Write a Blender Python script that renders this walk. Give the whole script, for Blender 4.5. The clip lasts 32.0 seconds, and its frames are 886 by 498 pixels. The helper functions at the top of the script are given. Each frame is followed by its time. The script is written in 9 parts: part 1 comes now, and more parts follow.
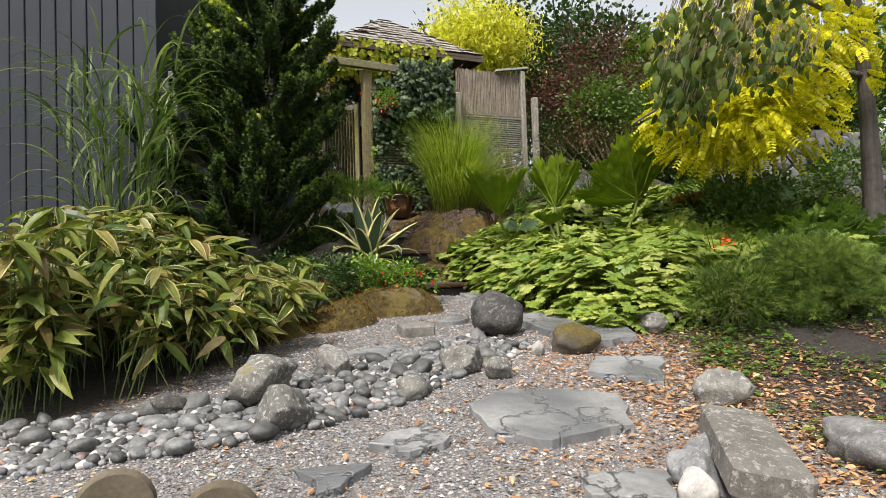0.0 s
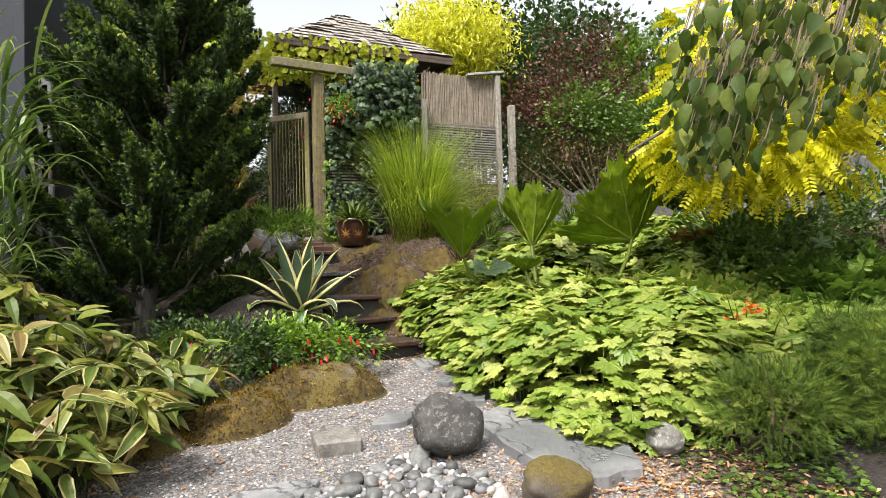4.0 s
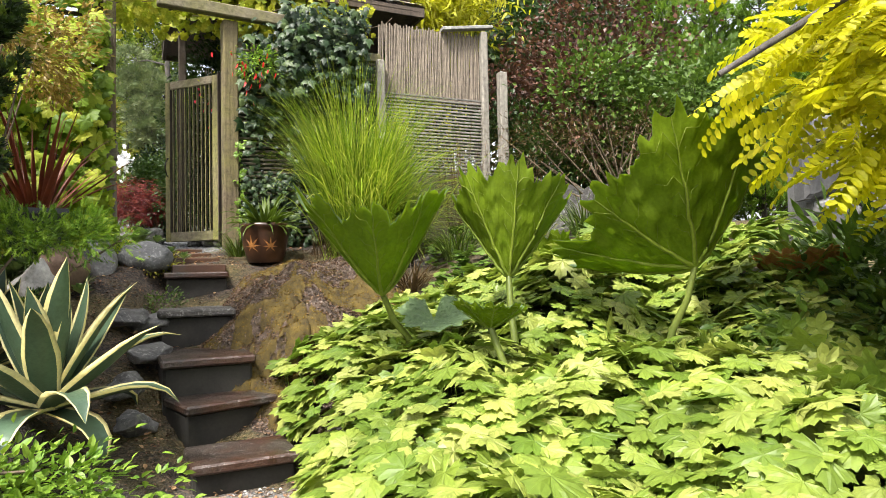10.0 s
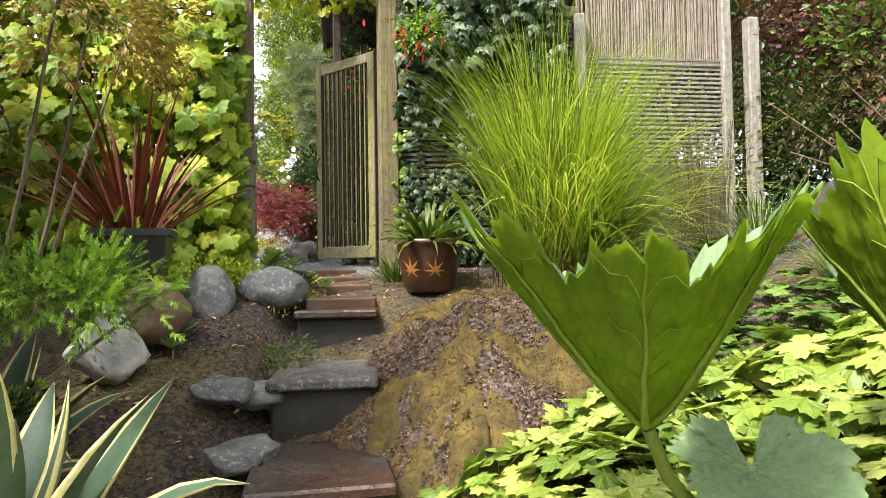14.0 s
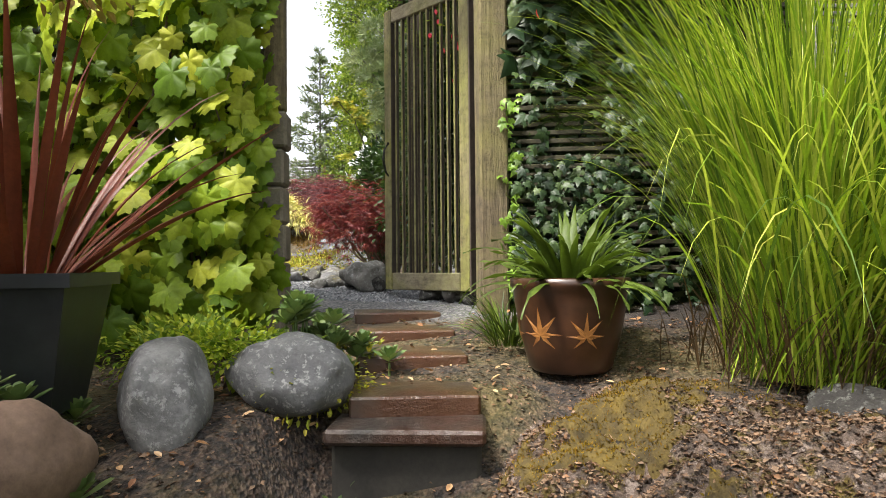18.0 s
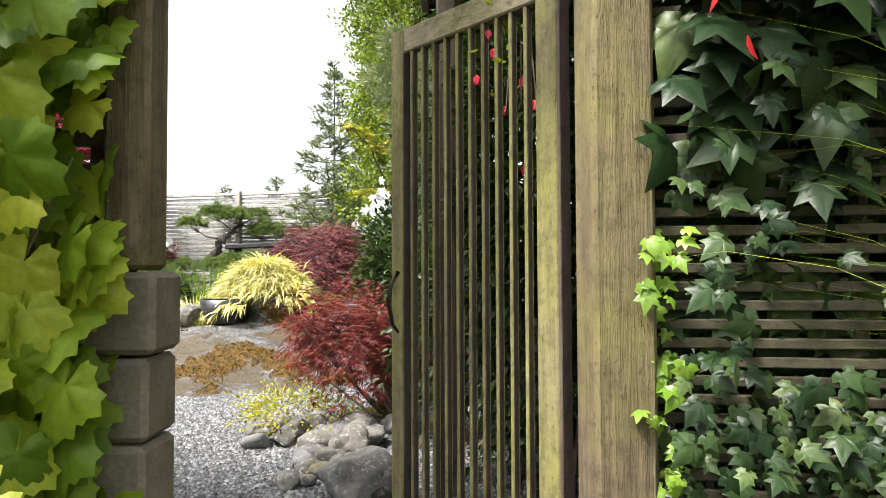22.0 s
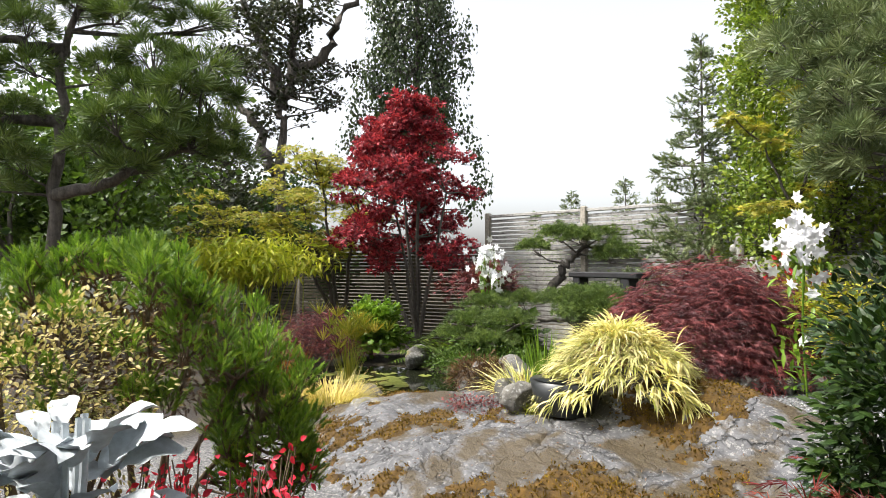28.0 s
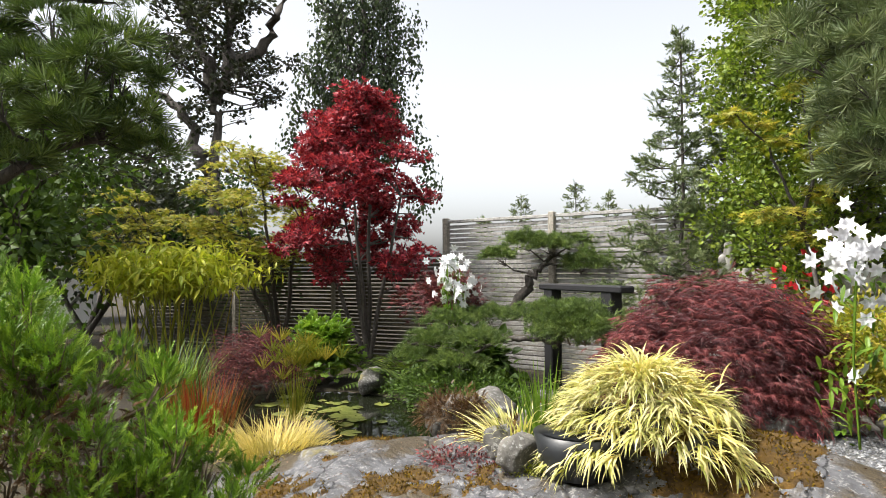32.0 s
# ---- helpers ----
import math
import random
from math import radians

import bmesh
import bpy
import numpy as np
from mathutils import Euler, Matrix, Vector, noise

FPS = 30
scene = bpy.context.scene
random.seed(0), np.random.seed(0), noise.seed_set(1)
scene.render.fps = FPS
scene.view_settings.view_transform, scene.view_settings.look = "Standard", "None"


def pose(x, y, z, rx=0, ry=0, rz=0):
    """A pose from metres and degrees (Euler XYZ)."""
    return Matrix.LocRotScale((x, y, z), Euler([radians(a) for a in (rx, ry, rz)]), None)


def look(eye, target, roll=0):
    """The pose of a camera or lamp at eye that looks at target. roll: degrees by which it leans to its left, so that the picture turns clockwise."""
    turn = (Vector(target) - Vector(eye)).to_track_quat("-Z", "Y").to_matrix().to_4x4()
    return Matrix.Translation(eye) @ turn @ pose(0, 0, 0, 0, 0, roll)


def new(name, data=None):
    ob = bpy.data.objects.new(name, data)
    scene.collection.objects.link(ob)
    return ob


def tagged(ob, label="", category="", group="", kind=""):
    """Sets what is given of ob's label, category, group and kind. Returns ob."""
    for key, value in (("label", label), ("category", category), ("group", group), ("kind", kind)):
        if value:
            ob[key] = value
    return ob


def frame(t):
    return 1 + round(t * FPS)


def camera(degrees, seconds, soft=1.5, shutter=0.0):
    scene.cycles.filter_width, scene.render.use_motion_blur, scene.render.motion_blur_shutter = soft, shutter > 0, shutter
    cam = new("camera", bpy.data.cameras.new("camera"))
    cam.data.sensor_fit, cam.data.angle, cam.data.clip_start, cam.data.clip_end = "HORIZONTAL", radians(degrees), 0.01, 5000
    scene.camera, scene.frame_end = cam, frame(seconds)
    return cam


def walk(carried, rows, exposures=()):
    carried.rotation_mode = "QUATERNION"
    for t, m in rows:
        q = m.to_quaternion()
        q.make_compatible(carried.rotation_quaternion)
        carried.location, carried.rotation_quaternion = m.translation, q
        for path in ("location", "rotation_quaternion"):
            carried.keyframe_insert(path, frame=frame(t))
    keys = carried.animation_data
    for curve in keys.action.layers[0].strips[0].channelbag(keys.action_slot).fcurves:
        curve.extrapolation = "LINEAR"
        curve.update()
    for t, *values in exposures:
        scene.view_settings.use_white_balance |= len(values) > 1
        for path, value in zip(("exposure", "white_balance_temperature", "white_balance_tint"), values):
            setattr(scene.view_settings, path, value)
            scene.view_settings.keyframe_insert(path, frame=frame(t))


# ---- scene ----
# The walk: seconds, eye, target, lean
PATH = [
    (0.0, (0.000, 0.000, 1.032), (0.000, 1.999, 1.094), -1.69),
    (0.5, (0.001, 0.198, 1.055), (0.030, 2.197, 1.113), -1.63),
    (1.0, (0.040, 0.375, 1.081), (0.091, 2.373, 1.139), -1.67),
    (1.5, (0.118, 0.587, 1.172), (0.184, 2.585, 1.227), -1.61),
    (2.0, (0.161, 0.746, 1.245), (0.224, 2.744, 1.304), -1.62),
    (2.5, (0.175, 0.927, 1.286), (0.237, 2.925, 1.344), -1.52),
    (3.0, (0.180, 1.072, 1.391), (0.243, 3.070, 1.451), -1.50),
    (3.5, (0.230, 1.220, 1.461), (0.289, 3.218, 1.519), -1.61),
    (4.0, (0.302, 1.411, 1.554), (0.360, 3.409, 1.609), -1.57),
    (4.5, (0.323, 1.565, 1.603), (0.362, 3.563, 1.664), -1.58),
    (6.5, (0.462, 2.390, 1.688), (0.467, 4.389, 1.747), -1.54),
    (7.0, (0.532, 2.614, 1.703), (0.536, 4.614, 1.761), -1.36),
    (7.5, (0.602, 2.861, 1.726), (0.611, 4.860, 1.784), -1.29),
    (8.0, (0.648, 3.104, 1.729), (0.656, 5.103, 1.788), -1.28),
    (8.5, (0.693, 3.379, 1.762), (0.697, 5.378, 1.819), -1.31),
    (9.0, (0.782, 3.640, 1.767), (0.796, 5.639, 1.830), -1.34),
    (9.5, (0.879, 3.925, 1.778), (0.902, 5.923, 1.845), -1.18),
    (10.0, (0.963, 4.223, 1.779), (0.987, 6.222, 1.844), -1.09),
    (10.5, (1.002, 4.540, 1.807), (1.011, 6.539, 1.870), -1.13),
    (11.0, (0.976, 4.834, 1.845), (0.953, 6.833, 1.913), -1.19),
    (11.5, (0.909, 5.111, 1.892), (0.742, 7.103, 1.951), -1.03),
    (12.0, (0.825, 5.323, 1.924), (0.461, 7.289, 1.986), -0.95),
    (12.5, (0.755, 5.502, 1.969), (0.305, 7.450, 2.037), -0.84),
    (13.0, (0.715, 5.645, 1.980), (0.236, 7.585, 2.048), -0.79),
    (13.5, (0.671, 5.832, 2.007), (0.176, 7.769, 2.074), -0.86),
    (15.5, (0.390, 6.666, 2.126), (-0.201, 8.576, 2.182), -0.93),
    (16.0, (0.303, 6.904, 2.146), (-0.309, 8.807, 2.202), -0.93),
    (16.5, (0.198, 7.132, 2.151), (-0.458, 9.021, 2.205), -0.81),
    (17.0, (0.062, 7.380, 2.165), (-0.635, 9.254, 2.221), -0.67),
    (17.5, (-0.061, 7.624, 2.215), (-0.777, 9.491, 2.274), -0.60),
    (18.0, (-0.177, 7.880, 2.311), (-0.931, 9.732, 2.364), -0.50),
    (18.5, (-0.269, 8.034, 2.411), (-1.051, 9.874, 2.463), -0.49),
    (19.0, (-0.393, 8.189, 2.538), (-1.193, 10.021, 2.594), -0.64),
    (19.5, (-0.534, 8.370, 2.661), (-1.348, 10.196, 2.716), -0.52),
    (20.0, (-0.651, 8.629, 2.765), (-1.481, 10.448, 2.811), -0.37),
    (20.5, (-0.733, 8.875, 2.847), (-1.561, 10.694, 2.907), -0.29),
    (21.0, (-0.812, 9.121, 2.918), (-1.640, 10.941, 2.971), -0.27),
    (21.5, (-0.905, 9.368, 3.046), (-1.740, 11.184, 3.112), -0.23),
    (22.0, (-0.985, 9.620, 3.140), (-1.817, 11.437, 3.202), -0.22),
    (22.5, (-1.061, 9.869, 3.195), (-1.912, 11.678, 3.255), -0.20),
    (23.0, (-1.165, 10.103, 3.252), (-2.033, 11.904, 3.308), -0.27),
    (23.5, (-1.299, 10.343, 3.366), (-2.188, 12.133, 3.427), -0.59),
    (24.0, (-1.396, 10.562, 3.431), (-2.331, 12.329, 3.490), -0.74),
    (24.5, (-1.486, 10.735, 3.464), (-2.532, 12.438, 3.523), -0.78),
    (25.0, (-1.580, 10.841, 3.495), (-2.746, 12.465, 3.554), -0.78),
    (25.5, (-1.695, 10.884, 3.540), (-2.970, 12.423, 3.597), -0.77),
    (26.0, (-1.800, 10.946, 3.578), (-3.167, 12.405, 3.634), -0.62),
    (26.5, (-1.901, 11.024, 3.604), (-3.362, 12.388, 3.660), -0.42),
    (28.5, (-2.474, 11.227, 3.664), (-4.141, 12.331, 3.720), -0.15),
    (29.0, (-2.589, 11.288, 3.677), (-4.283, 12.350, 3.732), -0.20),
    (29.5, (-2.695, 11.329, 3.680), (-4.409, 12.359, 3.736), -0.22),
    (30.0, (-2.839, 11.343, 3.691), (-4.561, 12.358, 3.747), -0.24),
    (30.5, (-2.995, 11.354, 3.704), (-4.708, 12.384, 3.761), -0.20),
    (31.0, (-3.135, 11.420, 3.712), (-4.824, 12.488, 3.770), -0.15),
    (31.5, (-3.240, 11.503, 3.737), (-4.854, 12.682, 3.800), -0.09),
    (32.0, (-3.307, 11.589, 3.760), (-4.828, 12.886, 3.827), -0.25),
]
cam = camera(69.0, 32.0, 0.9)
EXPOSURE = [(0.0, 1.04), (2.0, 1.24), (4.0, 1.48), (9.0, 1.78), (13.0, 1.9), (16.0, 2.38), (18.0, 1.8), (19.0, 1.75), (20.0, 2.05), (22.0, 2.03), (23.0, 1.98), (24.0, 2.1), (25.0, 1.9), (26.0, 1.2), (28.5, 1.65), (30.0, 1.95), (31.0, 2.1), (32.0, 1.4)]
walk(cam, [(t, look(eye, target, lean)) for t, eye, target, lean in PATH], EXPOSURE)

# ---- light ----
world = bpy.data.worlds.new("sky")
scene.world = world
world.use_nodes = True
wn = world.node_tree
sky = wn.nodes.new("ShaderNodeTexSky")
sky.sky_type = "NISHITA"
sky.sun_disc = False
sky.sun_elevation, sky.sun_rotation = radians(56), radians(-160)
sky.air_density, sky.dust_density, sky.ozone_density = 1.0, 4.0, 1.0
pale = wn.nodes.new("ShaderNodeHueSaturation")
pale.inputs["Saturation"].default_value = 0.22
wn.links.new(sky.outputs[0], pale.inputs["Color"])
wn.links.new(pale.outputs[0], wn.nodes["Background"].inputs[0])
wn.nodes["Background"].inputs[1].default_value = 0.12
sun = new("sun", bpy.data.lights.new("sun", "SUN"))
sun.data.energy, sun.data.angle, sun.data.color = 2.6, radians(9), (1.0, 0.95, 0.87)
sun.matrix_world = look((0, 0, 30), (10.4 * 0.342 + 6, 17 * 0.94, 2))

# ---- meshes ----
rng = np.random.default_rng(11)
BASE = {}


def arr(*v):
    return np.array(v, float)


def unit(v):
    v = np.asarray(v, float)
    return v / np.maximum(np.linalg.norm(v, axis=-1, keepdims=True), 1e-9)


def build(name, chunks, mats, parent=None, smooth=False, label=""):
    """One mesh object from chunks of (vertices, faces, material slot); under a parent its vertices are taken from the parent's base."""
    if not isinstance(mats, (list, tuple)):
        mats = [mats]
    off = BASE.get(parent, np.zeros(3)) if parent else np.zeros(3)
    vs, loops, starts, slots, n, at = [], [], [], [], 0, 0
    for ch in chunks:
        v, f = np.asarray(ch[0], float).reshape(-1, 3), np.asarray(ch[1], np.int64)
        if not len(f):
            continue
        vs.append(v - off)
        loops.append((f + n).ravel())
        starts.append(at + np.arange(len(f)) * f.shape[1])
        slots.append(np.full(len(f), ch[2] if len(ch) > 2 else 0))
        at += f.size
        n += len(v)
    me = bpy.data.meshes.new(name)
    co, lo, st, sl = (np.concatenate(a) for a in (vs, loops, starts, slots))
    me.vertices.add(n)
    me.vertices.foreach_set("co", co.ravel().astype(np.float32))
    me.loops.add(len(lo))
    me.loops.foreach_set("vertex_index", lo.astype(np.int32))
    me.polygons.add(len(st))
    me.polygons.foreach_set("loop_start", st.astype(np.int32))
    for m in mats:
        me.materials.append(m)
    me.polygons.foreach_set("material_index", sl.astype(np.int32))
    me.polygons.foreach_set("use_smooth", np.full(len(st), bool(smooth)))
    me.update(calc_edges=True)
    ob = new(name, me)
    if parent:
        ob.parent = parent
        BASE[ob] = off
        if name.endswith("_mass") or name in ("foliage", "leaf_spray", "needle_pad", "limb_frame", "twig_spray", "dry_foliage", "moss_cover", "young_growth"):
            tagged(ob, label, kind="stuff")
        elif label:
            tagged(ob, label)
    return ob


def thing(name, at, label, category, group="", kind=""):
    """An Empty at a thing's base."""
    ob = new(name)
    ob.location = at
    BASE[ob] = np.array(at, float)
    return tagged(ob, label, category, group, kind)


def turn(yaw, pitch=0.0, roll=0.0):
    return np.array(Euler((radians(pitch), radians(roll), radians(yaw))).to_matrix())


def box(c, size, rot=None, bevel=0.006):
    """A box with chamfered edges: vertices, faces (quads then corner triangles as degenerate quads)."""
    h = np.asarray(size, float) / 2
    b = min(bevel, h.min() * 0.45)
    v, idx = [], {}
    for sx in (-1, 1):
        for sy in (-1, 1):
            for sz in (-1, 1):
                for ax in range(3):
                    p = h - b
                    p[ax] = h[ax]
                    idx[sx, sy, sz, ax] = len(v)
                    v.append(p * (sx, sy, sz))
    f = []
    for ax in range(3):
        o = [a for a in range(3) if a != ax]
        for s in (-1, 1):
            q = []
            for a, bb in ((-1, -1), (1, -1), (1, 1), (-1, 1)):
                k = [0, 0, 0]
                k[ax], k[o[0]], k[o[1]] = s, a, bb
                q.append(idx[(*k, ax)])
            f.append(q if (s > 0) == (ax != 1) else q[::-1])
    for ax in range(3):
        o = [a for a in range(3) if a != ax]
        for a in (-1, 1):
            for bb in (-1, 1):
                ends = []
                for s in (-1, 1):
                    k = [0, 0, 0]
                    k[ax], k[o[0]], k[o[1]] = s, a, bb
                    ends.append((idx[(*k, o[0])], idx[(*k, o[1])]))
                q = [ends[0][0], ends[0][1], ends[1][1], ends[1][0]]
                f.append(q)
    v = np.array(v)
    for sx in (-1, 1):
        for sy in (-1, 1):
            for sz in (-1, 1):
                f.append([idx[sx, sy, sz, 0], idx[sx, sy, sz, 1], idx[sx, sy, sz, 2], idx[sx, sy, sz, 2]])
    f = np.array(f)
    for i, q in enumerate(f):
        m = v[q].mean(0)
        nrm = np.cross(v[q[1]] - v[q[0]], v[q[2]] - v[q[0]])
        if nrm @ m < 0:
            f[i] = q[[1, 0, 2, 3]] if q[2] == q[3] else q[::-1]
    if rot is not None:
        v = v @ np.asarray(rot).T
    quads, tris = f[f[:, 2] != f[:, 3]], f[f[:, 2] == f[:, 3]][:, :3]
    return v + np.asarray(c, float), quads, tris


def boxes(name, items, mats, parent=None, label="", bevel=0.006):
    ch = []
    for it in items:
        v, q, t = box(it[0], it[1], it[2] if len(it) > 2 else None, bevel)
        s = it[3] if len(it) > 3 else 0
        k = np.concatenate([q, np.c_[t, t[:, 2]]])
        ch.append((v, q, s))
        ch.append((v, t, s))
    return build(name, ch, mats, parent, False, label)


def tube(pts, rad, sides=7):
    """A tapered tube along points."""
    p, r = np.asarray(pts, float), np.broadcast_to(np.asarray(rad, float), (len(pts),))
    d = unit(np.gradient(p, axis=0))
    ref = np.where(np.abs(d[:, 2:]) > 0.9, arr(1, 0, 0), arr(0, 0, 1))
    a = unit(np.cross(d, ref))
    b = np.cross(d, a)
    th = np.arange(sides) / sides * 2 * np.pi
    v = p[:, None] + r[:, None, None] * (np.cos(th)[None, :, None] * a[:, None] + np.sin(th)[None, :, None] * b[:, None])
    i, j = np.meshgrid(np.arange(len(p) - 1), np.arange(sides), indexing="ij")
    k = (j + 1) % sides
    f = np.stack([i * sides + j, i * sides + k, (i + 1) * sides + k, (i + 1) * sides + j], -1).reshape(-1, 4)
    return v.reshape(-1, 3), f


def curve_pts(a, b, sag=0.0, n=6, wob=0.0):
    t = np.linspace(0, 1, n)[:, None]
    p = np.asarray(a) * (1 - t) + np.asarray(b) * t
    p[:, 2] += (4 * t * (1 - t))[:, 0] * sag
    if wob:
        p[1:-1] += rng.normal(0, wob, (n - 2, 3))
    return p


SPH = {}


def sphere(n=10):
    if n not in SPH:
        bm = bmesh.new()
        bmesh.ops.create_icosphere(bm, subdivisions=n, radius=1.0)
        SPH[n] = (np.array([v.co for v in bm.verts]), np.array([[v.index for v in f.verts] for f in bm.faces]))
        bm.free()
    return SPH[n]


def rock(c, size, seed, rough=0.16, flat=0.0, sub=3, yaw=0.0, facets=0.0):
    """A weathered stone: a bumpy, partly planed ball."""
    v, f = sphere(sub)
    v = v.copy()
    r = np.random.default_rng(seed)
    v = v * (1 + 0.25 * r.normal(size=3) * arr(1, 1, 0.5)).clip(0.75, 1.25)
    if facets:
        for _ in range(9):
            nrm = unit(r.normal(size=3))
            cut = r.uniform(1 - 1.3 * facets, 0.95)
            over = np.maximum(v @ nrm - cut, 0)
            v -= over[:, None] * nrm * 0.92
    v = v * (1 + rough * 0.9 * fbm(v, 1.6, 5, seed % 97, 0.55))[:, None]
    if flat:
        v[:, 2] = np.where(v[:, 2] > 1 - flat, 1 - flat + (v[:, 2] - 1 + flat) * 0.15, v[:, 2])
    return (v * np.asarray(size) / 2) @ turn(yaw).T + np.asarray(c), f


# ---- leaves ----
def strip_leaf(ys, ws, fold=0.12, droop=0.15):
    """A folded leaf from stations along its length: 3 vertices each."""
    v = []
    for y, w in zip(ys, ws):
        z = -droop * y * y
        v += [(-w, y, z + fold * w), (0, y, z), (w, y, z + fold * w)]
    f = []
    for i in range(len(ys) - 1):
        a = 3 * i
        f += [(a, a + 1, a + 4, a + 3), (a + 1, a + 2, a + 5, a + 4)]
    return np.array(v), np.array(f)


def palm_leaf(lobes=5, depth=0.45, teeth=1, spread=300, wave=0.06, cup=0.1):
    """A lobed leaf round its stalk: a fan whose rim goes out and in."""
    a0 = radians(90 - spread / 2)
    n = lobes * (2 + 2 * teeth)
    th = np.linspace(0, 1, n + 1)
    rim = []
    for i, t in enumerate(th):
        ph = t * lobes
        lob = abs(np.sin(np.pi * ph)) ** 0.8
        big = 0.62 + 0.38 * np.sin(np.pi * t)
        r = big * (1 - depth + depth * lob)
        if teeth and i % 2:
            r *= 0.9
        a = a0 + radians(spread) * t
        rim.append((r * np.cos(a), r * np.sin(a), wave * np.sin(ph * 6.0) - cup * r * r))
    rim = np.array(rim)
    mid = rim * 0.55
    mid[:, 2] = -cup * 0.3 * (rim[:, 0] ** 2 + rim[:, 1] ** 2) + 0.05 * np.abs(np.sin(np.pi * th * lobes)) * (depth < 0.6)
    n = len(rim)
    v = np.concatenate([[(0, 0, 0)], mid, rim])
    f = np.array([(0, i, i + 1, 0) for i in range(1, n)])[:, :3]
    q = np.array([(i, n + i, n + i + 1, i + 1) for i in range(1, n)])
    f = np.concatenate([f, q[:, :3], q[:, [0, 2, 3]]])
    v[:, 1] += 0.3
    v[:, :] *= 0.75
    return v, f


def cut_leaf(lengths=(0.68, 0.9, 1.0, 0.9, 0.68), step=60, droop=0.22, ridge=0.07, sinus=0.56, tooth=0.84):
    """A deeply cut palmate leaf: one lobe for each length, three teeth on a lobe, raised along its veins."""
    rim = []
    mid_at = (len(lengths) - 1) / 2
    for k, ln in enumerate(lengths):
        c = 90 + (mid_at - k) * step
        for da, rr, vein in ((0.5, sinus, 0), (0.37, tooth, 0.4), (0.21, tooth * 0.94, 0.5), (0.0, 1.0, 1.0), (-0.21, tooth * 0.94, 0.5), (-0.37, tooth, 0.4)):
            rim.append((c + da * step, rr * ln, vein))
    rim.append((90 - (mid_at + 0.5) * step, sinus * lengths[-1], 0))
    a, r, vein = (np.array(q) for q in zip(*rim))
    a = np.radians(a)
    out = np.stack([r * np.cos(a), r * np.sin(a), ridge * vein - droop * r * r], -1)
    rm = r * 0.5
    mid = np.stack([rm * np.cos(a), rm * np.sin(a), ridge * (1.3 * vein - 0.45) - droop * rm * rm], -1)
    n = len(out)
    i = np.arange(1, n)
    f = np.concatenate([np.stack([0 * i, i + 1, i], -1), np.stack([i, i + 1, n + i], -1), np.stack([i + 1, n + i + 1, n + i], -1)])
    return np.concatenate([[(0, 0, 0.0)], mid, out]), f


def diamond(w=0.3, fold=0.1):
    return arr((0, 0, 0), (-w, 0.45, fold), (w, 0.45, fold), (0, 1, 0)).reshape(-1, 3), np.array([(0, 3, 1), (0, 2, 3)])


def burst(n=20, spread=1.1, w=0.035, seed=1):
    """A shoot of needles that fan out from one bud along y."""
    r = np.random.default_rng(seed)
    v, f = [(0, 0, 0)], []
    for i in range(n):
        a = i * 2.4
        s = spread * np.sqrt((i + 0.5) / n)
        d = unit(arr(np.cos(a) * s, 1.0, np.sin(a) * s)) * (0.75 + 0.3 * r.random())
        side = unit(np.cross(d, r.normal(size=3))) * w
        k = len(v)
        v += [d * 0.45 - side, d, d * 0.45 + side]
        f.append((0, k, k + 1, k + 2))
    return np.array(v), np.array(f)


def sprig(stations=5, per=4, w=0.05, ln=0.45, spread=0.9, seed=1):
    """A leafy twig along y: short needles all round one stem, all joined."""
    r = np.random.default_rng(seed)
    v, f = [], []
    for i in range(stations):
        y = 0.85 * i / stations
        k = len(v)
        v += [(-w, y, 0), (w, y, 0)]
        if i:
            f += [(last, k, k + 1)]
        last = k
        for q in range(per):
            a = (i * 0.5 + q + r.random() * 0.3) / per * 6.28
            d = unit(arr(np.cos(a) * spread, 0.9, np.sin(a) * spread)) * ln * (1.1 - 0.45 * i / stations) * (0.8 + 0.4 * r.random())
            v.append(arr(0, y, 0) + d)
            f.append((k, k + 1, len(v) - 1))
    k = len(v)
    v.append((0, 1.05, 0))
    f.append((last, last + 1, k))
    return np.array(v, float), np.array(f)


def lattice(p, seed=0):
    """Smooth value noise from -1 to 1."""
    i = np.floor(p).astype(np.int64)
    f = p - i
    f = f * f * (3 - 2 * f)
    out = np.zeros(len(p))
    for c in range(8):
        o = np.array([c & 1, (c >> 1) & 1, c >> 2])
        q = i + o
        h = (q[:, 0] * 374761393 + q[:, 1] * 668265263 + q[:, 2] * 1274126177 + seed * 69069) & 0xFFFFFFFF
        h = ((h ^ (h >> 13)) * 1274126177) & 0xFFFFFFFF
        h = (h ^ (h >> 16)) & 0xFFFF
        out += (h / 32767.5 - 1) * np.prod(np.where(o, f, 1 - f), 1)
    return out


def fbm(p, scale, octaves=5, seed=0, gain=0.5):
    p = np.asarray(p, float)
    out, a = np.zeros(len(p)), 1.0
    for k in range(octaves):
        out += a * lattice(p * scale * 2.03**k + 17.3 * k, seed + k)
        a *= gain
    return out


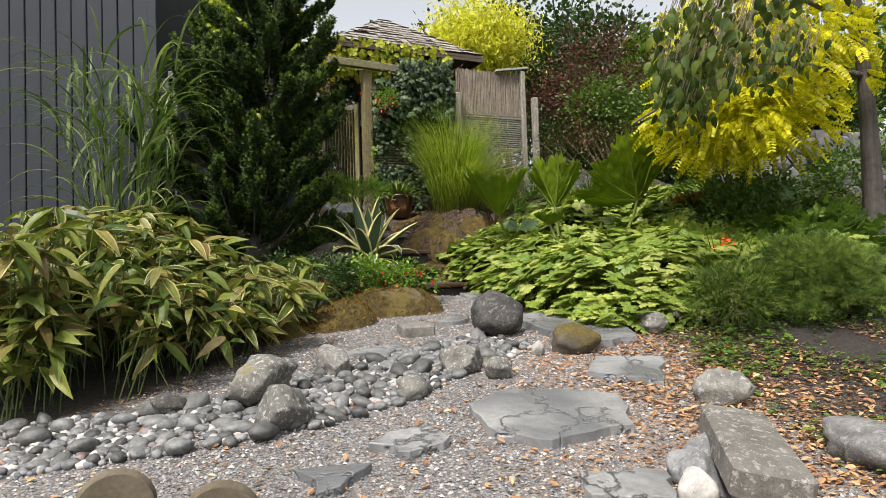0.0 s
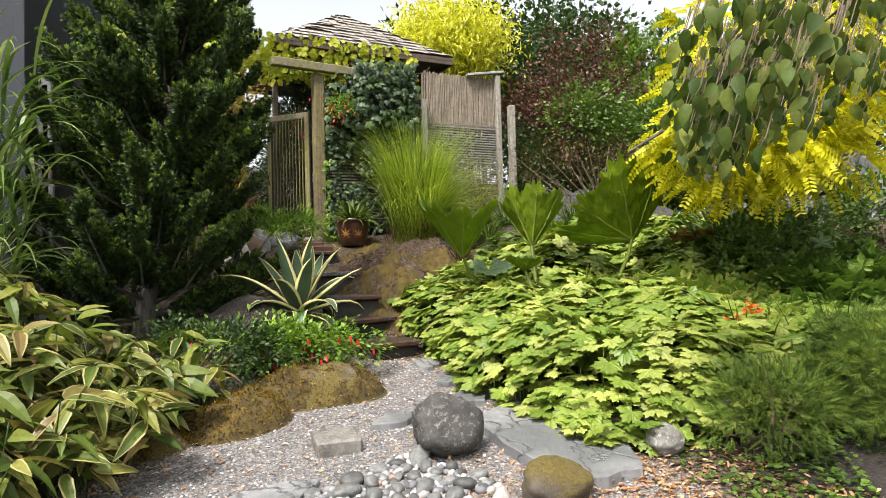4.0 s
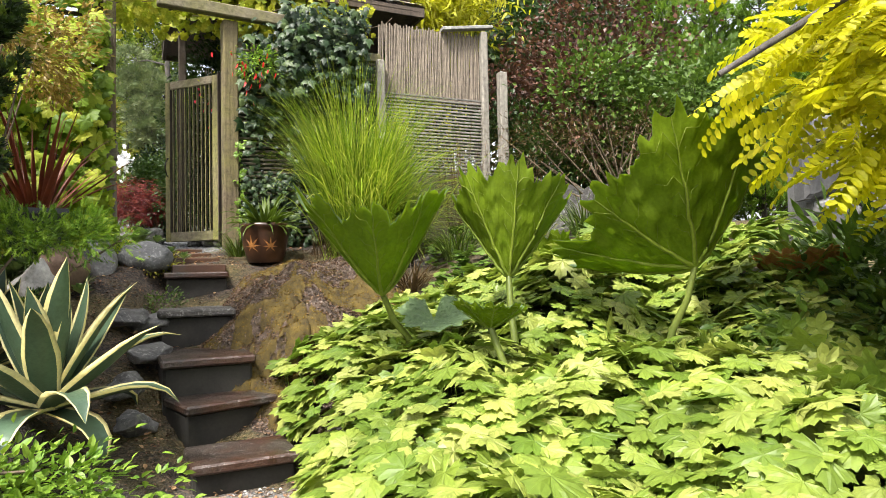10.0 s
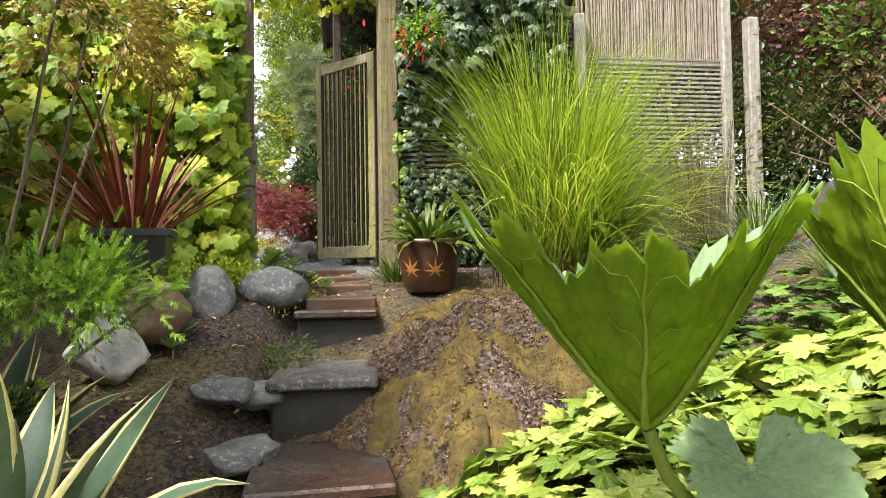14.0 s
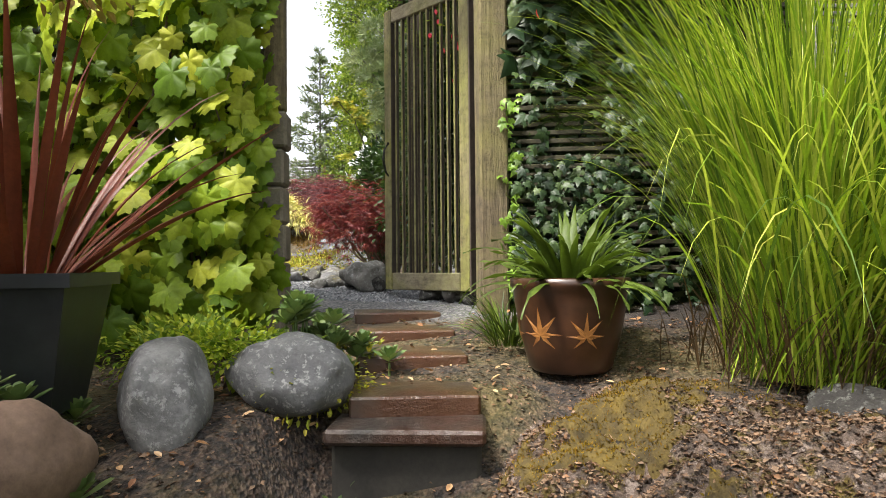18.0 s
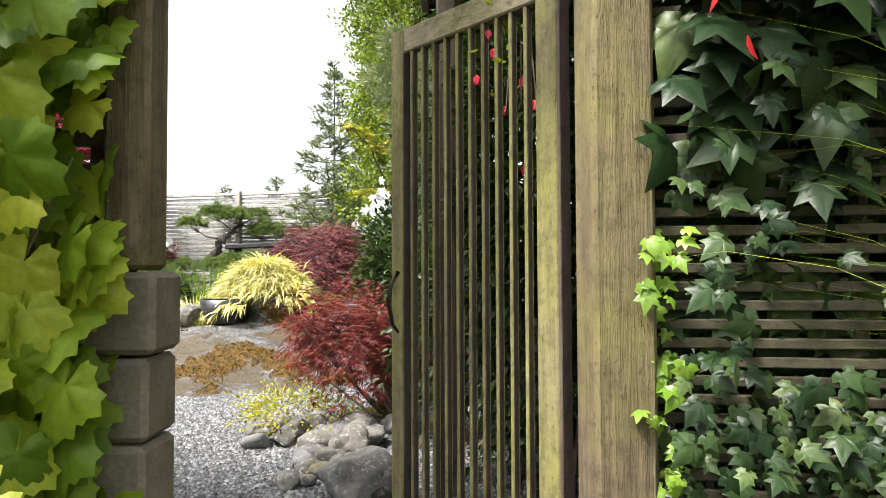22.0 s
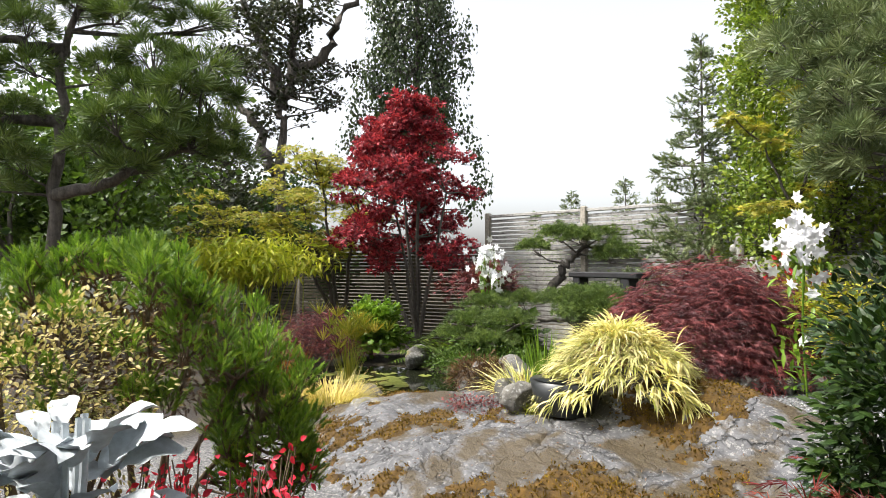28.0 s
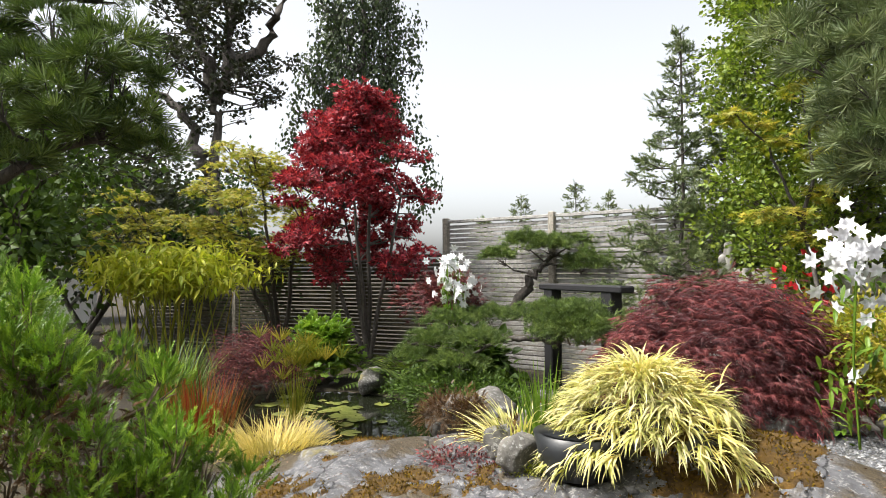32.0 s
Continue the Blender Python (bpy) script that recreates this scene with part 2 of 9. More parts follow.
def stamp(tmpl, pos, d, nrm, s, wide=None):
    """Copies of a leaf at places, along directions, as one set of vertices and faces."""
    tv, tf = tmpl
    pos, d = np.asarray(pos, float), unit(d)
    n = len(pos)
    x = unit(np.cross(d, np.broadcast_to(nrm, d.shape)))
    z = np.cross(x, d)
    s = np.broadcast_to(np.asarray(s, float), (n,))
    sx = s if wide is None else s * wide
    v = pos[:, None] + (tv[None, :, :1] * sx[:, None, None]) * x[:, None] + (tv[None, :, 1:2] * d[:, None] + tv[None, :, 2:3] * z[:, None]) * s[:, None, None]
    f = tf[None] + (np.arange(n) * len(tv))[:, None, None]
    return v.reshape(-1, 3), f.reshape(-1, tf.shape[1])


def ball(n, seed=None):
    r = rng if seed is None else np.random.default_rng(seed)
    return unit(r.normal(size=(n, 3)))


def clumps(c, r, n_clump, per, size, seed, fill=0.55, low=-0.6, lump=0.25):
    """Leaf places in clumps through an uneven crown: places, outward directions."""
    g = np.random.default_rng(seed)
    d = unit(g.normal(size=(n_clump * 3, 3)))
    d = d[d[:, 2] > low][:n_clump]
    rad = (fill + (1 - fill) * g.random(len(d)) ** 0.5) * (1 + lump * np.sin(d @ arr(5.1, 3.3, 4.2) + seed) * np.cos(d @ arr(-3.7, 4.9, 2.6) + 2 * seed))
    cc = np.asarray(c) + d * rad[:, None] * np.asarray(r)
    off = g.normal(size=(len(cc), per, 3)) * size
    pos = (cc[:, None] + off).reshape(-1, 3)
    out = unit(np.repeat(d, per, 0) * 0.7 + unit(off.reshape(-1, 3)) * 0.6 + g.normal(size=pos.shape) * 0.35)
    return pos, out, cc, d


def blades(base, az, length, lean, width, arch=1.0, seg=5, tip=0.12, fold=0.0, seed=3, bend=1.4):
    """Arching grass blades: strips from base points towards azimuths."""
    n = len(base)
    g = np.random.default_rng(seed)
    t = np.linspace(0, 1, seg + 1)
    length, lean, width, arch = (np.broadcast_to(np.asarray(a, float), (n,)) for a in (length, lean, width, arch))
    ang = lean[:, None] + arch[:, None] * t[None] ** bend
    step = length[:, None] / seg
    hor = np.concatenate([np.zeros((n, 1)), np.cumsum(np.sin(ang[:, :-1]) * step, 1)], 1)
    ver = np.concatenate([np.zeros((n, 1)), np.cumsum(np.cos(ang[:, :-1]) * step, 1)], 1)
    dx, dy = np.cos(az), np.sin(az)
    mid = np.stack([base[:, 0, None] + dx[:, None] * hor, base[:, 1, None] + dy[:, None] * hor, base[:, 2, None] + ver], -1)
    w = width[:, None] * np.minimum(1, (1 - t[None]) / 0.55 + tip * 0.2) * np.minimum(1, 0.55 + t[None] * 2)
    twist = g.normal(0, 0.5, n)
    sx, sy = -dy * np.cos(twist) + dx * 0.3 * np.sin(twist), dx * np.cos(twist) + dy * 0.3 * np.sin(twist)
    side = np.stack([sx, sy, np.sin(twist) * 0.5], -1)[:, None] * w[..., None] / 2
    v = np.stack([mid - side, mid + side], 2).reshape(n, -1, 3)
    i = np.arange(seg) * 2
    q = np.stack([i, i + 1, i + 3, i + 2], -1)
    f = (q[None] + (np.arange(n) * (seg + 1) * 2)[:, None, None]).reshape(-1, 4)
    return v.reshape(-1, 3), f


# ---- materials ----
def base_mat(name):
    m = bpy.data.materials.new(name)
    m.use_nodes = True
    nt = m.node_tree
    return m, nt, nt.nodes, nt.links, nt.nodes["Principled BSDF"]


def ramp(nt, src, stops):
    r = nt.nodes.new("ShaderNodeValToRGB")
    e = r.color_ramp.elements
    while len(e) < len(stops):
        e.new(0.5)
    for k, (p, c) in zip(e, stops):
        k.position, k.color = p, (*c, 1)
    nt.links.new(src, r.inputs[0])
    return r.outputs[0]


def noise_tex(nt, scale, detail=5, rough=0.6, kind="noise", coord="Object", stretch=None):
    tc = nt.nodes.new("ShaderNodeTexCoord")
    out = nt.nodes.new("ShaderNodeNewGeometry").outputs["Position"] if coord == "World" else tc.outputs[coord]
    if stretch:
        mp = nt.nodes.new("ShaderNodeMapping")
        mp.inputs["Scale"].default_value = stretch
        nt.links.new(out, mp.inputs[0])
        out = mp.outputs[0]
    if kind == "noise":
        t = nt.nodes.new("ShaderNodeTexNoise")
        t.inputs["Scale"].default_value, t.inputs["Detail"].default_value, t.inputs["Roughness"].default_value = scale, detail, rough
    else:
        t = nt.nodes.new("ShaderNodeTexVoronoi")
        t.inputs["Scale"].default_value = scale
    nt.links.new(out, t.inputs["Vector"])
    return t


def mixc(nt, fac, a, b, mode="MIX"):
    m = nt.nodes.new("ShaderNodeMix")
    m.data_type, m.blend_type = "RGBA", mode
    for sock, val in ((m.inputs[0], fac), (m.inputs[6], a), (m.inputs[7], b)):
        if isinstance(val, (int, float)):
            sock.default_value = val
        elif isinstance(val, tuple):
            sock.default_value = (*val, 1)
        else:
            nt.links.new(val, sock)
    return m.outputs[2]


def bump(nt, bsdf, heights):
    last = None
    for src, strength, dist in heights:
        b = nt.nodes.new("ShaderNodeBump")
        b.inputs["Strength"].default_value, b.inputs["Distance"].default_value = strength, dist
        nt.links.new(src, b.inputs["Height"])
        if last:
            nt.links.new(last, b.inputs["Normal"])
        last = b.outputs[0]
    nt.links.new(last, bsdf.inputs["Normal"])


def leaf_mat(name, cols, rough=0.45, through_light=0.35, spot=None, spec=0.4):
    """Leaves: colour by leaf, mottled, with light through the blade."""
    m, nt, nd, lk, p = base_mat(name)
    geo = nd.new("ShaderNodeNewGeometry")
    stops = [(i / max(1, len(cols) - 1), (c[0] * 1.24, c[1] * 1.12, c[2] * 0.95)) for i, c in enumerate(cols)]
    col = ramp(nt, geo.outputs["Random Per Island"], stops)
    n1 = noise_tex(nt, 3.0, 3, coord="World")
    n2 = noise_tex(nt, 60.0, 3, coord="World")
    col = mixc(nt, 0.7, col, ramp(nt, n1.outputs[0], [(0.3, (0.5, 0.5, 0.5)), (0.7, (1.35, 1.25, 1.1))]), "MULTIPLY")
    col = mixc(nt, 0.35, col, ramp(nt, n2.outputs[0], [(0.35, (0.6, 0.65, 0.6)), (0.65, (1.2, 1.2, 1.2))]), "MULTIPLY")
    if spot:
        n3 = noise_tex(nt, 9.0, 2, coord="World")
        col = mixc(nt, ramp(nt, n3.outputs[0], [(0.6, (0, 0, 0)), (0.68, (1, 1, 1))]), col, spot)
    lk.new(col, p.inputs["Base Color"])
    p.inputs["Roughness"].default_value = rough
    p.inputs["Specular IOR Level"].default_value = spec
    bump(nt, p, [(n2.outputs[0], 0.35, 0.004)])
    tr = nd.new("ShaderNodeBsdfTranslucent")
    lk.new(mixc(nt, 0.5, col, (0.9, 1.0, 0.35), "MULTIPLY"), tr.inputs[0])
    mx = nd.new("ShaderNodeMixShader")
    mx.inputs[0].default_value = through_light
    lk.new(p.outputs[0], mx.inputs[1])
    lk.new(tr.outputs[0], mx.inputs[2])
    lk.new(mx.outputs[0], nd["Material Output"].inputs[0])
    return m


def stone_mat(name, a, b, scale=6.0, rough=0.8, grain=60.0, depth=0.02, moss=None, moss_at=(0.45, 0.6), crack=False, wet=None, vary=0.25, spots=None):
    m, nt, nd, lk, p = base_mat(name)
    n1, n2 = noise_tex(nt, scale, 6), noise_tex(nt, grain, 4, 0.7)
    col = ramp(nt, n1.outputs[0], [(0.3, a), (0.7, b)])
    col = mixc(nt, 0.6, col, ramp(nt, n2.outputs[0], [(0.3, (0.55, 0.55, 0.56)), (0.7, (1.3, 1.3, 1.3))]), "MULTIPLY")
    oi = nd.new("ShaderNodeObjectInfo")
    col = mixc(nt, 1.0, col, ramp(nt, oi.outputs["Random"], [(0.0, (1 - vary,) * 3), (0.5, (1.0, 0.98, 0.95)), (1.0, (1 + vary,) * 3)]), "MULTIPLY")
    if spots:
        vs = noise_tex(nt, 34.0, 4, 0.75)
        col = mixc(nt, ramp(nt, vs.outputs[0], [(0.55, (0, 0, 0)), (0.61, (1, 1, 1))]), col, spots)
    rg = p.inputs["Roughness"]
    rg.default_value = rough
    hs = [(n1.outputs[0], 0.5, depth), (n2.outputs[0], 0.35, depth * 0.25)]
    if crack:
        v = noise_tex(nt, 1.7, kind="voronoi", stretch=(1.0, 0.4, 1.4))
        v.feature = "DISTANCE_TO_EDGE"
        wob = noise_tex(nt, 1.2, 6)
        shift = nd.new("ShaderNodeVectorMath")
        shift.operation = "MULTIPLY_ADD"
        lk.new(wob.outputs[1], shift.inputs[0])
        shift.inputs[1].default_value = (1.3, 1.3, 1.3)
        lk.new(v.inputs["Vector"].links[0].from_socket, shift.inputs[2])
        lk.new(shift.outputs[0], v.inputs["Vector"])
        crk = ramp(nt, v.outputs[0], [(0.0, (0.1, 0.1, 0.1)), (0.03, (1, 1, 1))])
        col = mixc(nt, 1.0, col, mixc(nt, 0.85, (1.0, 1.0, 1.0), crk), "MULTIPLY")
        hs.append((crk, 0.6, 0.015))
    if moss:
        n3, n4 = noise_tex(nt, scale * 0.45, 6, 0.65), noise_tex(nt, 90, 3)
        geo = nd.new("ShaderNodeNewGeometry")
        sep = nd.new("ShaderNodeSeparateXYZ")
        lk.new(geo.outputs["Normal"], sep.inputs[0])
        ad = nd.new("ShaderNodeMath")
        ad.operation = "MULTIPLY_ADD"
        lk.new(sep.outputs[2], ad.inputs[0])
        ad.inputs[1].default_value = 0.12
        lk.new(n3.outputs[0], ad.inputs[2])
        fac = ramp(nt, ad.outputs[0], [(moss_at[0], (0, 0, 0)), (moss_at[1], (1, 1, 1))])
        mc = ramp(nt, n4.outputs[0], [(0.3, moss[0]), (0.7, moss[1])])
        col = mixc(nt, fac, col, mc)
        hs.append((mixc(nt, fac, (0.0, 0.0, 0.0), n4.outputs[1]), 0.8, 0.012))
    if wet:
        n5 = noise_tex(nt, 2.5, 4)
        w = ramp(nt, n5.outputs[0], [(0.42, (0, 0, 0)), (0.58, (1, 1, 1))])
        col = mixc(nt, w, col, wet)
        lk.new(ramp(nt, n5.outputs[0], [(0.42, (rough,) * 3), (0.58, (0.28,) * 3)]), rg)
    lk.new(col, p.inputs["Base Color"])
    bump(nt, p, hs)
    return m


def wood_mat(name, a, b, along="Z", rough=0.85, green=None, depth=0.004, scale=1.0):
    m, nt, nd, lk, p = base_mat(name)
    st = {"X": (2, 40, 40), "Y": (40, 2, 40), "Z": (40, 40, 2)}[along]
    g1 = noise_tex(nt, 1.0 * scale, 6, 0.65, stretch=st)
    g2 = noise_tex(nt, 2.2, 4)
    col = ramp(nt, g1.outputs[0], [(0.3, a), (0.7, b)])
    if green:
        col = mixc(nt, ramp(nt, g2.outputs[0], [(0.42, (0, 0, 0)), (0.66, (0.8,) * 3)]), col, green)
    oi = nd.new("ShaderNodeObjectInfo")
    col = mixc(nt, 1.0, col, ramp(nt, oi.outputs["Random"], [(0.0, (0.75,) * 3), (1.0, (1.2,) * 3)]), "MULTIPLY")
    dirt = noise_tex(nt, 18.0, 8, 0.75)
    col = mixc(nt, 0.75, col, ramp(nt, dirt.outputs[0], [(0.32, (0.35, 0.33, 0.3)), (0.5, (1.0,) * 3), (0.68, (1.3, 1.28, 1.22))]), "MULTIPLY")
    pits = noise_tex(nt, 1.0, 3, 0.6, stretch=tuple(max(55.0, q * 4.0) for q in st))
    pit = ramp(nt, pits.outputs[0], [(0.3, (0.4, 0.37, 0.32)), (0.42, (1.0,) * 3)])
    col = mixc(nt, 0.7, col, pit, "MULTIPLY")
    lk.new(col, p.inputs["Base Color"])
    p.inputs["Roughness"].default_value = rough
    bump(nt, p, [(g1.outputs[0], 0.7, depth), (pit, 0.5, depth * 0.6), (dirt.outputs[0], 0.3, depth)])
    return m


def plain_mat(name, c, rough=0.5, metal=0.0, var=0.15, scale=12.0, depth=0.002):
    m, nt, nd, lk, p = base_mat(name)
    n = noise_tex(nt, scale, 5)
    lk.new(ramp(nt, n.outputs[0], [(0.3, tuple(x * (1 - var) for x in c)), (0.7, tuple(min(1, x * (1 + var)) for x in c))]), p.inputs["Base Color"])
    p.inputs["Roughness"].default_value, p.inputs["Metallic"].default_value = rough, metal
    bump(nt, p, [(n.outputs[0], 0.3, depth)])
    return m


M = {}
M["slate"] = stone_mat("slate", (0.12, 0.122, 0.125), (0.28, 0.28, 0.28), 5.0, 0.7, 26.0, 0.03, wet=(0.11, 0.112, 0.116), crack=True)
M["pebble"] = stone_mat("pebble", (0.05, 0.052, 0.054), (0.14, 0.14, 0.135), 4.0, 0.6, 60.0, 0.008, vary=0.6)
M["boulder"] = stone_mat("boulder", (0.06, 0.058, 0.052), (0.2, 0.19, 0.17), 7.0, 0.85, 50.0, 0.05, moss=((0.1, 0.09, 0.02), (0.22, 0.18, 0.04)), moss_at=(0.67, 0.78), spots=(0.27, 0.27, 0.255))
M["dark_rock"] = stone_mat("dark_rock", (0.018, 0.016, 0.015), (0.06, 0.056, 0.052), 8.0, 0.85, 60.0, 0.06, spots=(0.12, 0.12, 0.11))
M["moss_rock"] = stone_mat("moss_rock", (0.05, 0.042, 0.034), (0.13, 0.11, 0.09), 6.0, 0.95, 60.0, 0.03, moss=((0.04, 0.03, 0.007), (0.13, 0.095, 0.015)), moss_at=(0.42, 0.6))
M["mound"] = stone_mat("mound", (0.012, 0.008, 0.006), (0.13, 0.092, 0.07), 30.0, 0.95, 120.0, 0.09, moss=((0.04, 0.025, 0.006), (0.13, 0.09, 0.014)), moss_at=(0.6, 0.7), spots=(0.2, 0.155, 0.13))
M["moss"] = stone_mat("moss", (0.02, 0.014, 0.006), (0.09, 0.062, 0.012), 16.0, 1.0, 140.0, 0.02)
M["rust_moss"] = stone_mat("rust_moss", (0.028, 0.016, 0.005), (0.15, 0.082, 0.012), 14.0, 1.0, 140.0, 0.02)
M["outcrop"] = stone_mat("outcrop", (0.026, 0.027, 0.03), (0.11, 0.11, 0.117), 5.0, 0.65, 45.0, 0.04, moss=((0.03, 0.02, 0.01), (0.08, 0.06, 0.03)), moss_at=(0.6, 0.68), crack=True, spots=(0.2, 0.195, 0.19))
M["concrete"] = stone_mat("concrete", (0.08, 0.074, 0.066), (0.25, 0.235, 0.21), 9.0, 0.75, 90.0, 0.03, spots=(0.2, 0.19, 0.175))
M["aggregate"] = stone_mat("exposed_aggregate", (0.075, 0.07, 0.062), (0.17, 0.16, 0.145), 8.0, 0.85, 110.0, 0.03, spots=(0.26, 0.24, 0.22))
M["edge_rock"] = stone_mat("edge_rock", (0.05, 0.05, 0.05), (0.15, 0.145, 0.14), 8.0, 0.8, 60.0, 0.05, spots=(0.2, 0.195, 0.185))
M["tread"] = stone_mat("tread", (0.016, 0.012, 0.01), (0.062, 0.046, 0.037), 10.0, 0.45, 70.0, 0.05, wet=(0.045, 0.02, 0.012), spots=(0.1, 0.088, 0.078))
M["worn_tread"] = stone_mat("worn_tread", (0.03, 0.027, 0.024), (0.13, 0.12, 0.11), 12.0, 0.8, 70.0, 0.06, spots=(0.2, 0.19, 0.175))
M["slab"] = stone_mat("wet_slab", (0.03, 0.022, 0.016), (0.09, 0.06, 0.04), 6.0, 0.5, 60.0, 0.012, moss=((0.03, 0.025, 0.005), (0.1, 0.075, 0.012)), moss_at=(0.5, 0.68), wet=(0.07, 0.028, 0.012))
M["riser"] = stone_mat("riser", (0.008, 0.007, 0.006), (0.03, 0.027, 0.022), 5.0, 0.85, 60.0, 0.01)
M["disc"] = stone_mat("weathered_disc", (0.045, 0.035, 0.022), (0.13, 0.105, 0.07), 5.0, 0.9, 60.0, 0.01)
M["brown_rock"] = stone_mat("brown_rock", (0.14, 0.085, 0.055), (0.26, 0.17, 0.12), 4.0, 0.8, 50.0, 0.02)
M["pale_rock"] = stone_mat("pale_rock", (0.2, 0.19, 0.18), (0.5, 0.48, 0.46), 5.0, 0.8, 45.0, 0.025)
M["grey_rock"] = stone_mat("grey_rock", (0.08, 0.08, 0.085), (0.22, 0.22, 0.22), 6.0, 0.75, 60.0, 0.035, spots=(0.25, 0.25, 0.245))
M["wall_stone"] = stone_mat("wall_stone", (0.06, 0.06, 0.064), (0.17, 0.165, 0.165), 5.0, 0.85, 50.0, 0.02, vary=0.4)
M["mortar"] = stone_mat("mortar", (0.07, 0.07, 0.07), (0.12, 0.12, 0.12), 9.0, 0.95, 60.0, 0.01)
M["pier"] = stone_mat("pier_block", (0.09, 0.078, 0.058), (0.2, 0.175, 0.135), 4.0, 0.9, 80.0, 0.012)
M["block"] = stone_mat("block", (0.1, 0.105, 0.11), (0.16, 0.165, 0.17), 5.0, 0.9, 80.0, 0.008)
M["pale_block"] = stone_mat("pale_block", (0.26, 0.25, 0.23), (0.4, 0.39, 0.36), 4.0, 0.85, 80.0, 0.008)
M["post"] = wood_mat("post_wood", (0.062, 0.046, 0.025), (0.19, 0.145, 0.085), "Z", green=(0.16, 0.145, 0.038), depth=0.02)
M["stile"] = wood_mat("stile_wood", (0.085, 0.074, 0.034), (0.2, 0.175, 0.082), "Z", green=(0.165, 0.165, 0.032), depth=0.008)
# shade on the gate bars' sides is put into this dark colour
M["bar"] = wood_mat("shaded_bar_wood", (0.022, 0.016, 0.011), (0.06, 0.046, 0.032), "Z")
M["rail"] = wood_mat("rail_wood", (0.12, 0.1, 0.06), (0.27, 0.23, 0.16), "X", green=(0.17, 0.165, 0.045), depth=0.008)
M["grey_wood"] = wood_mat("grey_wood", (0.2, 0.195, 0.182), (0.38, 0.37, 0.355), "X")
M["grey_slat"] = wood_mat("grey_slat", (0.1, 0.093, 0.082), (0.22, 0.205, 0.185), "X")
M["grey_post"] = wood_mat("grey_post", (0.2, 0.18, 0.15), (0.38, 0.35, 0.3), "Z")
M["brown_wood"] = wood_mat("brown_wood", (0.05, 0.035, 0.025), (0.1, 0.075, 0.055), "Z")
M["slat_dark"] = wood_mat("slat_dark", (0.035, 0.03, 0.018), (0.085, 0.075, 0.042), "X")
M["reed"] = wood_mat("reed", (0.12, 0.095, 0.07), (0.28, 0.23, 0.18), "Z", scale=2.0)
M["siding"] = plain_mat("siding_paint", (0.008, 0.011, 0.018), 0.75, var=0.25, scale=4.0)
M["shingle"] = wood_mat("shingle", (0.16, 0.14, 0.12), (0.32, 0.29, 0.26), "Y")
M["glaze"] = plain_mat("brown_glaze", (0.042, 0.018, 0.009), 0.3, var=0.5, scale=8.0)
M["glaze_leaf"] = plain_mat("ochre_glaze", (0.24, 0.105, 0.03), 0.3, var=0.3, scale=30.0)
M["black_pot"] = plain_mat("black_planter", (0.018, 0.02, 0.022), 0.4, var=0.3)
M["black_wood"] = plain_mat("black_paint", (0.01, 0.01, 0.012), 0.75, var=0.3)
M["iron"] = plain_mat("iron", (0.03, 0.028, 0.026), 0.5, 0.8)
M["bark"] = wood_mat("bark", (0.035, 0.03, 0.026), (0.12, 0.105, 0.09), "Z", depth=0.02, scale=0.6)
M["twig"] = wood_mat("twig", (0.09, 0.065, 0.04), (0.2, 0.15, 0.1), "Z", depth=0.003)
M["statue"] = plain_mat("statue_stone", (0.45, 0.43, 0.4), 0.8, var=0.2)
M["white_wall"] = plain_mat("white_wall", (0.75, 0.74, 0.7), 0.7, var=0.05)
M["roofing"] = plain_mat("dark_roofing", (0.07, 0.068, 0.075), 0.8, var=0.25)

L = {}
L["sasa"] = leaf_mat("sasa_leaf", [(0.035, 0.07, 0.014), (0.075, 0.125, 0.022), (0.12, 0.17, 0.035), (0.17, 0.2, 0.05), (0.15, 0.11, 0.05)])
L["conifer"] = leaf_mat("dark_conifer_leaf", [(0.01, 0.022, 0.007), (0.022, 0.05, 0.012), (0.045, 0.09, 0.018)], through_light=0.12, rough=0.6)
L["conifer_tip"] = leaf_mat("conifer_shoot", [(0.05, 0.1, 0.018), (0.09, 0.165, 0.028), (0.17, 0.26, 0.045)], through_light=0.2, rough=0.6)
L["miscanthus"] = leaf_mat("dark_grass_blade", [(0.035, 0.08, 0.018), (0.09, 0.16, 0.045), (0.2, 0.27, 0.13)])
L["lime_grass"] = leaf_mat("lime_grass_blade", [(0.05, 0.11, 0.012), (0.14, 0.26, 0.02), (0.27, 0.4, 0.04), (0.42, 0.5, 0.12)], through_light=0.4)
L["geranium"] = leaf_mat("lime_leaf", [(0.09, 0.17, 0.025), (0.18, 0.27, 0.05), (0.3, 0.37, 0.12)], through_light=0.35, rough=0.45, spec=0.4)
L["green"] = leaf_mat("mid_green_leaf", [(0.035, 0.08, 0.015), (0.07, 0.14, 0.025), (0.11, 0.2, 0.04)])
L["fresh"] = leaf_mat("fresh_green_leaf", [(0.07, 0.16, 0.02), (0.13, 0.26, 0.03), (0.2, 0.33, 0.05)])
L["deep"] = leaf_mat("deep_green_leaf", [(0.012, 0.035, 0.01), (0.025, 0.06, 0.015), (0.045, 0.09, 0.02)])
L["ivy"] = leaf_mat("ivy_leaf", [(0.007, 0.02, 0.009), (0.013, 0.033, 0.013), (0.024, 0.052, 0.02), (0.06, 0.1, 0.04)], rough=0.42, through_light=0.1, spec=0.26)
L["sasa_edge"] = leaf_mat("sasa_margin", [(0.2, 0.21, 0.09), (0.32, 0.31, 0.16)], through_light=0.2)
L["ivy_young"] = leaf_mat("young_ivy_leaf", [(0.12, 0.25, 0.03), (0.2, 0.36, 0.06)], rough=0.35)
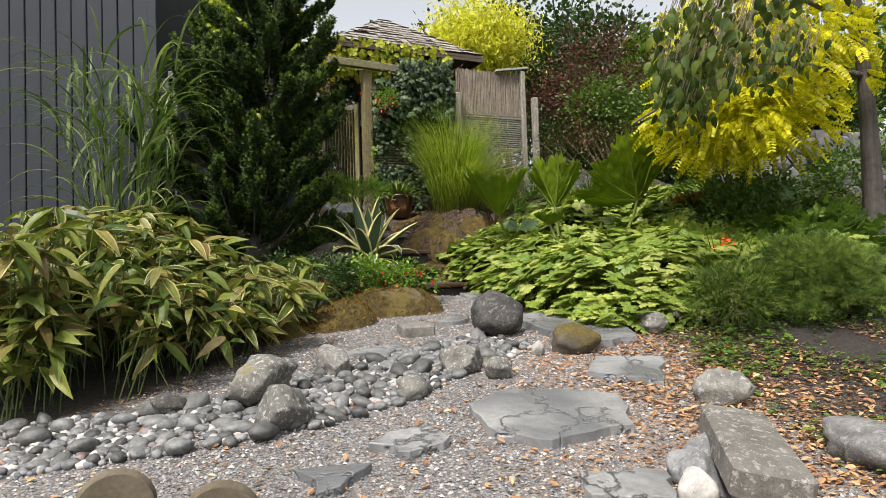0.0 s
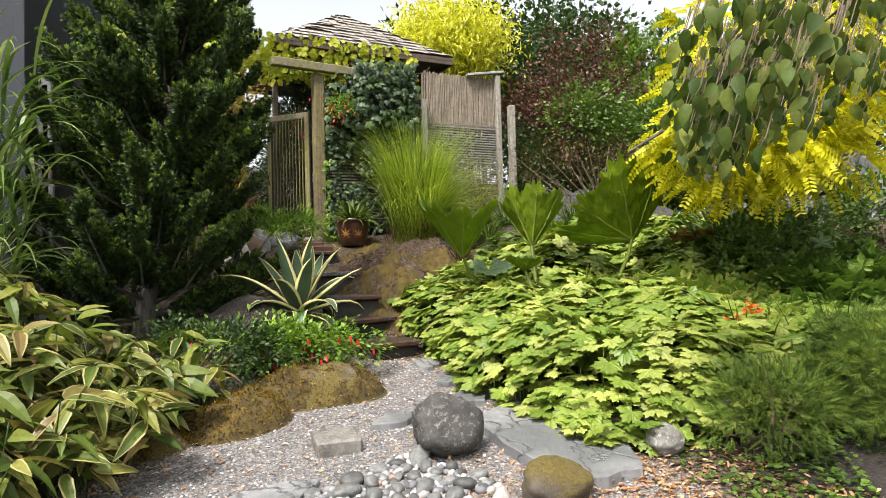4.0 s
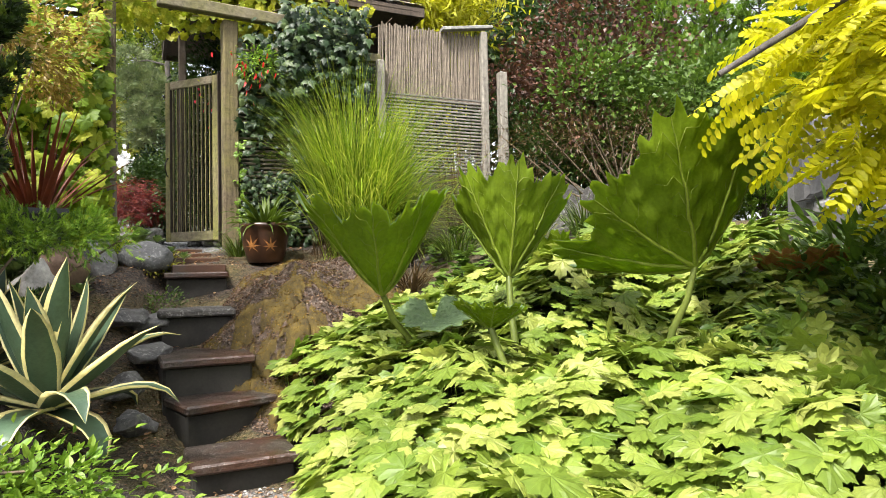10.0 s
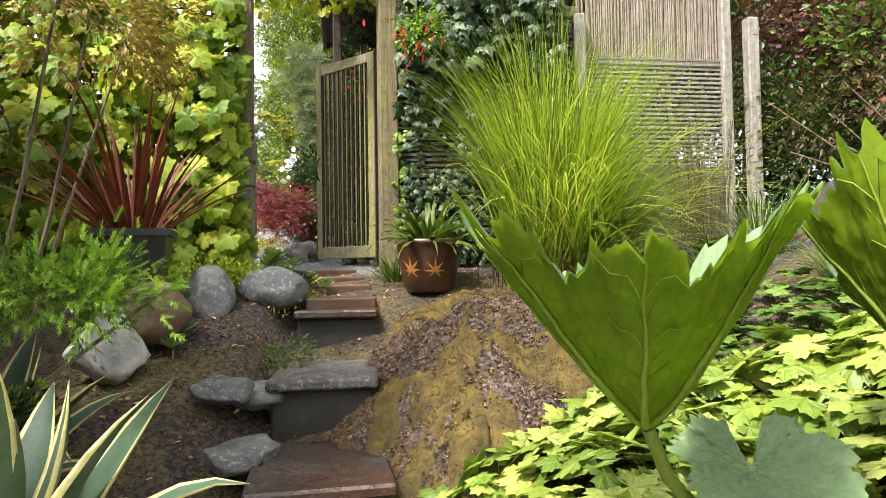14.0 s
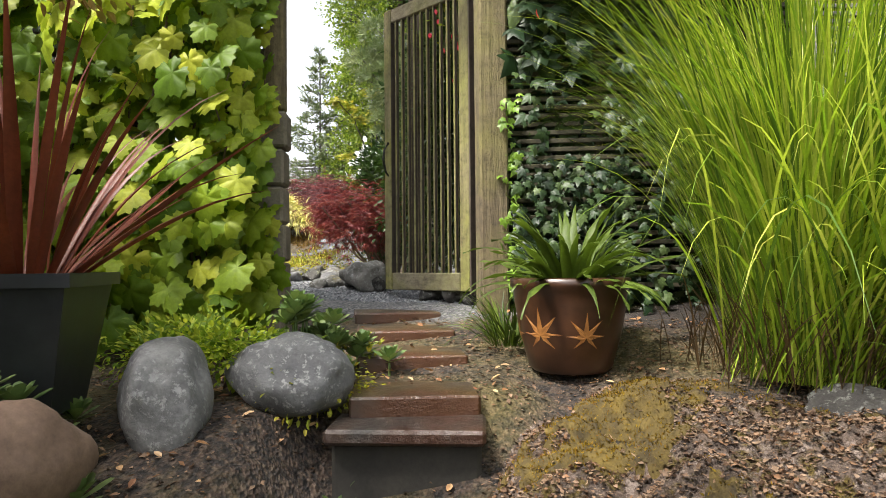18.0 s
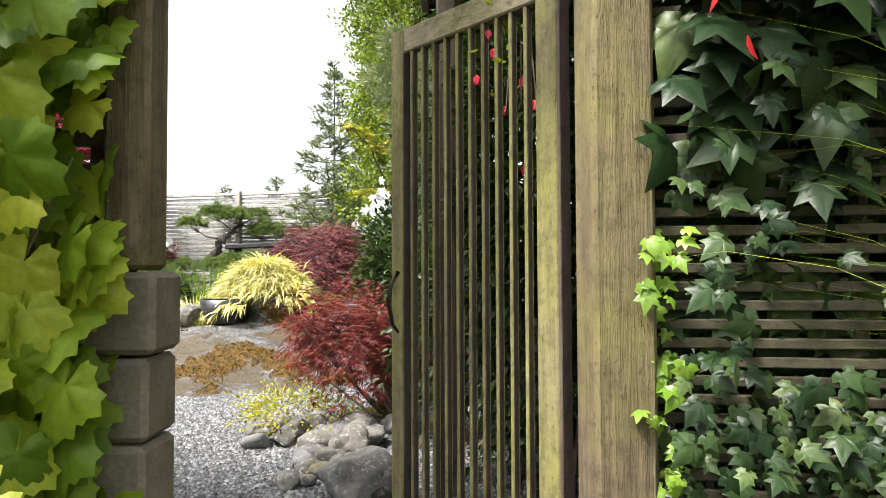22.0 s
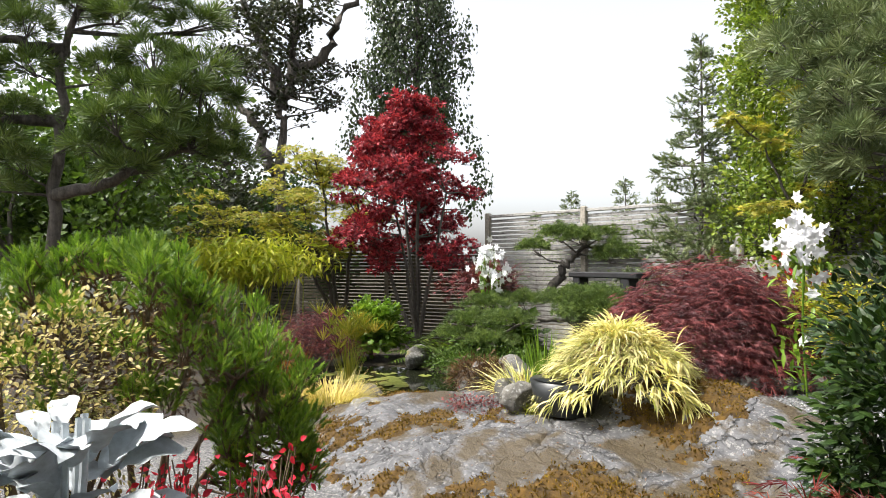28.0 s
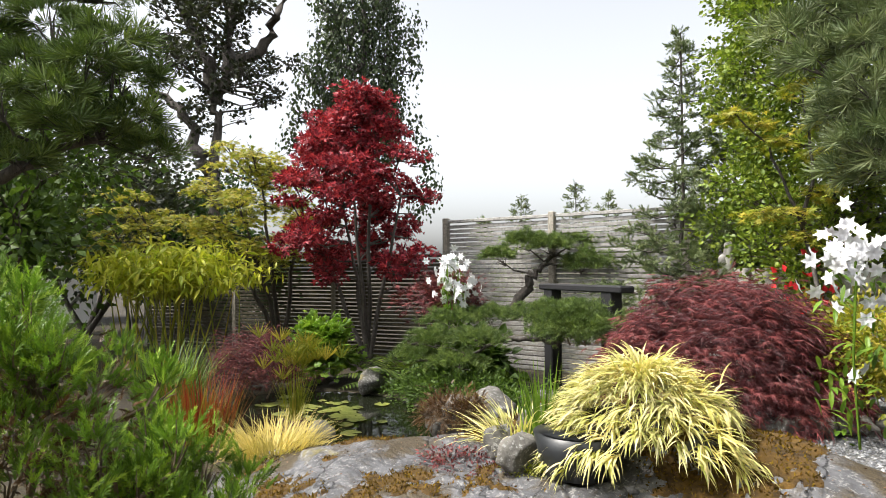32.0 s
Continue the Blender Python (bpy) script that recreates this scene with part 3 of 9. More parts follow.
L["vine"] = leaf_mat("vine_leaf", [(0.07, 0.15, 0.014), (0.17, 0.29, 0.025), (0.29, 0.41, 0.04), (0.42, 0.5, 0.07)], through_light=0.5, rough=0.5, spec=0.3)
L["gunnera"] = leaf_mat("gunnera_leaf", [(0.15, 0.265, 0.013), (0.215, 0.34, 0.022)], through_light=0.6, rough=0.5)
L["gold_vine"] = leaf_mat("golden_vine_leaf", [(0.25, 0.36, 0.03), (0.38, 0.46, 0.05), (0.5, 0.55, 0.08)], through_light=0.45)
L["gunnera_top"] = leaf_mat("gunnera_young_leaf", [(0.1, 0.185, 0.1), (0.16, 0.26, 0.16)], rough=0.55)
L["gun_stalk"] = leaf_mat("gunnera_stalk", [(0.07, 0.11, 0.025), (0.1, 0.14, 0.03)], through_light=0.05)
L["gun_vein"] = leaf_mat("gunnera_vein", [(0.17, 0.26, 0.035), (0.22, 0.31, 0.05)])
L["dry"] = leaf_mat("dry_leaf", [(0.16, 0.07, 0.03), (0.3, 0.15, 0.07), (0.42, 0.27, 0.14)])
L["litter"] = leaf_mat("fallen_leaf", [(0.17, 0.08, 0.045), (0.3, 0.19, 0.11), (0.42, 0.31, 0.2), (0.2, 0.09, 0.055)], through_light=0.1)
L["yellow"] = leaf_mat("golden_leaf", [(0.36, 0.4, 0.012), (0.52, 0.56, 0.016), (0.62, 0.63, 0.04)], through_light=0.5)
L["golden_bamboo"] = leaf_mat("golden_bamboo_leaf", [(0.4, 0.46, 0.03), (0.52, 0.58, 0.05), (0.6, 0.65, 0.14)], through_light=0.45)
L["dogwood"] = leaf_mat("broad_leaf", [(0.022, 0.05, 0.01), (0.06, 0.105, 0.02), (0.15, 0.2, 0.05)], rough=0.55, spec=0.2, through_light=0.4)
L["maroon"] = leaf_mat("maroon_leaf", [(0.04, 0.024, 0.02), (0.09, 0.045, 0.04), (0.15, 0.08, 0.065)])
L["agave"] = leaf_mat("agave_leaf", [(0.03, 0.068, 0.05), (0.055, 0.1, 0.075), (0.11, 0.16, 0.11)], rough=0.4, through_light=0.03)
L["agave_edge"] = leaf_mat("agave_margin", [(0.5, 0.5, 0.25), (0.62, 0.62, 0.4)], rough=0.4, through_light=0.05)
L["phormium"] = leaf_mat("bronze_blade", [(0.03, 0.022, 0.015), (0.06, 0.028, 0.018), (0.15, 0.035, 0.022), (0.055, 0.052, 0.026)], through_light=0.2)
L["fern"] = leaf_mat("fern_leaf", [(0.02, 0.045, 0.008), (0.055, 0.1, 0.014), (0.11, 0.17, 0.025)], rough=0.5)
L["tan_shrub"] = leaf_mat("tan_leaf", [(0.2, 0.15, 0.05), (0.32, 0.25, 0.09), (0.2, 0.2, 0.05)])
L["red_flower"] = leaf_mat("red_petal", [(0.5, 0.012, 0.02), (0.65, 0.03, 0.05)], through_light=0.3)
L["orange_flower"] = leaf_mat("orange_petal", [(0.7, 0.06, 0.01), (0.75, 0.13, 0.02)], through_light=0.3)
L["pink_flower"] = leaf_mat("pink_petal", [(0.6, 0.02, 0.06), (0.72, 0.06, 0.14)], through_light=0.3)
L["white_flower"] = plain_mat("white_petal", (0.82, 0.82, 0.84), 0.6, var=0.06, scale=40.0)
L["pine"] = leaf_mat("pine_needle", [(0.045, 0.085, 0.025), (0.085, 0.15, 0.04), (0.15, 0.23, 0.065)], through_light=0.15)
L["blue_pine"] = leaf_mat("blue_pine_needle", [(0.075, 0.12, 0.06), (0.125, 0.185, 0.095), (0.19, 0.25, 0.15)], through_light=0.15)
L["mugo"] = leaf_mat("shrub_needle", [(0.06, 0.14, 0.018), (0.15, 0.3, 0.038), (0.28, 0.45, 0.065)], through_light=0.3)
L["mugo_dry"] = leaf_mat("dry_needle", [(0.06, 0.035, 0.015), (0.12, 0.07, 0.03)], through_light=0.1)
L["red_maple"] = leaf_mat("red_maple_leaf", [(0.08, 0.008, 0.02), (0.22, 0.02, 0.045), (0.46, 0.06, 0.1)], through_light=0.4)
L["purple_maple"] = leaf_mat("purple_maple_leaf", [(0.04, 0.011, 0.018), (0.1, 0.024, 0.034), (0.22, 0.062, 0.075)], through_light=0.25)
L["lace_maple"] = leaf_mat("lace_maple_leaf", [(0.07, 0.01, 0.014), (0.17, 0.02, 0.026), (0.22, 0.055, 0.04)], through_light=0.35)
L["gold_maple"] = leaf_mat("gold_maple_leaf", [(0.16, 0.22, 0.025), (0.28, 0.33, 0.04), (0.42, 0.38, 0.07)], through_light=0.4)
L["hakone"] = leaf_mat("golden_hakone_blade", [(0.36, 0.43, 0.13), (0.58, 0.61, 0.3), (0.76, 0.76, 0.54)], through_light=0.3)
L["straw"] = leaf_mat("straw_blade", [(0.45, 0.42, 0.14), (0.6, 0.55, 0.24)], through_light=0.3)
L["blood"] = leaf_mat("blood_grass_blade", [(0.25, 0.03, 0.02), (0.3, 0.12, 0.03), (0.2, 0.2, 0.04)], through_light=0.3)
L["silver"] = plain_mat("silver_leaf", (0.5, 0.54, 0.57), 0.9, var=0.18, scale=35.0, depth=0.006)
L["cream"] = leaf_mat("cream_variegated_leaf", [(0.16, 0.2, 0.06), (0.45, 0.42, 0.2), (0.6, 0.56, 0.32)], through_light=0.25)
L["moss_tuft"] = leaf_mat("moss_tuft", [(0.035, 0.024, 0.005), (0.085, 0.062, 0.01), (0.17, 0.13, 0.018), (0.11, 0.06, 0.012)], rough=0.9, through_light=0.2, spec=0.1)
L["chip"] = leaf_mat("bark_chip", [(0.03, 0.02, 0.015), (0.075, 0.052, 0.042), (0.19, 0.15, 0.13), (0.12, 0.07, 0.045)], rough=0.9, through_light=0.0, spec=0.1)
L["cedar"] = leaf_mat("cedar_leaf", [(0.07, 0.13, 0.018), (0.14, 0.23, 0.032), (0.26, 0.36, 0.055)])
L["oak"] = leaf_mat("oak_leaf", [(0.014, 0.022, 0.012), (0.025, 0.035, 0.018), (0.035, 0.045, 0.025)])
L["birch"] = leaf_mat("birch_leaf", [(0.02, 0.04, 0.018), (0.04, 0.07, 0.03), (0.07, 0.11, 0.05)])
L["lily_pad"] = leaf_mat("lily_pad", [(0.11, 0.15, 0.04), (0.18, 0.22, 0.07)], rough=0.35, through_light=0.05)
L["dead_stem"] = leaf_mat("dark_seed_stem", [(0.05, 0.035, 0.02), (0.1, 0.07, 0.04)])

# ---- ground ----
def sm(x, a, b):
    t = np.clip((np.asarray(x, float) - a) / (b - a), 0, 1)
    return t * t * (3 - 2 * t)


POND = (-9.35, 15.25, 1.55, 0.95)
WATER = 2.2


def ground_z(x, y):
    """The lie of the land: a slope up to the steps, a terrace behind the gate, a pond basin."""
    x, y = np.asarray(x, float), np.asarray(y, float)
    z = np.interp(y, [-60, -5, 0, 3.05, 7.4, 9.7, 11, 12.5, 60], [-0.4, -0.4, -0.1, 0.26, 0.78, 1.62, 2.02, 2.2, 2.3])
    z = z + 0.3 * sm(-x, 0.75, 1.6) * sm(y, 5.6, 7.0) * sm(-y, -10.6, -9.3)
    z = z + 0.1 * sm(x, 1.3, 2.4) * sm(y, 2.5, 6.0) * sm(-y, -12, -9)
    z = z + 0.3 * sm(x, 0.6, 1.6) * sm(y, 7.2, 9.0) * sm(-y, -12.5, -10)
    back = sm(-x, 2.6, 4.4) * sm(y, 9.2, 10.4)
    z = z * (1 - back) + 2.22 * back
    mid = np.interp(y, [7.0, 7.42, 7.92, 8.12, 8.83, 9.7, 10.22, 11.34], [0.2, 0.05, -0.19, -0.38, -0.73, -1.06, -1.13, -1.86])
    low = np.interp(y, [7.0, 7.45, 7.95, 8.2, 8.85, 9.65, 10.1, 11.4], [0.66, 0.7, 0.84, 1.0, 1.26, 1.52, 1.86, 2.03])
    stair = (1 - sm(np.abs(x - mid), 0.24, 0.5)) * sm(y, 7.0, 7.3) * sm(-y, -11.5, -11.2)
    z = z * (1 - stair) + low * stair
    z = z + 0.5 * np.exp(-((x + 1.1) ** 2 + (y - 7.05) ** 2) / 0.2)
    z = z + 0.44 * sm(y, 14.4, 15.3) * sm(x, -7.2, -6.3) * sm(-x, 3.0, 3.8) * sm(-y, -26, -24)
    far = sm(np.hypot(x + 3, y - 9), 35, 60)
    z = z * (1 - far) + 1.6 * far
    r = np.hypot((x - POND[0]) / POND[2], (y - POND[1]) / POND[3])
    z = z - 0.45 * sm(-r, -1.15, -0.8)
    return z + 0.012 * np.sin(3.1 * x + 1.7 * y) * np.sin(2.3 * y - 1.1 * x)


def on_ground(x, y, dz=0.0):
    return np.stack([np.asarray(x, float), np.asarray(y, float), ground_z(x, y) + dz], -1)


def path_edges(y):
    return (np.interp(y, [0, 3.2, 3.9, 5.2, 6.0, 7.3], [-2.6, -2.15, -1.75, -1.25, -0.6, -0.22]), np.interp(y, [0, 3.5, 4.6, 5.6, 6.4, 7.3], [1.75, 1.6, 1.65, 0.95, 0.6, 0.4]))


def zones(x, y):
    lo, hi = path_edges(y)
    d = np.minimum(x - lo, hi - x) + 0.06 * np.sin(7 * x + 3 * y) * np.sin(5 * y)
    low = sm(d, -0.12, 0.12) * (y < 7.5)
    up = sm(y, 11.0, 11.3) * sm(-x, 0.9, 1.2) * sm(x, -8.3, -7.6) * sm(-y, -17.5, -17.2)
    side = sm(-x, 3.2, 3.8) * sm(y, 12.4, 12.9) * sm(x, -8, -7.5) * sm(-y, -21, -20)
    gravel = np.clip(low + np.maximum(up, side), 0, 1)
    litter = low * np.clip(0.25 + 0.75 * sm(x, 0.0, 1.0) * sm(-y, -5.6, -4.2) + 0.6 * sm(-d, -0.3, 0.0), 0, 1) + (1 - low) * 0.55 * sm(x, 0.9, 1.4) * sm(-x, -2.3, -1.6) * sm(-y, -5.2, -4.6) + 0.14 * (y > 7.4) * (y < 11.2)
    moss = (y > 7.2) * (y < 11.2) * 0.4 + 0.2 * (y > 11)
    return np.clip(gravel, 0, 1), np.clip(litter, 0, 1), np.clip(moss, 0, 1)


m, nt, nd, lk, p = base_mat("garden_ground")
at = nd.new("ShaderNodeVertexColor")
at.layer_name = "zone"
sep = nd.new("ShaderNodeSeparateColor")
lk.new(at.outputs[0], sep.inputs[0])
big, fine = noise_tex(nt, 2.0, 5, coord="World"), noise_tex(nt, 40.0, 4, coord="World")
vor = noise_tex(nt, 75.0, kind="voronoi", coord="World")
vor2 = noise_tex(nt, 45.0, kind="voronoi", coord="World")
soil = ramp(nt, fine.outputs[0], [(0.35, (0.008, 0.006, 0.005)), (0.65, (0.04, 0.029, 0.022))])
mossc = ramp(nt, fine.outputs[0], [(0.3, (0.07, 0.06, 0.01)), (0.7, (0.2, 0.16, 0.03))])
mf = nd.new("ShaderNodeMath")
mf.operation = "MULTIPLY"
lk.new(ramp(nt, big.outputs[0], [(0.42, (0, 0, 0)), (0.6, (1, 1, 1))]), mf.inputs[0])
lk.new(sep.outputs[2], mf.inputs[1])
soil = mixc(nt, mf.outputs[0], soil, mossc)
grav = ramp(nt, vor.outputs["Color"], [(0.0, (0.05, 0.05, 0.052)), (0.35, (0.13, 0.13, 0.135)), (0.7, (0.23, 0.225, 0.22)), (1.0, (0.38, 0.36, 0.33))])
grav = mixc(nt, 0.75, grav, ramp(nt, vor.outputs["Distance"], [(0.0, (1.15,) * 3), (0.75, (0.45,) * 3)]), "MULTIPLY")
lit = ramp(nt, vor2.outputs["Color"], [(0.1, (0.12, 0.06, 0.04)), (0.5, (0.27, 0.16, 0.1)), (0.9, (0.36, 0.26, 0.17))])
lf = nd.new("ShaderNodeMath")
lf.operation = "MULTIPLY"
lk.new(ramp(nt, fine.outputs[0], [(0.44, (0, 0, 0)), (0.58, (1, 1, 1))]), lf.inputs[0])
lk.new(sep.outputs[1], lf.inputs[1])
col = mixc(nt, sep.outputs[0], soil, grav)
col = mixc(nt, lf.outputs[0], col, lit)
lk.new(col, p.inputs["Base Color"])
p.inputs["Roughness"].default_value = 0.9
bump(nt, p, [(vor.outputs["Distance"], 0.9, 0.012), (fine.outputs[0], 0.5, 0.02)])
M["ground"] = m

gx = np.concatenate([[-600, -200, -80, -40, -26], np.arange(-20, 9.01, 0.1), [14, 30, 80, 200, 600]])
gy = np.concatenate([[-600, -200, -60, -15, -5], np.arange(-2, 24.01, 0.1), [30, 45, 90, 250, 600]])
X, Y = np.meshgrid(gx, gy, indexing="ij")
V = np.stack([X, Y, ground_z(X, Y)], -1).reshape(-1, 3)
i, j = np.meshgrid(np.arange(len(gx) - 1), np.arange(len(gy) - 1), indexing="ij")
k = (i * len(gy) + j).ravel()
F = np.stack([k, k + len(gy), k + len(gy) + 1, k + 1], -1)
ground = build("ground", [(V, F)], M["ground"], smooth=True)
ca = ground.data.color_attributes.new("zone", "FLOAT_COLOR", "POINT")
zr, zg, zb = zones(X.ravel(), Y.ravel())
ca.data.foreach_set("color", np.stack([zr, zg, zb, np.ones_like(zr)], -1).ravel().astype(np.float32))
tagged(ground, "gravel path with leaf litter and dark soil beds", "ground", kind="structure")

# gravel stones and fallen leaves that lie loose on the path
pts = np.stack([rng.uniform(-2.6, 1.8, 30000), 1.6 + 5.9 * rng.random(30000) ** 1.3], -1)
pts = pts[zones(pts[:, 0], pts[:, 1])[0] > 0.5]
v8 = arr((1, 0, 0), (-1, 0, 0), (0, 1, 0), (0, -1, 0), (0, 0, 0.7), (0, 0, -0.7)).reshape(-1, 3)
f8 = np.array([(0, 2, 4), (2, 1, 4), (1, 3, 4), (3, 0, 4)])
n = len(pts)
rz = rng.random(n) * 6.28
d = np.stack([np.cos(rz), np.sin(rz), rng.normal(0, 0.2, n)], -1)
m, nt, nd, lk, p = base_mat("gravel_stone")
geo = nd.new("ShaderNodeNewGeometry")
lk.new(ramp(nt, geo.outputs["Random Per Island"], [(0.0, (0.06, 0.06, 0.062)), (0.3, (0.13, 0.13, 0.14)), (0.7, (0.24, 0.235, 0.23)), (0.92, (0.42, 0.4, 0.37)), (1.0, (0.24, 0.13, 0.09))]), p.inputs["Base Color"])
p.inputs["Roughness"].default_value = 0.75
M["gravel"] = m
ch = [stamp((v8, f8), on_ground(pts[:, 0], pts[:, 1], 0.002), d, arr(0, 0, 1), rng.uniform(0.006, 0.013, n))]
gravel_low = ch
pts = np.stack([rng.uniform(-5.6, -1.3, 42000), rng.uniform(11.55, 14.4, 42000)], -1)
far_g = np.stack([rng.uniform(-5.2, -3.2, 9000), rng.uniform(14.6, 18.2, 9000)], -1)
pts = np.concatenate([pts, far_g])
n = len(pts)
rz = rng.random(n) * 6.28
d = np.stack([np.cos(rz), np.sin(rz), rng.normal(0, 0.2, n)], -1)
m, nt, nd, lk, p = base_mat("blue_gravel_stone")
geo = nd.new("ShaderNodeNewGeometry")
lk.new(ramp(nt, geo.outputs["Random Per Island"], [(0.0, (0.04, 0.042, 0.047)), (0.4, (0.11, 0.115, 0.125)), (0.8, (0.2, 0.205, 0.213)), (1.0, (0.34, 0.34, 0.335))]), p.inputs["Base Color"])
p.inputs["Roughness"].default_value = 0.7
tagged(build("blue_gravel", [stamp((v8, f8), on_ground(pts[:, 0], pts[:, 1], 0.002), d, arr(0, 0, 1), rng.uniform(0.008, 0.016, n))], m), "clean blue-grey crushed gravel behind the gate", "gravel", kind="stuff")
tagged(build("gravel", ch, M["gravel"]), "loose grey gravel on the garden path", "gravel", kind="stuff")

pts = np.stack([rng.uniform(-2.4, 3.0, 16000), 1.6 + 6.0 * rng.random(16000) ** 1.2], -1)
pts = pts[rng.random(len(pts)) < zones(pts[:, 0], pts[:, 1])[1] ** 1.3]
more = np.stack([rng.uniform(-2.0, 0.6, 800), rng.uniform(7.3, 11.2, 800)], -1)
bed_fall = np.stack([rng.uniform(0.95, 3.2, 7000), rng.uniform(2.4, 5.3, 7000)], -1)
more = np.concatenate([more, bed_fall[rng.random(7000) < 0.9 * sm(fbm(np.c_[bed_fall, bed_fall[:, 0] * 0], 1.2, 3, 4), -0.5, 0.0)]])
pts = np.concatenate([pts, more])
n = len(pts)
rz = rng.random(n) * 6.28
d = np.stack([np.cos(rz), np.sin(rz), rng.normal(0, 0.25, n)], -1)
nr = unit(np.stack([rng.normal(0, 0.35, n), rng.normal(0, 0.35, n), np.ones(n)], -1))
fallen = build("fallen_leaves", [stamp(strip_leaf([0, 0.35, 0.75, 1], [0.03, 0.24, 0.2, 0.0], 0.5, -0.1), on_ground(pts[:, 0], pts[:, 1], 0.012), d, nr, rng.uniform(0.018, 0.045, n))], L["litter"])
tagged(fallen, "dry brown fallen leaves on gravel and soil", "leaf litter", kind="stuff")

pts = np.stack([rng.uniform(-2.6, 0.6, 12000), rng.uniform(7.2, 11.2, 12000)], -1)
n = len(pts)
rz = rng.random(n) * 6.28
d = np.stack([np.cos(rz), np.sin(rz), rng.normal(0, 0.35, n)], -1)
tagged(build("soil_crumbs", [stamp(diamond(0.3, 0.1), on_ground(pts[:, 0], pts[:, 1], 0.004), d, unit(np.stack([rng.normal(0, 0.4, n), rng.normal(0, 0.4, n), np.ones(n)], -1)), rng.uniform(0.008, 0.03, n))], L["chip"]), "dark soil crumbs and bark chips", "soil", kind="stuff")

# ---- dark clad building and block wall ----
house = thing("clad_building", (-5.5, 7.2, 0.6), "dark navy building with vertical board cladding", "building")
for kx in range(22):
    x = -3.24 - kx * 0.17
    boxes("board", [((x, 7.0 + 0.004 * (kx % 2), 2.9), (0.16, 0.03, 5.0))], M["siding"], house, bevel=0.008)
boxes("corner_trim", [((-3.11, 7.0, 2.9), (0.1, 0.08, 5.0))], M["siding"], house)
boxes("wall_core", [((-5.2, 7.79, 2.9), (4.05, 1.48, 5.0))], M["siding"], house)
bwall = thing("block_wall", (-3.05, 8.7, 0.8), "grey concrete block retaining wall with a timber band", "wall")
boxes("wall_core", [((-3.0, 7.8, 1.9), (0.16, 1.5, 2.66))], M["mortar"], bwall)
for row in range(14):
    z = 0.75 + row * 0.19
    mt = M["brown_wood"] if row == 9 else M["block"]
    nb = 4
    for b in range(nb + 1):
        y0, y1 = 7.05 + (b - 0.5 * (row % 2)) * 0.42, 7.05 + (b + 1 - 0.5 * (row % 2)) * 0.42 - 0.012
        y0, y1 = max(7.05, y0), min(8.55, y1)
        if y1 - y0 > 0.05:
            boxes("block" if row != 9 else "timber", [((-2.94 + 0.006 * ((row * 7 + b * 3) % 3), (y0 + y1) / 2, z), (0.1, y1 - y0, 0.178))], mt, bwall, bevel=0.01)

# ---- steps ----
STEPS = [((-0.19, 7.31), (0.25, 7.52), 0.87, 0.42, 0.15), ((-0.38, 7.76), (0.0, 8.08), 1.06, 0.4, 0.16), ((-0.62, 8.0), (-0.17, 8.22), 1.28, 0.72, 0.2), ((-0.96, 8.74), (-0.51, 8.92), 1.53, 0.78, 0.22), ((-1.28, 9.62), (-0.83, 9.77), 1.80, 0.5, 0.22)]
for q, (a, b, z, deep, rise) in enumerate(STEPS):
    a, b = arr(*a), arr(*b)
    dr = unit(b - a)
    wid = np.linalg.norm(b - a) + 0.04
    nrm = arr(-dr[1], dr[0])
    mid = (a + b) / 2
    yaw = math.degrees(math.atan2(dr[1], dr[0]))
    st = thing("garden_step", (*(mid + nrm * deep / 2), z - rise), "wet brown-stained concrete slab step on a dark block riser", "step", "garden steps")
    cuts = 1 if deep < 0.45 else 2
    for c in range(cuts):
        cc = mid + nrm * deep * (c + 0.5) / cuts
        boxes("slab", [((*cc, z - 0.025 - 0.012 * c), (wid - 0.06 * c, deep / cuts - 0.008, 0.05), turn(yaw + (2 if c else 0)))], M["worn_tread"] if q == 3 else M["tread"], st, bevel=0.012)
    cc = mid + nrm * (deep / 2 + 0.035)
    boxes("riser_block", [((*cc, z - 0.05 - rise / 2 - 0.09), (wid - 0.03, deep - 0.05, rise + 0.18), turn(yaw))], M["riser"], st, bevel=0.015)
for c, w, d2, yw in [((-1.2, 10.09), 0.45, 0.45, 26), ((-1.41, 10.51), 0.46, 0.45, 28), ((-1.64, 10.92), 0.48, 0.45, 29), ((-1.88, 11.31), 0.48, 0.42, 31)]:
    z = float(ground_z(*c)) + 0.02
    st = thing("paving_slab", (*c, z - 0.12), "wet rust-stained paving slab by the gate", "slab", "slabs to the gate")
    boxes("slab", [((*c, z - 0.05), (w, d2, 0.1), turn(yw))], M["slab"], st, bevel=0.008)

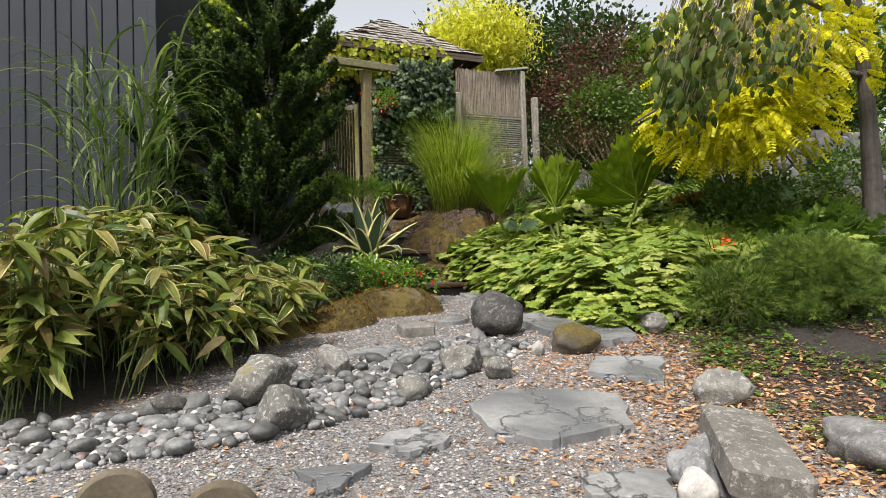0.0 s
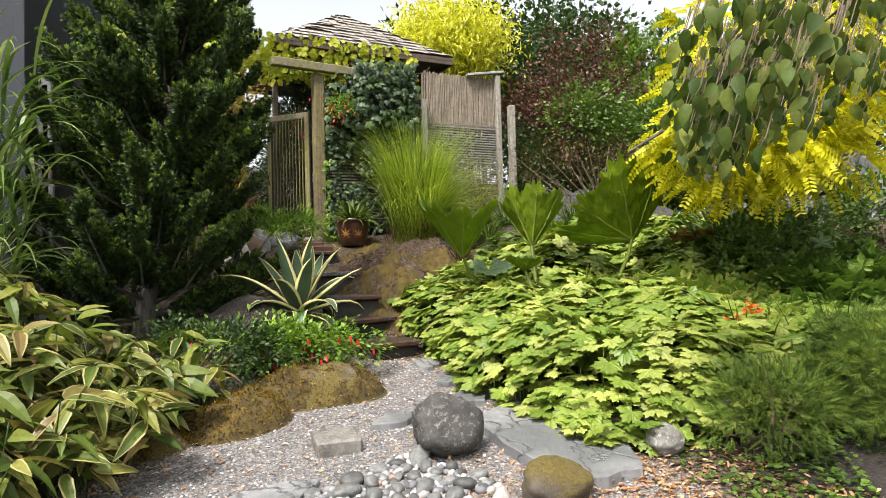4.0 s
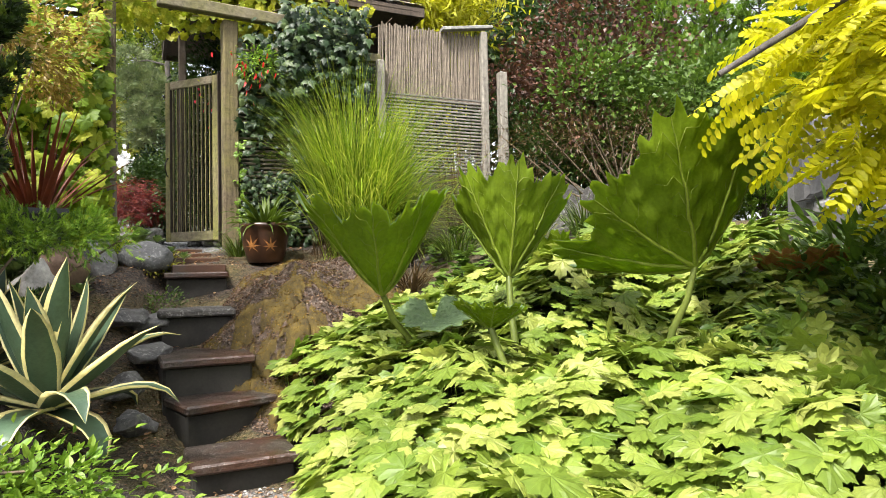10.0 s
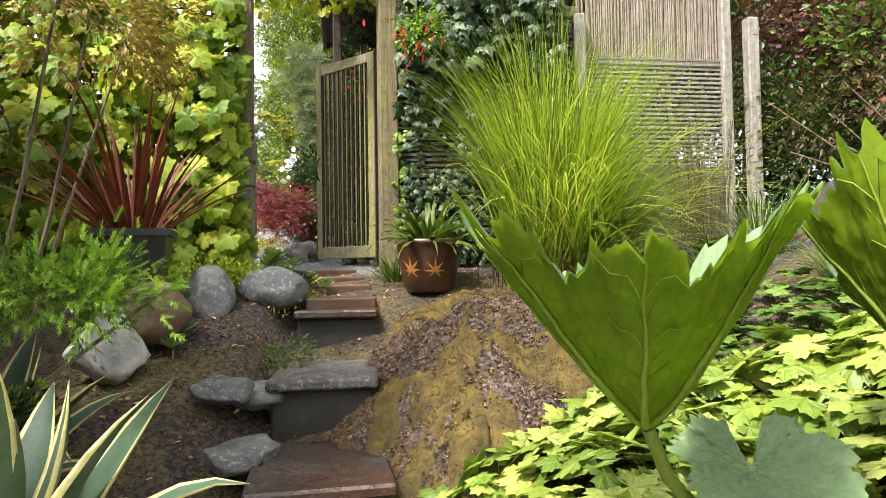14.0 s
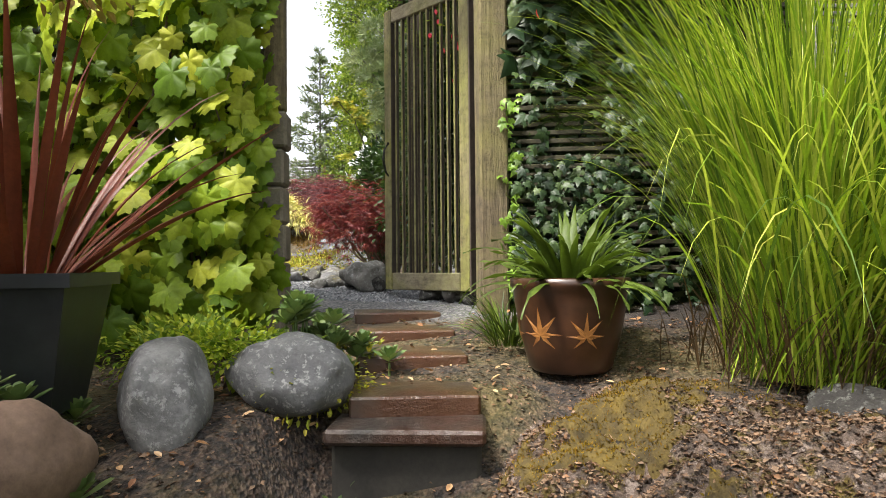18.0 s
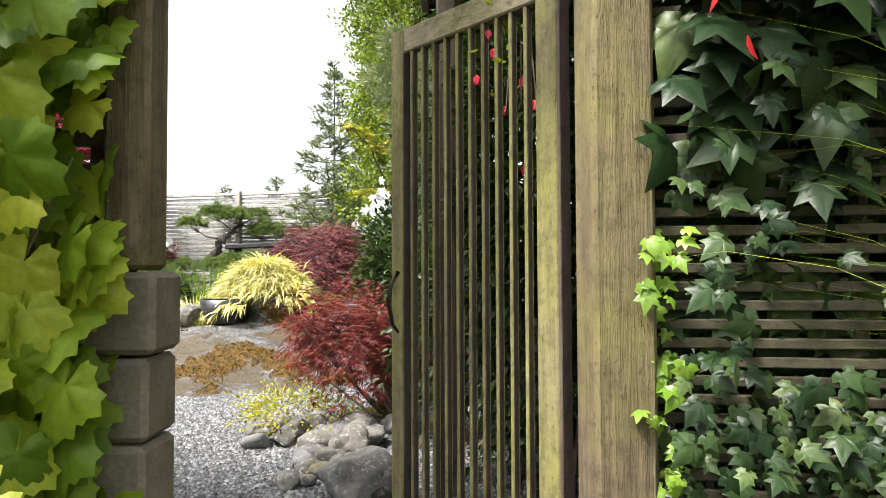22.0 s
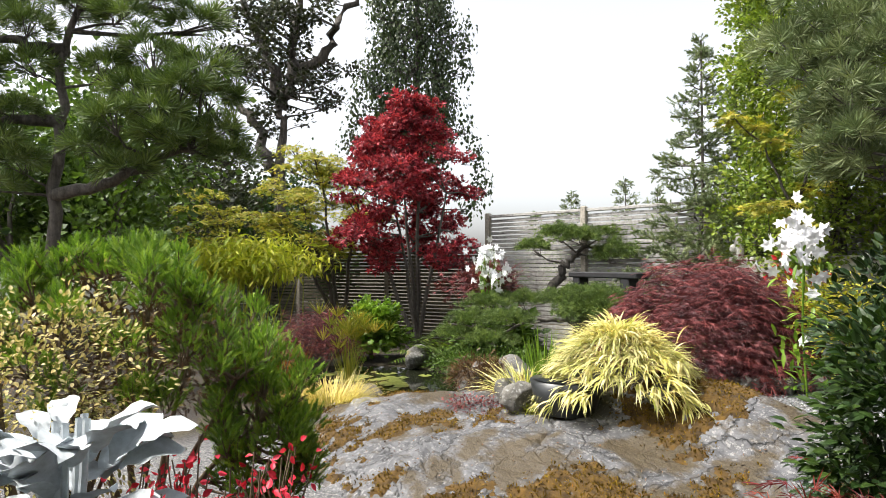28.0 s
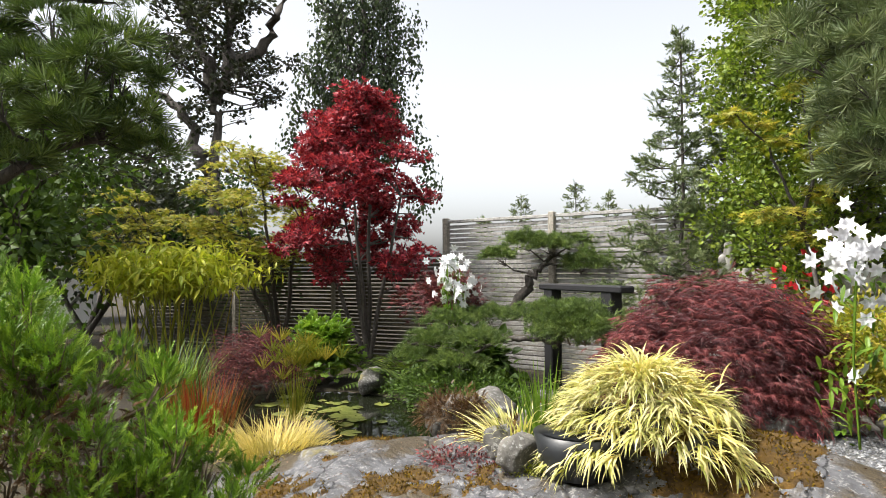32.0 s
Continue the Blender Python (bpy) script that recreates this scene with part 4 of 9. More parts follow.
# ---- slates and stones of the lower path ----
def flag(name, pts2, z0, thick, mat, label):
    """An irregular flat stone from a rough outline with chipped edges."""
    c = np.mean(pts2, 0)
    rim = []
    for a, b in zip(pts2, pts2[1:] + pts2[:1]):
        a, b = arr(*a), arr(*b)
        for t in (0, 0.25, 0.5, 0.75):
            q = a * (1 - t) + b * t
            rim.append(q + rng.normal(0, 0.012, 2))
    rim = np.array(rim)
    n = len(rim)
    zz = np.array([float(ground_z(*q)) for q in rim]) + z0
    top = np.c_[rim, zz + thick]
    inn = np.c_[c + (rim - c) * 0.965, zz + thick + 0.004]
    low = np.c_[c + (rim - c) * 1.01, zz - 0.03]
    cz = arr(*c, float(ground_z(*c)) + z0 + thick + 0.006)
    v = np.concatenate([low, top, inn, cz[None]])
    i = np.arange(n)
    k = (i + 1) % n
    f = np.concatenate([np.stack([i, k, n + k, n + i], -1), np.stack([n + i, n + k, 2 * n + k, 2 * n + i], -1)])
    t = np.stack([2 * n + i, 2 * n + k, np.full(n, 3 * n)], -1)
    return tagged(build(name, [(v, f), (v[:], t)], mat), label, "paving stone", "stepping stones")


SL = "blue-grey slate stepping stone set in gravel"
flag("stepping_stone", [(0.11, 3.36), (0.3, 3.52), (0.66, 3.5), (0.9, 3.42), (0.86, 3.02), (0.46, 2.82), (0.22, 2.93)], 0.01, 0.03, M["slate"], SL)
flag("stepping_stone", [(-0.34, 2.89), (-0.16, 2.76), (0.01, 2.9), (-0.06, 3.07), (-0.24, 3.05)], 0.01, 0.025, M["slate"], SL)
flag("stepping_stone", [(0.84, 3.86), (0.98, 4.22), (1.4, 4.2), (1.22, 3.66)], 0.01, 0.03, M["slate"], SL)
flag("stepping_stone", [(-0.62, 2.62), (-0.31, 2.66), (-0.48, 2.4)], 0.01, 0.025, M["slate"], SL)
flag("stepping_stone", [(0.6, 5.5), (0.86, 5.76), (1.18, 5.5), (1.42, 5.12), (1.36, 4.66), (0.98, 4.55), (0.7, 5.02)], 0.015, 0.04, M["slate"], "large pale slate slab beside a boulder")
flag("stepping_stone", [(0.22, 6.78), (0.2, 6.98), (0.36, 7.02), (0.44, 6.86), (0.34, 6.74)], 0.01, 0.025, M["slate"], SL)
flag("stepping_stone", [(0.36, 6.34), (0.4, 6.54), (0.58, 6.5), (0.56, 6.32)], 0.01, 0.025, M["slate"], SL)
flag("stepping_stone", [(0.46, 5.84), (0.52, 6.08), (0.72, 6.1), (0.7, 5.86)], 0.01, 0.025, M["slate"], SL)
flag("stepping_stone", [(-0.06, 5.44), (0.02, 5.68), (0.2, 5.7), (0.16, 5.5)], 0.01, 0.025, M["slate"], SL)
flag("stepping_stone", [(-0.75, 4.5), (-0.5, 4.72), (-0.25, 4.78), (-0.35, 4.5)], 0.005, 0.02, M["slate"], SL)
flag("stepping_stone", [(0.5, 2.3), (0.52, 2.5), (0.82, 2.52), (0.8, 2.28)], 0.01, 0.03, M["slate"], SL)
br = thing("square_stone", (-0.24, 5.22, 0.5), "square cut grey stone on the gravel", "stone")
boxes("block", [((-0.24, 5.22, 0.545), (0.26, 0.24, 0.1), turn(18, 4))], M["concrete"], br, bevel=0.012)


def boulder(c, size, seed, mat, label, rough=0.17, yaw=0, flat=0.0, facets=0.34, name="boulder", group=""):
    z = float(ground_z(c[0], c[1])) if len(c) == 2 else c[2]
    o = build(name, [rock((c[0], c[1], z + size[2] * 0.3), size, seed, rough, flat, 4 if max(size) > 0.25 else 3, yaw, facets)], mat, smooth=True)
    return tagged(o, label, "rock", group)


BL = "rounded grey boulder among river pebbles"
for c, s, sd, mt, lb in [((-1.05, 3.62), (0.42, 0.34, 0.3), 1, "boulder", BL), ((-0.8, 3.18), (0.34, 0.28, 0.27), 2, "boulder", BL), ((-0.72, 4.12), (0.34, 0.28, 0.24), 3, "boulder", BL), ((0.4, 5.08), (0.46, 0.4, 0.38), 4, "dark_rock", "dark rough boulder at the end of the pebble bed"), ((0.9, 4.5), (0.42, 0.32, 0.27), 5, "moss_rock", "brown boulder with orange moss"), ((0.1, 4.1), (0.3, 0.26, 0.23), 6, "boulder", BL), ((0.3, 3.9), (0.2, 0.18, 0.16), 7, "boulder", BL), ((1.6, 4.95), (0.3, 0.26, 0.24), 8, "boulder", "grey boulder on leaf litter"), ((-1.48, 3.42), (0.2, 0.18, 0.17), 9, "dark_rock", "dark stone by the pebbles"), ((-0.2, 3.62), (0.22, 0.2, 0.17), 10, "boulder", BL), ((2.0, 5.2), (0.36, 0.3, 0.36), 14, "pale_rock", "pale speckled boulder at the bed's edge"), ((0.63, 4.42), (0.12, 0.1, 0.13), 15, "pale_rock", "small white stone among the pebbles"), ((1.42, 3.35), (0.22, 0.3, 0.22), 16, "boulder", "brownish stone beside a concrete slab"), ((0.9, 2.36), (0.17, 0.15, 0.15), 17, "pale_rock", "white stone beside a concrete slab"), ((1.75, 2.55), (0.6, 0.36, 0.24), 18, "edge_rock", "flat grey rock in the soil")]:
    boulder(c, s, sd, M[mt], lb, yaw=sd * 37)
sb = thing("concrete_slab", (1.12, 2.42, 0.2), "rough broken concrete slab tilted at the bed's edge", "slab")
boxes("slab", [((1.12, 2.42, 0.32), (0.26, 0.66, 0.13), turn(-12, 6, 9))], M["aggregate"], sb, bevel=0.02)
build("broken_edge", [rock((0.97, 2.5, 0.24), (0.2, 0.46, 0.24), 611, 0.2, 0, 4, -12, 0.45)], M["grey_rock"], sb, True, "craggy broken side of the slab")
g = np.random.default_rng(619)
for q in range(17):
    u = (q + g.uniform(-0.3, 0.3)) / 16
    k = g.uniform(0.07, 0.16)
    boulder((1.0 + 0.95 * u + g.normal(0, 0.03), 5.42 - 0.1 * u + g.normal(0, 0.06)), (k, k * 0.8, k * 0.7), 640 + q, M["boulder"] if q % 3 else M["dark_rock"], "rounded grey stone edging the lime groundcover", yaw=q * 47, name="edging_stone", group="stones edging the groundcover")
for c, yw in (((-1.13, 2.2), 25), ((-0.74, 2.1), 15)):
    dk = thing("stone_disc", (*c, float(ground_z(*c))), "round weathered stone disc standing on edge", "ornament", "stone discs")
    th = np.linspace(0, 2 * np.pi, 33)[:-1]
    prof = [(0.0, 0.075), (0.085, 0.075), (0.1, 0.065), (0.104, 0.03), (0.122, 0.025), (0.13, 0.01), (0.122, -0.045), (0.0, -0.05)]
    v = np.array([[r * np.cos(a), h, r * np.sin(a) + 0.1] for r, h in prof for a in th]) @ turn(yw).T + arr(*c, float(ground_z(*c)))
    i, jj = np.meshgrid(np.arange(len(prof) - 1), np.arange(32), indexing="ij")
    f = np.stack([i * 32 + jj, i * 32 + (jj + 1) % 32, (i + 1) * 32 + (jj + 1) % 32, (i + 1) * 32 + jj], -1).reshape(-1, 4)
    build("disc", [(v, f)], M["disc"], dk, smooth=False)

# river pebbles
bed = thing("pebble_bed", (-0.5, 3.8, 0.3), "dry stream bed of rounded grey river pebbles", "pebbles")
line = arr((-2.6, 2.75), (-1.9, 3.05), (-1.25, 3.2), (-0.65, 3.62), (-0.15, 4.25), (0.42, 4.85)).reshape(-1, 2)
half = [0.3, 0.3, 0.36, 0.38, 0.38, 0.26]
shapes = [build("pebble", [rock((0, 0, 0), (1, 1, 1), 40 + s, 0.08, 0, 2, s * 50, 0.25)], M["pebble"], bed, smooth=True) for s in range(8)]
for s in shapes:
    s.data.transform(Matrix.Translation(Vector(BASE[bed])))
first = list(shapes)
place = []
tries = 0
while len(place) < 298 and tries < 20000:
    tries += 1
    u = rng.random() * (len(line) - 1)
    q = int(u)
    c = line[q] + (line[q + 1] - line[q]) * (u - q)
    dr = unit(line[q + 1] - line[q])
    w = half[q] * (1 - (u - q)) + half[min(q + 1, 5)] * (u - q)
    c = c + arr(-dr[1], dr[0]) * rng.uniform(-w, w)
    r = rng.choice([0.035, 0.045, 0.055, 0.07, 0.085], p=[0.2, 0.3, 0.25, 0.15, 0.1])
    if all(math.hypot(c[0] - o[0], c[1] - o[1]) > 0.8 * (r + o[2]) for o in place):
        place.append((c[0], c[1], r))
for q, (x, y, r) in enumerate(place):
    src = first[q % 8]
    o = src if q < 8 else src.copy()
    if q >= 8:
        scene.collection.objects.link(o)
    z = float(ground_z(x, y)) + r * 0.35
    mtx = Matrix.LocRotScale(Vector((x, y, z)) - Vector(BASE[bed]), Euler((rng.normal(0, 0.25), rng.normal(0, 0.25), rng.random() * 6.3)), Vector((2.3 * r, 1.75 * r, 1.35 * r)))
    o.matrix_basis = mtx

gp = np.random.default_rng(621)
u = gp.random(2600) * (len(line) - 1.001)
q = u.astype(int)
c = line[q] + (line[q + 1] - line[q]) * (u - q)[:, None]
dr = unit(line[q + 1] - line[q])
c = c + np.stack([-dr[:, 1], dr[:, 0]], -1) * (gp.uniform(-1, 1, len(u)) * 0.34)[:, None]
sv, sf2 = sphere(1)
r = gp.uniform(0.014, 0.034, len(u))
az = gp.random(len(u)) * 6.28
build("small_pebble_mass", [stamp((sv * arr(0.8, 1.1, 0.7), sf2), on_ground(c[:, 0], c[:, 1], r * 0.35), np.stack([np.cos(az), np.sin(az), gp.normal(0, 0.2, len(u))], -1), arr(0, 0, 1), r)], M["gravel"], bed, True, "small grey pebbles between the larger ones")

# ---- planting kinds ----
OV = strip_leaf([0, 0.3, 0.65, 1], [0.03, 0.27, 0.23, 0.0], 0.25, 0.2)
LANCE = strip_leaf([0, 0.25, 0.6, 1], [0.03, 0.12, 0.11, 0.0], 0.2, 0.25)
DIA = diamond()
DIAW = diamond(0.42, 0.12)
LOBE = palm_leaf(5, 0.42, 1, 300)
LOBE3 = palm_leaf(5, 0.3, 1, 290, 0.04, 0.15)
STAR = palm_leaf(7, 0.72, 0, 290, 0.03, 0.15)
HOP = cut_leaf((0.62, 0.84, 1.0, 0.84, 0.62), 66, 0.35, 0.08, 0.66, 0.88)
UP = arr(0, 0, 1)


def up_normals(out, g, tilt=0.5):
    return unit(UP + out * tilt + g.normal(0, 0.3, out.shape))


def shrub(name, label, category, at, c, r, n_clump, per, size, tmpl, leaf, mat, seed, stems=6, low=-0.5, fill=0.5, flat=False, droop=0.0, group="", lump=0.25):
    """A shrub: stems from the base to the clumps, and a crown of leaves."""
    g = np.random.default_rng(seed)
    th = thing(name, at, label, category, group)
    pos, out, cc, d = clumps(c, r, n_clump, per, size, seed, fill, low, lump)
    keep = pos[:, 2] > ground_z(pos[:, 0], pos[:, 1]) + 0.01
    pos, out = pos[keep], out[keep]
    dirs = out.copy()
    dirs[:, 2] -= droop
    nrm = up_normals(out, g) if not flat else unit(UP + g.normal(0, 0.25, out.shape))
    build("foliage", [stamp(tmpl, pos, dirs, nrm, g.uniform(0.7, 1.25, len(pos)) * leaf)], mat, th)
    for s in range(stems):
        e = cc[g.integers(len(cc))]
        b = np.array(at) + arr(g.normal(0, 0.06), g.normal(0, 0.06), 0)
        mid = (b * 0.55 + e * 0.45) + g.normal(0, 0.05, 3)
        build("stem", [tube([b, mid, e], [0.014, 0.01, 0.005], 5)], M["twig"], th)
    return th


def grass(name, label, at, n, ht, spread, width, mat, seed, lean=(0.05, 0.45), arch=(0.4, 1.6), radius=0.15, seg=6, category="ornamental grass", az=None, bend=1.4):
    g = np.random.default_rng(seed)
    th = thing(name, at, label, category)
    a = g.random(n) * 2 * np.pi if az is None else g.normal(az[0], az[1], n)
    rr = radius * np.sqrt(g.random(n))
    b = np.stack([at[0] + rr * np.cos(a), at[1] + rr * np.sin(a), np.full(n, at[2])], -1)
    build("blade_mass", [blades(b, a + g.normal(0, 0.4, n), g.uniform(0.55, 1.0, n) * ht, g.uniform(*lean, n) * spread, g.uniform(0.7, 1.2, n) * width, g.uniform(*arch, n), seg, seed=seed, bend=bend)], mat, th)
    return th


def strap(base, az, length, lean, width, arch, g, seg=8, keel=0.25, wave=0.0, bend=1.6):
    """One keeled strap leaf: it rises, arches over and tapers to a point."""
    t = np.linspace(0, 1, seg + 1)
    ang = lean + arch * t**bend
    hor = np.concatenate([[0], np.cumsum(np.sin(ang[:-1]))]) * length / seg
    ver = np.concatenate([[0], np.cumsum(np.cos(ang[:-1]))]) * length / seg
    out = arr(np.cos(az), np.sin(az), 0)
    tw = g.normal(0, 0.3)
    side = unit(np.cross(out, UP) + UP * tw)
    mid = base + out * hor[:, None] + UP * ver[:, None]
    w = width / 2 * np.minimum(1, (1 - t) / 0.5 + 0.02) * np.minimum(1, 0.6 + 2 * t)
    back = -np.cross(side, unit(np.gradient(mid, axis=0)))
    rip = wave * width * np.sin(t * 19 + g.random() * 6)
    rows = [mid - side * w[:, None] + back * rip[:, None], mid - back * (keel * w)[:, None], mid + side * w[:, None] - back * rip[:, None]]
    v = np.stack(rows, 1).reshape(-1, 3)
    f = [(3 * i + k, 3 * i + k + 1, 3 * i + k + 4, 3 * i + k + 3) for i in range(seg) for k in (0, 1)]
    return v, np.array(f)


def rosettes(name, label, centres, size, mat, seed, group=""):
    """Fleshy leaves in whorls on short stems: one plant."""
    g = np.random.default_rng(seed)
    c0 = centres[0]
    th = thing(name, (c0[0], c0[1], gz(c0[0], c0[1])), label, "succulent", group)
    spoon = strip_leaf([0, 0.3, 0.65, 0.9, 1], [0.05, 0.14, 0.24, 0.17, 0.0], 0.25, -0.15)
    mid = np.mean(np.array(centres), 0)
    leaves, stems = [], []
    for c in centres:
        c = np.array(c, float)
        low = gz(c[0], c[1]) + 0.04
        c[2] = low + max(0.0, c[2] - low) * math.exp(-((math.hypot(c[0] - mid[0], c[1] - mid[1]) / 0.2) ** 2))
        k = 22
        a = np.arange(k) * 2.4
        up = np.linspace(0.15, 1.5, k)
        d = np.stack([np.cos(a), np.sin(a), up], -1)
        s = size * np.linspace(1.0, 0.5, k) * g.uniform(0.85, 1.15, k)
        leaves.append(stamp(spoon, np.tile(c, (k, 1)) + UP * (0.02 * up)[:, None], d, unit(UP - d * 0.3), s))
        stems.append(tube([(c[0], c[1], gz(c[0], c[1]) - 0.01), c], [0.006, 0.005], 5))
    build("foliage", leaves, mat, th, True)
    build("stem_mass", stems, mat, th, True)
    return th


def gz(x, y):
    return float(ground_z(x, y))


def hill(name, label, c, rx, ry, ht, yaw, mat, moss, seed, n=150, rough=0.04, power=2.2, cover=0.15, thick=0.012, skew=0.0, steps=0.0, tufts=0, tuft=0.02, chips=0):
    """A low rise of bedrock with moss cushions lying on it, both as relief."""
    u = np.linspace(-1.08, 1.08, n)
    U, W = np.meshgrid(u, u, indexing="ij")
    P2 = np.stack([U * rx, W * ry], -1).reshape(-1, 2) @ turn(yaw)[:2, :2].T + arr(*c)
    flat3 = np.c_[P2, np.zeros(len(P2))]
    r = np.hypot(U, W).ravel() * (1 + 0.13 * fbm(flat3, 1.1, 3, seed + 5))
    edge = np.clip((1.02 - r) * 4, 0, 1)
    h = ht * np.maximum(0, 1 - r**power) * (1 + skew * W.ravel())
    h = h + edge * rough * (fbm(flat3, 1.7, 3, seed) + 0.5 * fbm(flat3 * arr(1, 2.6, 1), 3.0, 5, seed + 9, 0.55))
    if steps:
        ridge = np.abs(fbm(flat3 * arr(0.8, 1.5, 1), 1.5, 4, seed + 3))
        h = h - edge * steps * np.exp(-((ridge / 0.035) ** 2))
    base = np.where(r > 1.02, -0.12, h)
    v = np.c_[P2, ground_z(P2[:, 0], P2[:, 1]) + base]
    i, k = np.meshgrid(np.arange(n - 1), np.arange(n - 1), indexing="ij")
    b = (i * n + k).ravel()
    q = np.stack([b, b + n, b + n + 1, b + 1], -1)
    th = thing(name, (*c, float(ground_z(*c))), label, "rock")
    build("bedrock", [(v, q)], mat, th, True)
    m = fbm(flat3, 2.3, 6, seed + 21, 0.7) - cover
    m = np.where((r < 0.97) & (r > 0.1), m, -1)
    lift = thick * np.minimum(1, np.maximum(m, -0.05) / 0.12) + 0.006 * fbm(flat3, 40.0, 2, seed + 2)
    mv = v.copy()
    mv[:, 2] += lift
    near = (m[q] > -0.04).any(1)
    build("moss_cover", [(mv, q[near])], moss, th, True, "cushions of orange-green moss")
    gg = np.random.default_rng(seed + 50)
    cell = arr(2 * rx, 2 * ry, 0) / n * 1.2
    if tufts:
        pick = gg.choice(np.flatnonzero(m > -0.12), tufts)
        at3 = mv[pick] + gg.normal(0, 0.5, (tufts, 3)) * cell
        build("moss_mass", [stamp(diamond(0.2, 0.05), at3, gg.normal(0, 0.8, (tufts, 3)) + UP * 0.8, gg.normal(size=(tufts, 3)), gg.uniform(0.5, 1.3, tufts) * tuft)], L["moss_tuft"], th)
    if chips:
        pick = gg.choice(np.flatnonzero((r < 1.0) & (m < 0.1)), chips)
        at3 = v[pick] + gg.normal(0, 0.5, (chips, 3)) * cell + UP * 0.005
        build("chip_mass", [stamp(diamond(0.35, 0.08), at3, gg.normal(0, 1, (chips, 3)) * arr(1, 1, 0.35), unit(UP + gg.normal(0, 0.4, (chips, 3))), gg.uniform(0.006, 0.021, chips))], L["chip"], th)
    return th


# ---- lower garden, one side ----
g = np.random.default_rng(5)
th = thing("dwarf_bamboo", (-2.1, 4.3, gz(-2.1, 4.3)), "broad-leaved dwarf bamboo with pale leaf edges", "bamboo")
n = 520
b = np.stack([g.uniform(-3.6, -1.2, n), g.uniform(3.35, 5.9, n)], -1)
lo = path_edges(b[:, 1])[0]
b = b[b[:, 0] < lo + 0.1]
pos, dirs, nr, sc, culm = [], [], [], [], []
for x, y in b:
    h = g.uniform(0.4, 1.0) * np.interp(x, [-2.7, -2.1, -1.4], [1.1, 0.92, 0.55])
    base = arr(x, y, gz(x, y))
    topp = base + arr(g.normal(0.06, 0.12), g.normal(-0.05, 0.12), h)
    culm.append(tube([base, (base + topp) / 2 + g.normal(0, 0.02, 3), topp], [0.004, 0.004, 0.003], 4))
    whorl = g.random() * 6.28
    for k in range(10):
        a = whorl + k * 0.9 + g.normal(0, 0.2)
        pos.append(topp - arr(0, 0, (k // 5) * g.uniform(0.06, 0.5) * h) + arr(np.cos(a), np.sin(a), 0) * 0.02)
        dirs.append((np.cos(a), np.sin(a), g.uniform(-0.75, 0.5)))
        nr.append((g.normal(0, 0.4), g.normal(-0.2, 0.4), 1))
        sc.append(g.uniform(0.11, 0.25))
pos, dirs, nr, sc = (np.array(a) for a in (pos, dirs, nr, sc))
ys, ws = [0, 0.1, 0.3, 0.6, 0.85, 1], [0.01, 0.1, 0.155, 0.13, 0.06, 0.0]
tb = strip_leaf(ys, ws, 0.25, 0.35)
build("foliage", [stamp(tb, pos, dirs, unit(nr), sc)], L["sasa"], th)
ev, ef = [], []
for y2, w2 in zip(ys, ws):
    z2 = -0.35 * y2 * y2 + 0.25 * w2 + 0.012
    ev += [(-w2 * 1.01, y2, z2), (-w2 * 0.72, y2, z2 - 0.06 * w2), (w2 * 0.72, y2, z2 - 0.06 * w2), (w2 * 1.01, y2, z2)]
for q in range(5):
    ef += [(4 * q, 4 * q + 1, 4 * q + 5, 4 * q + 4), (4 * q + 2, 4 * q + 3, 4 * q + 7, 4 * q + 6)]
some = g.random(len(pos)) < 0.4
build("pale_margin_mass", [stamp((np.array(ev), np.array(ef)), pos[some], dirs[some], unit(nr[some]), sc[some])], L["sasa_edge"], th)
build("culm_mass", culm, L["miscanthus"], th)

tgs = thing("tall_grass", (-3.05, 6.15, gz(-3.05, 6.15)), "tall dark arching grass with silver-striped blades before dark cladding", "ornamental grass")
g = np.random.default_rng(8)
cul, lb2, la = [], [], []
for q in range(34):
    a = g.random() * 6.28
    b0 = arr(-3.05 + 0.14 * np.cos(a), 6.15 + 0.1 * np.sin(a), gz(-3.05, 6.15))
    e = b0 + arr(np.cos(a) * g.uniform(0.05, 0.5), np.sin(a) * g.uniform(0.05, 0.25), g.uniform(1.5, 2.35))
    cul.append(tube([b0, b0 * 0.5 + e * 0.5 + arr(0, 0, 0.08), e], [0.006, 0.005, 0.003], 4))
    for t in (0.35, 0.5, 0.65, 0.78, 0.88, 0.95, 1.0):
        lb2.append(b0 + (e - b0) * t)
        la.append(a + g.normal(0, 1.0))
lb2, la = np.array(lb2), np.array(la)
n = len(la)
build("culm_mass", cul, L["miscanthus"], tgs)
build("blade_mass", [blades(lb2, la, g.uniform(0.7, 1.25, n), g.uniform(0.15, 0.6, n), g.uniform(0.022, 0.036, n), g.uniform(1.7, 2.6, n), 10, seed=9, bend=1.2)], L["miscanthus"], tgs)
grass("low_grass", "dark arching grass tuft by the wall", (-2.1, 5.85, gz(-2.1, 5.85)), 60, 0.9, 1.0, 0.022, L["miscanthus"], 9, (0.1, 0.5), (0.8, 2.2), 0.15, 7)
grass("yucca_tuft", "small spiky grey-green grass tuft", (-1.75, 5.95, gz(-1.75, 5.95)), 70, 0.42, 1.0, 0.014, L["miscanthus"], 10, (0.05, 0.7), (0.1, 0.4), 0.05, 4)


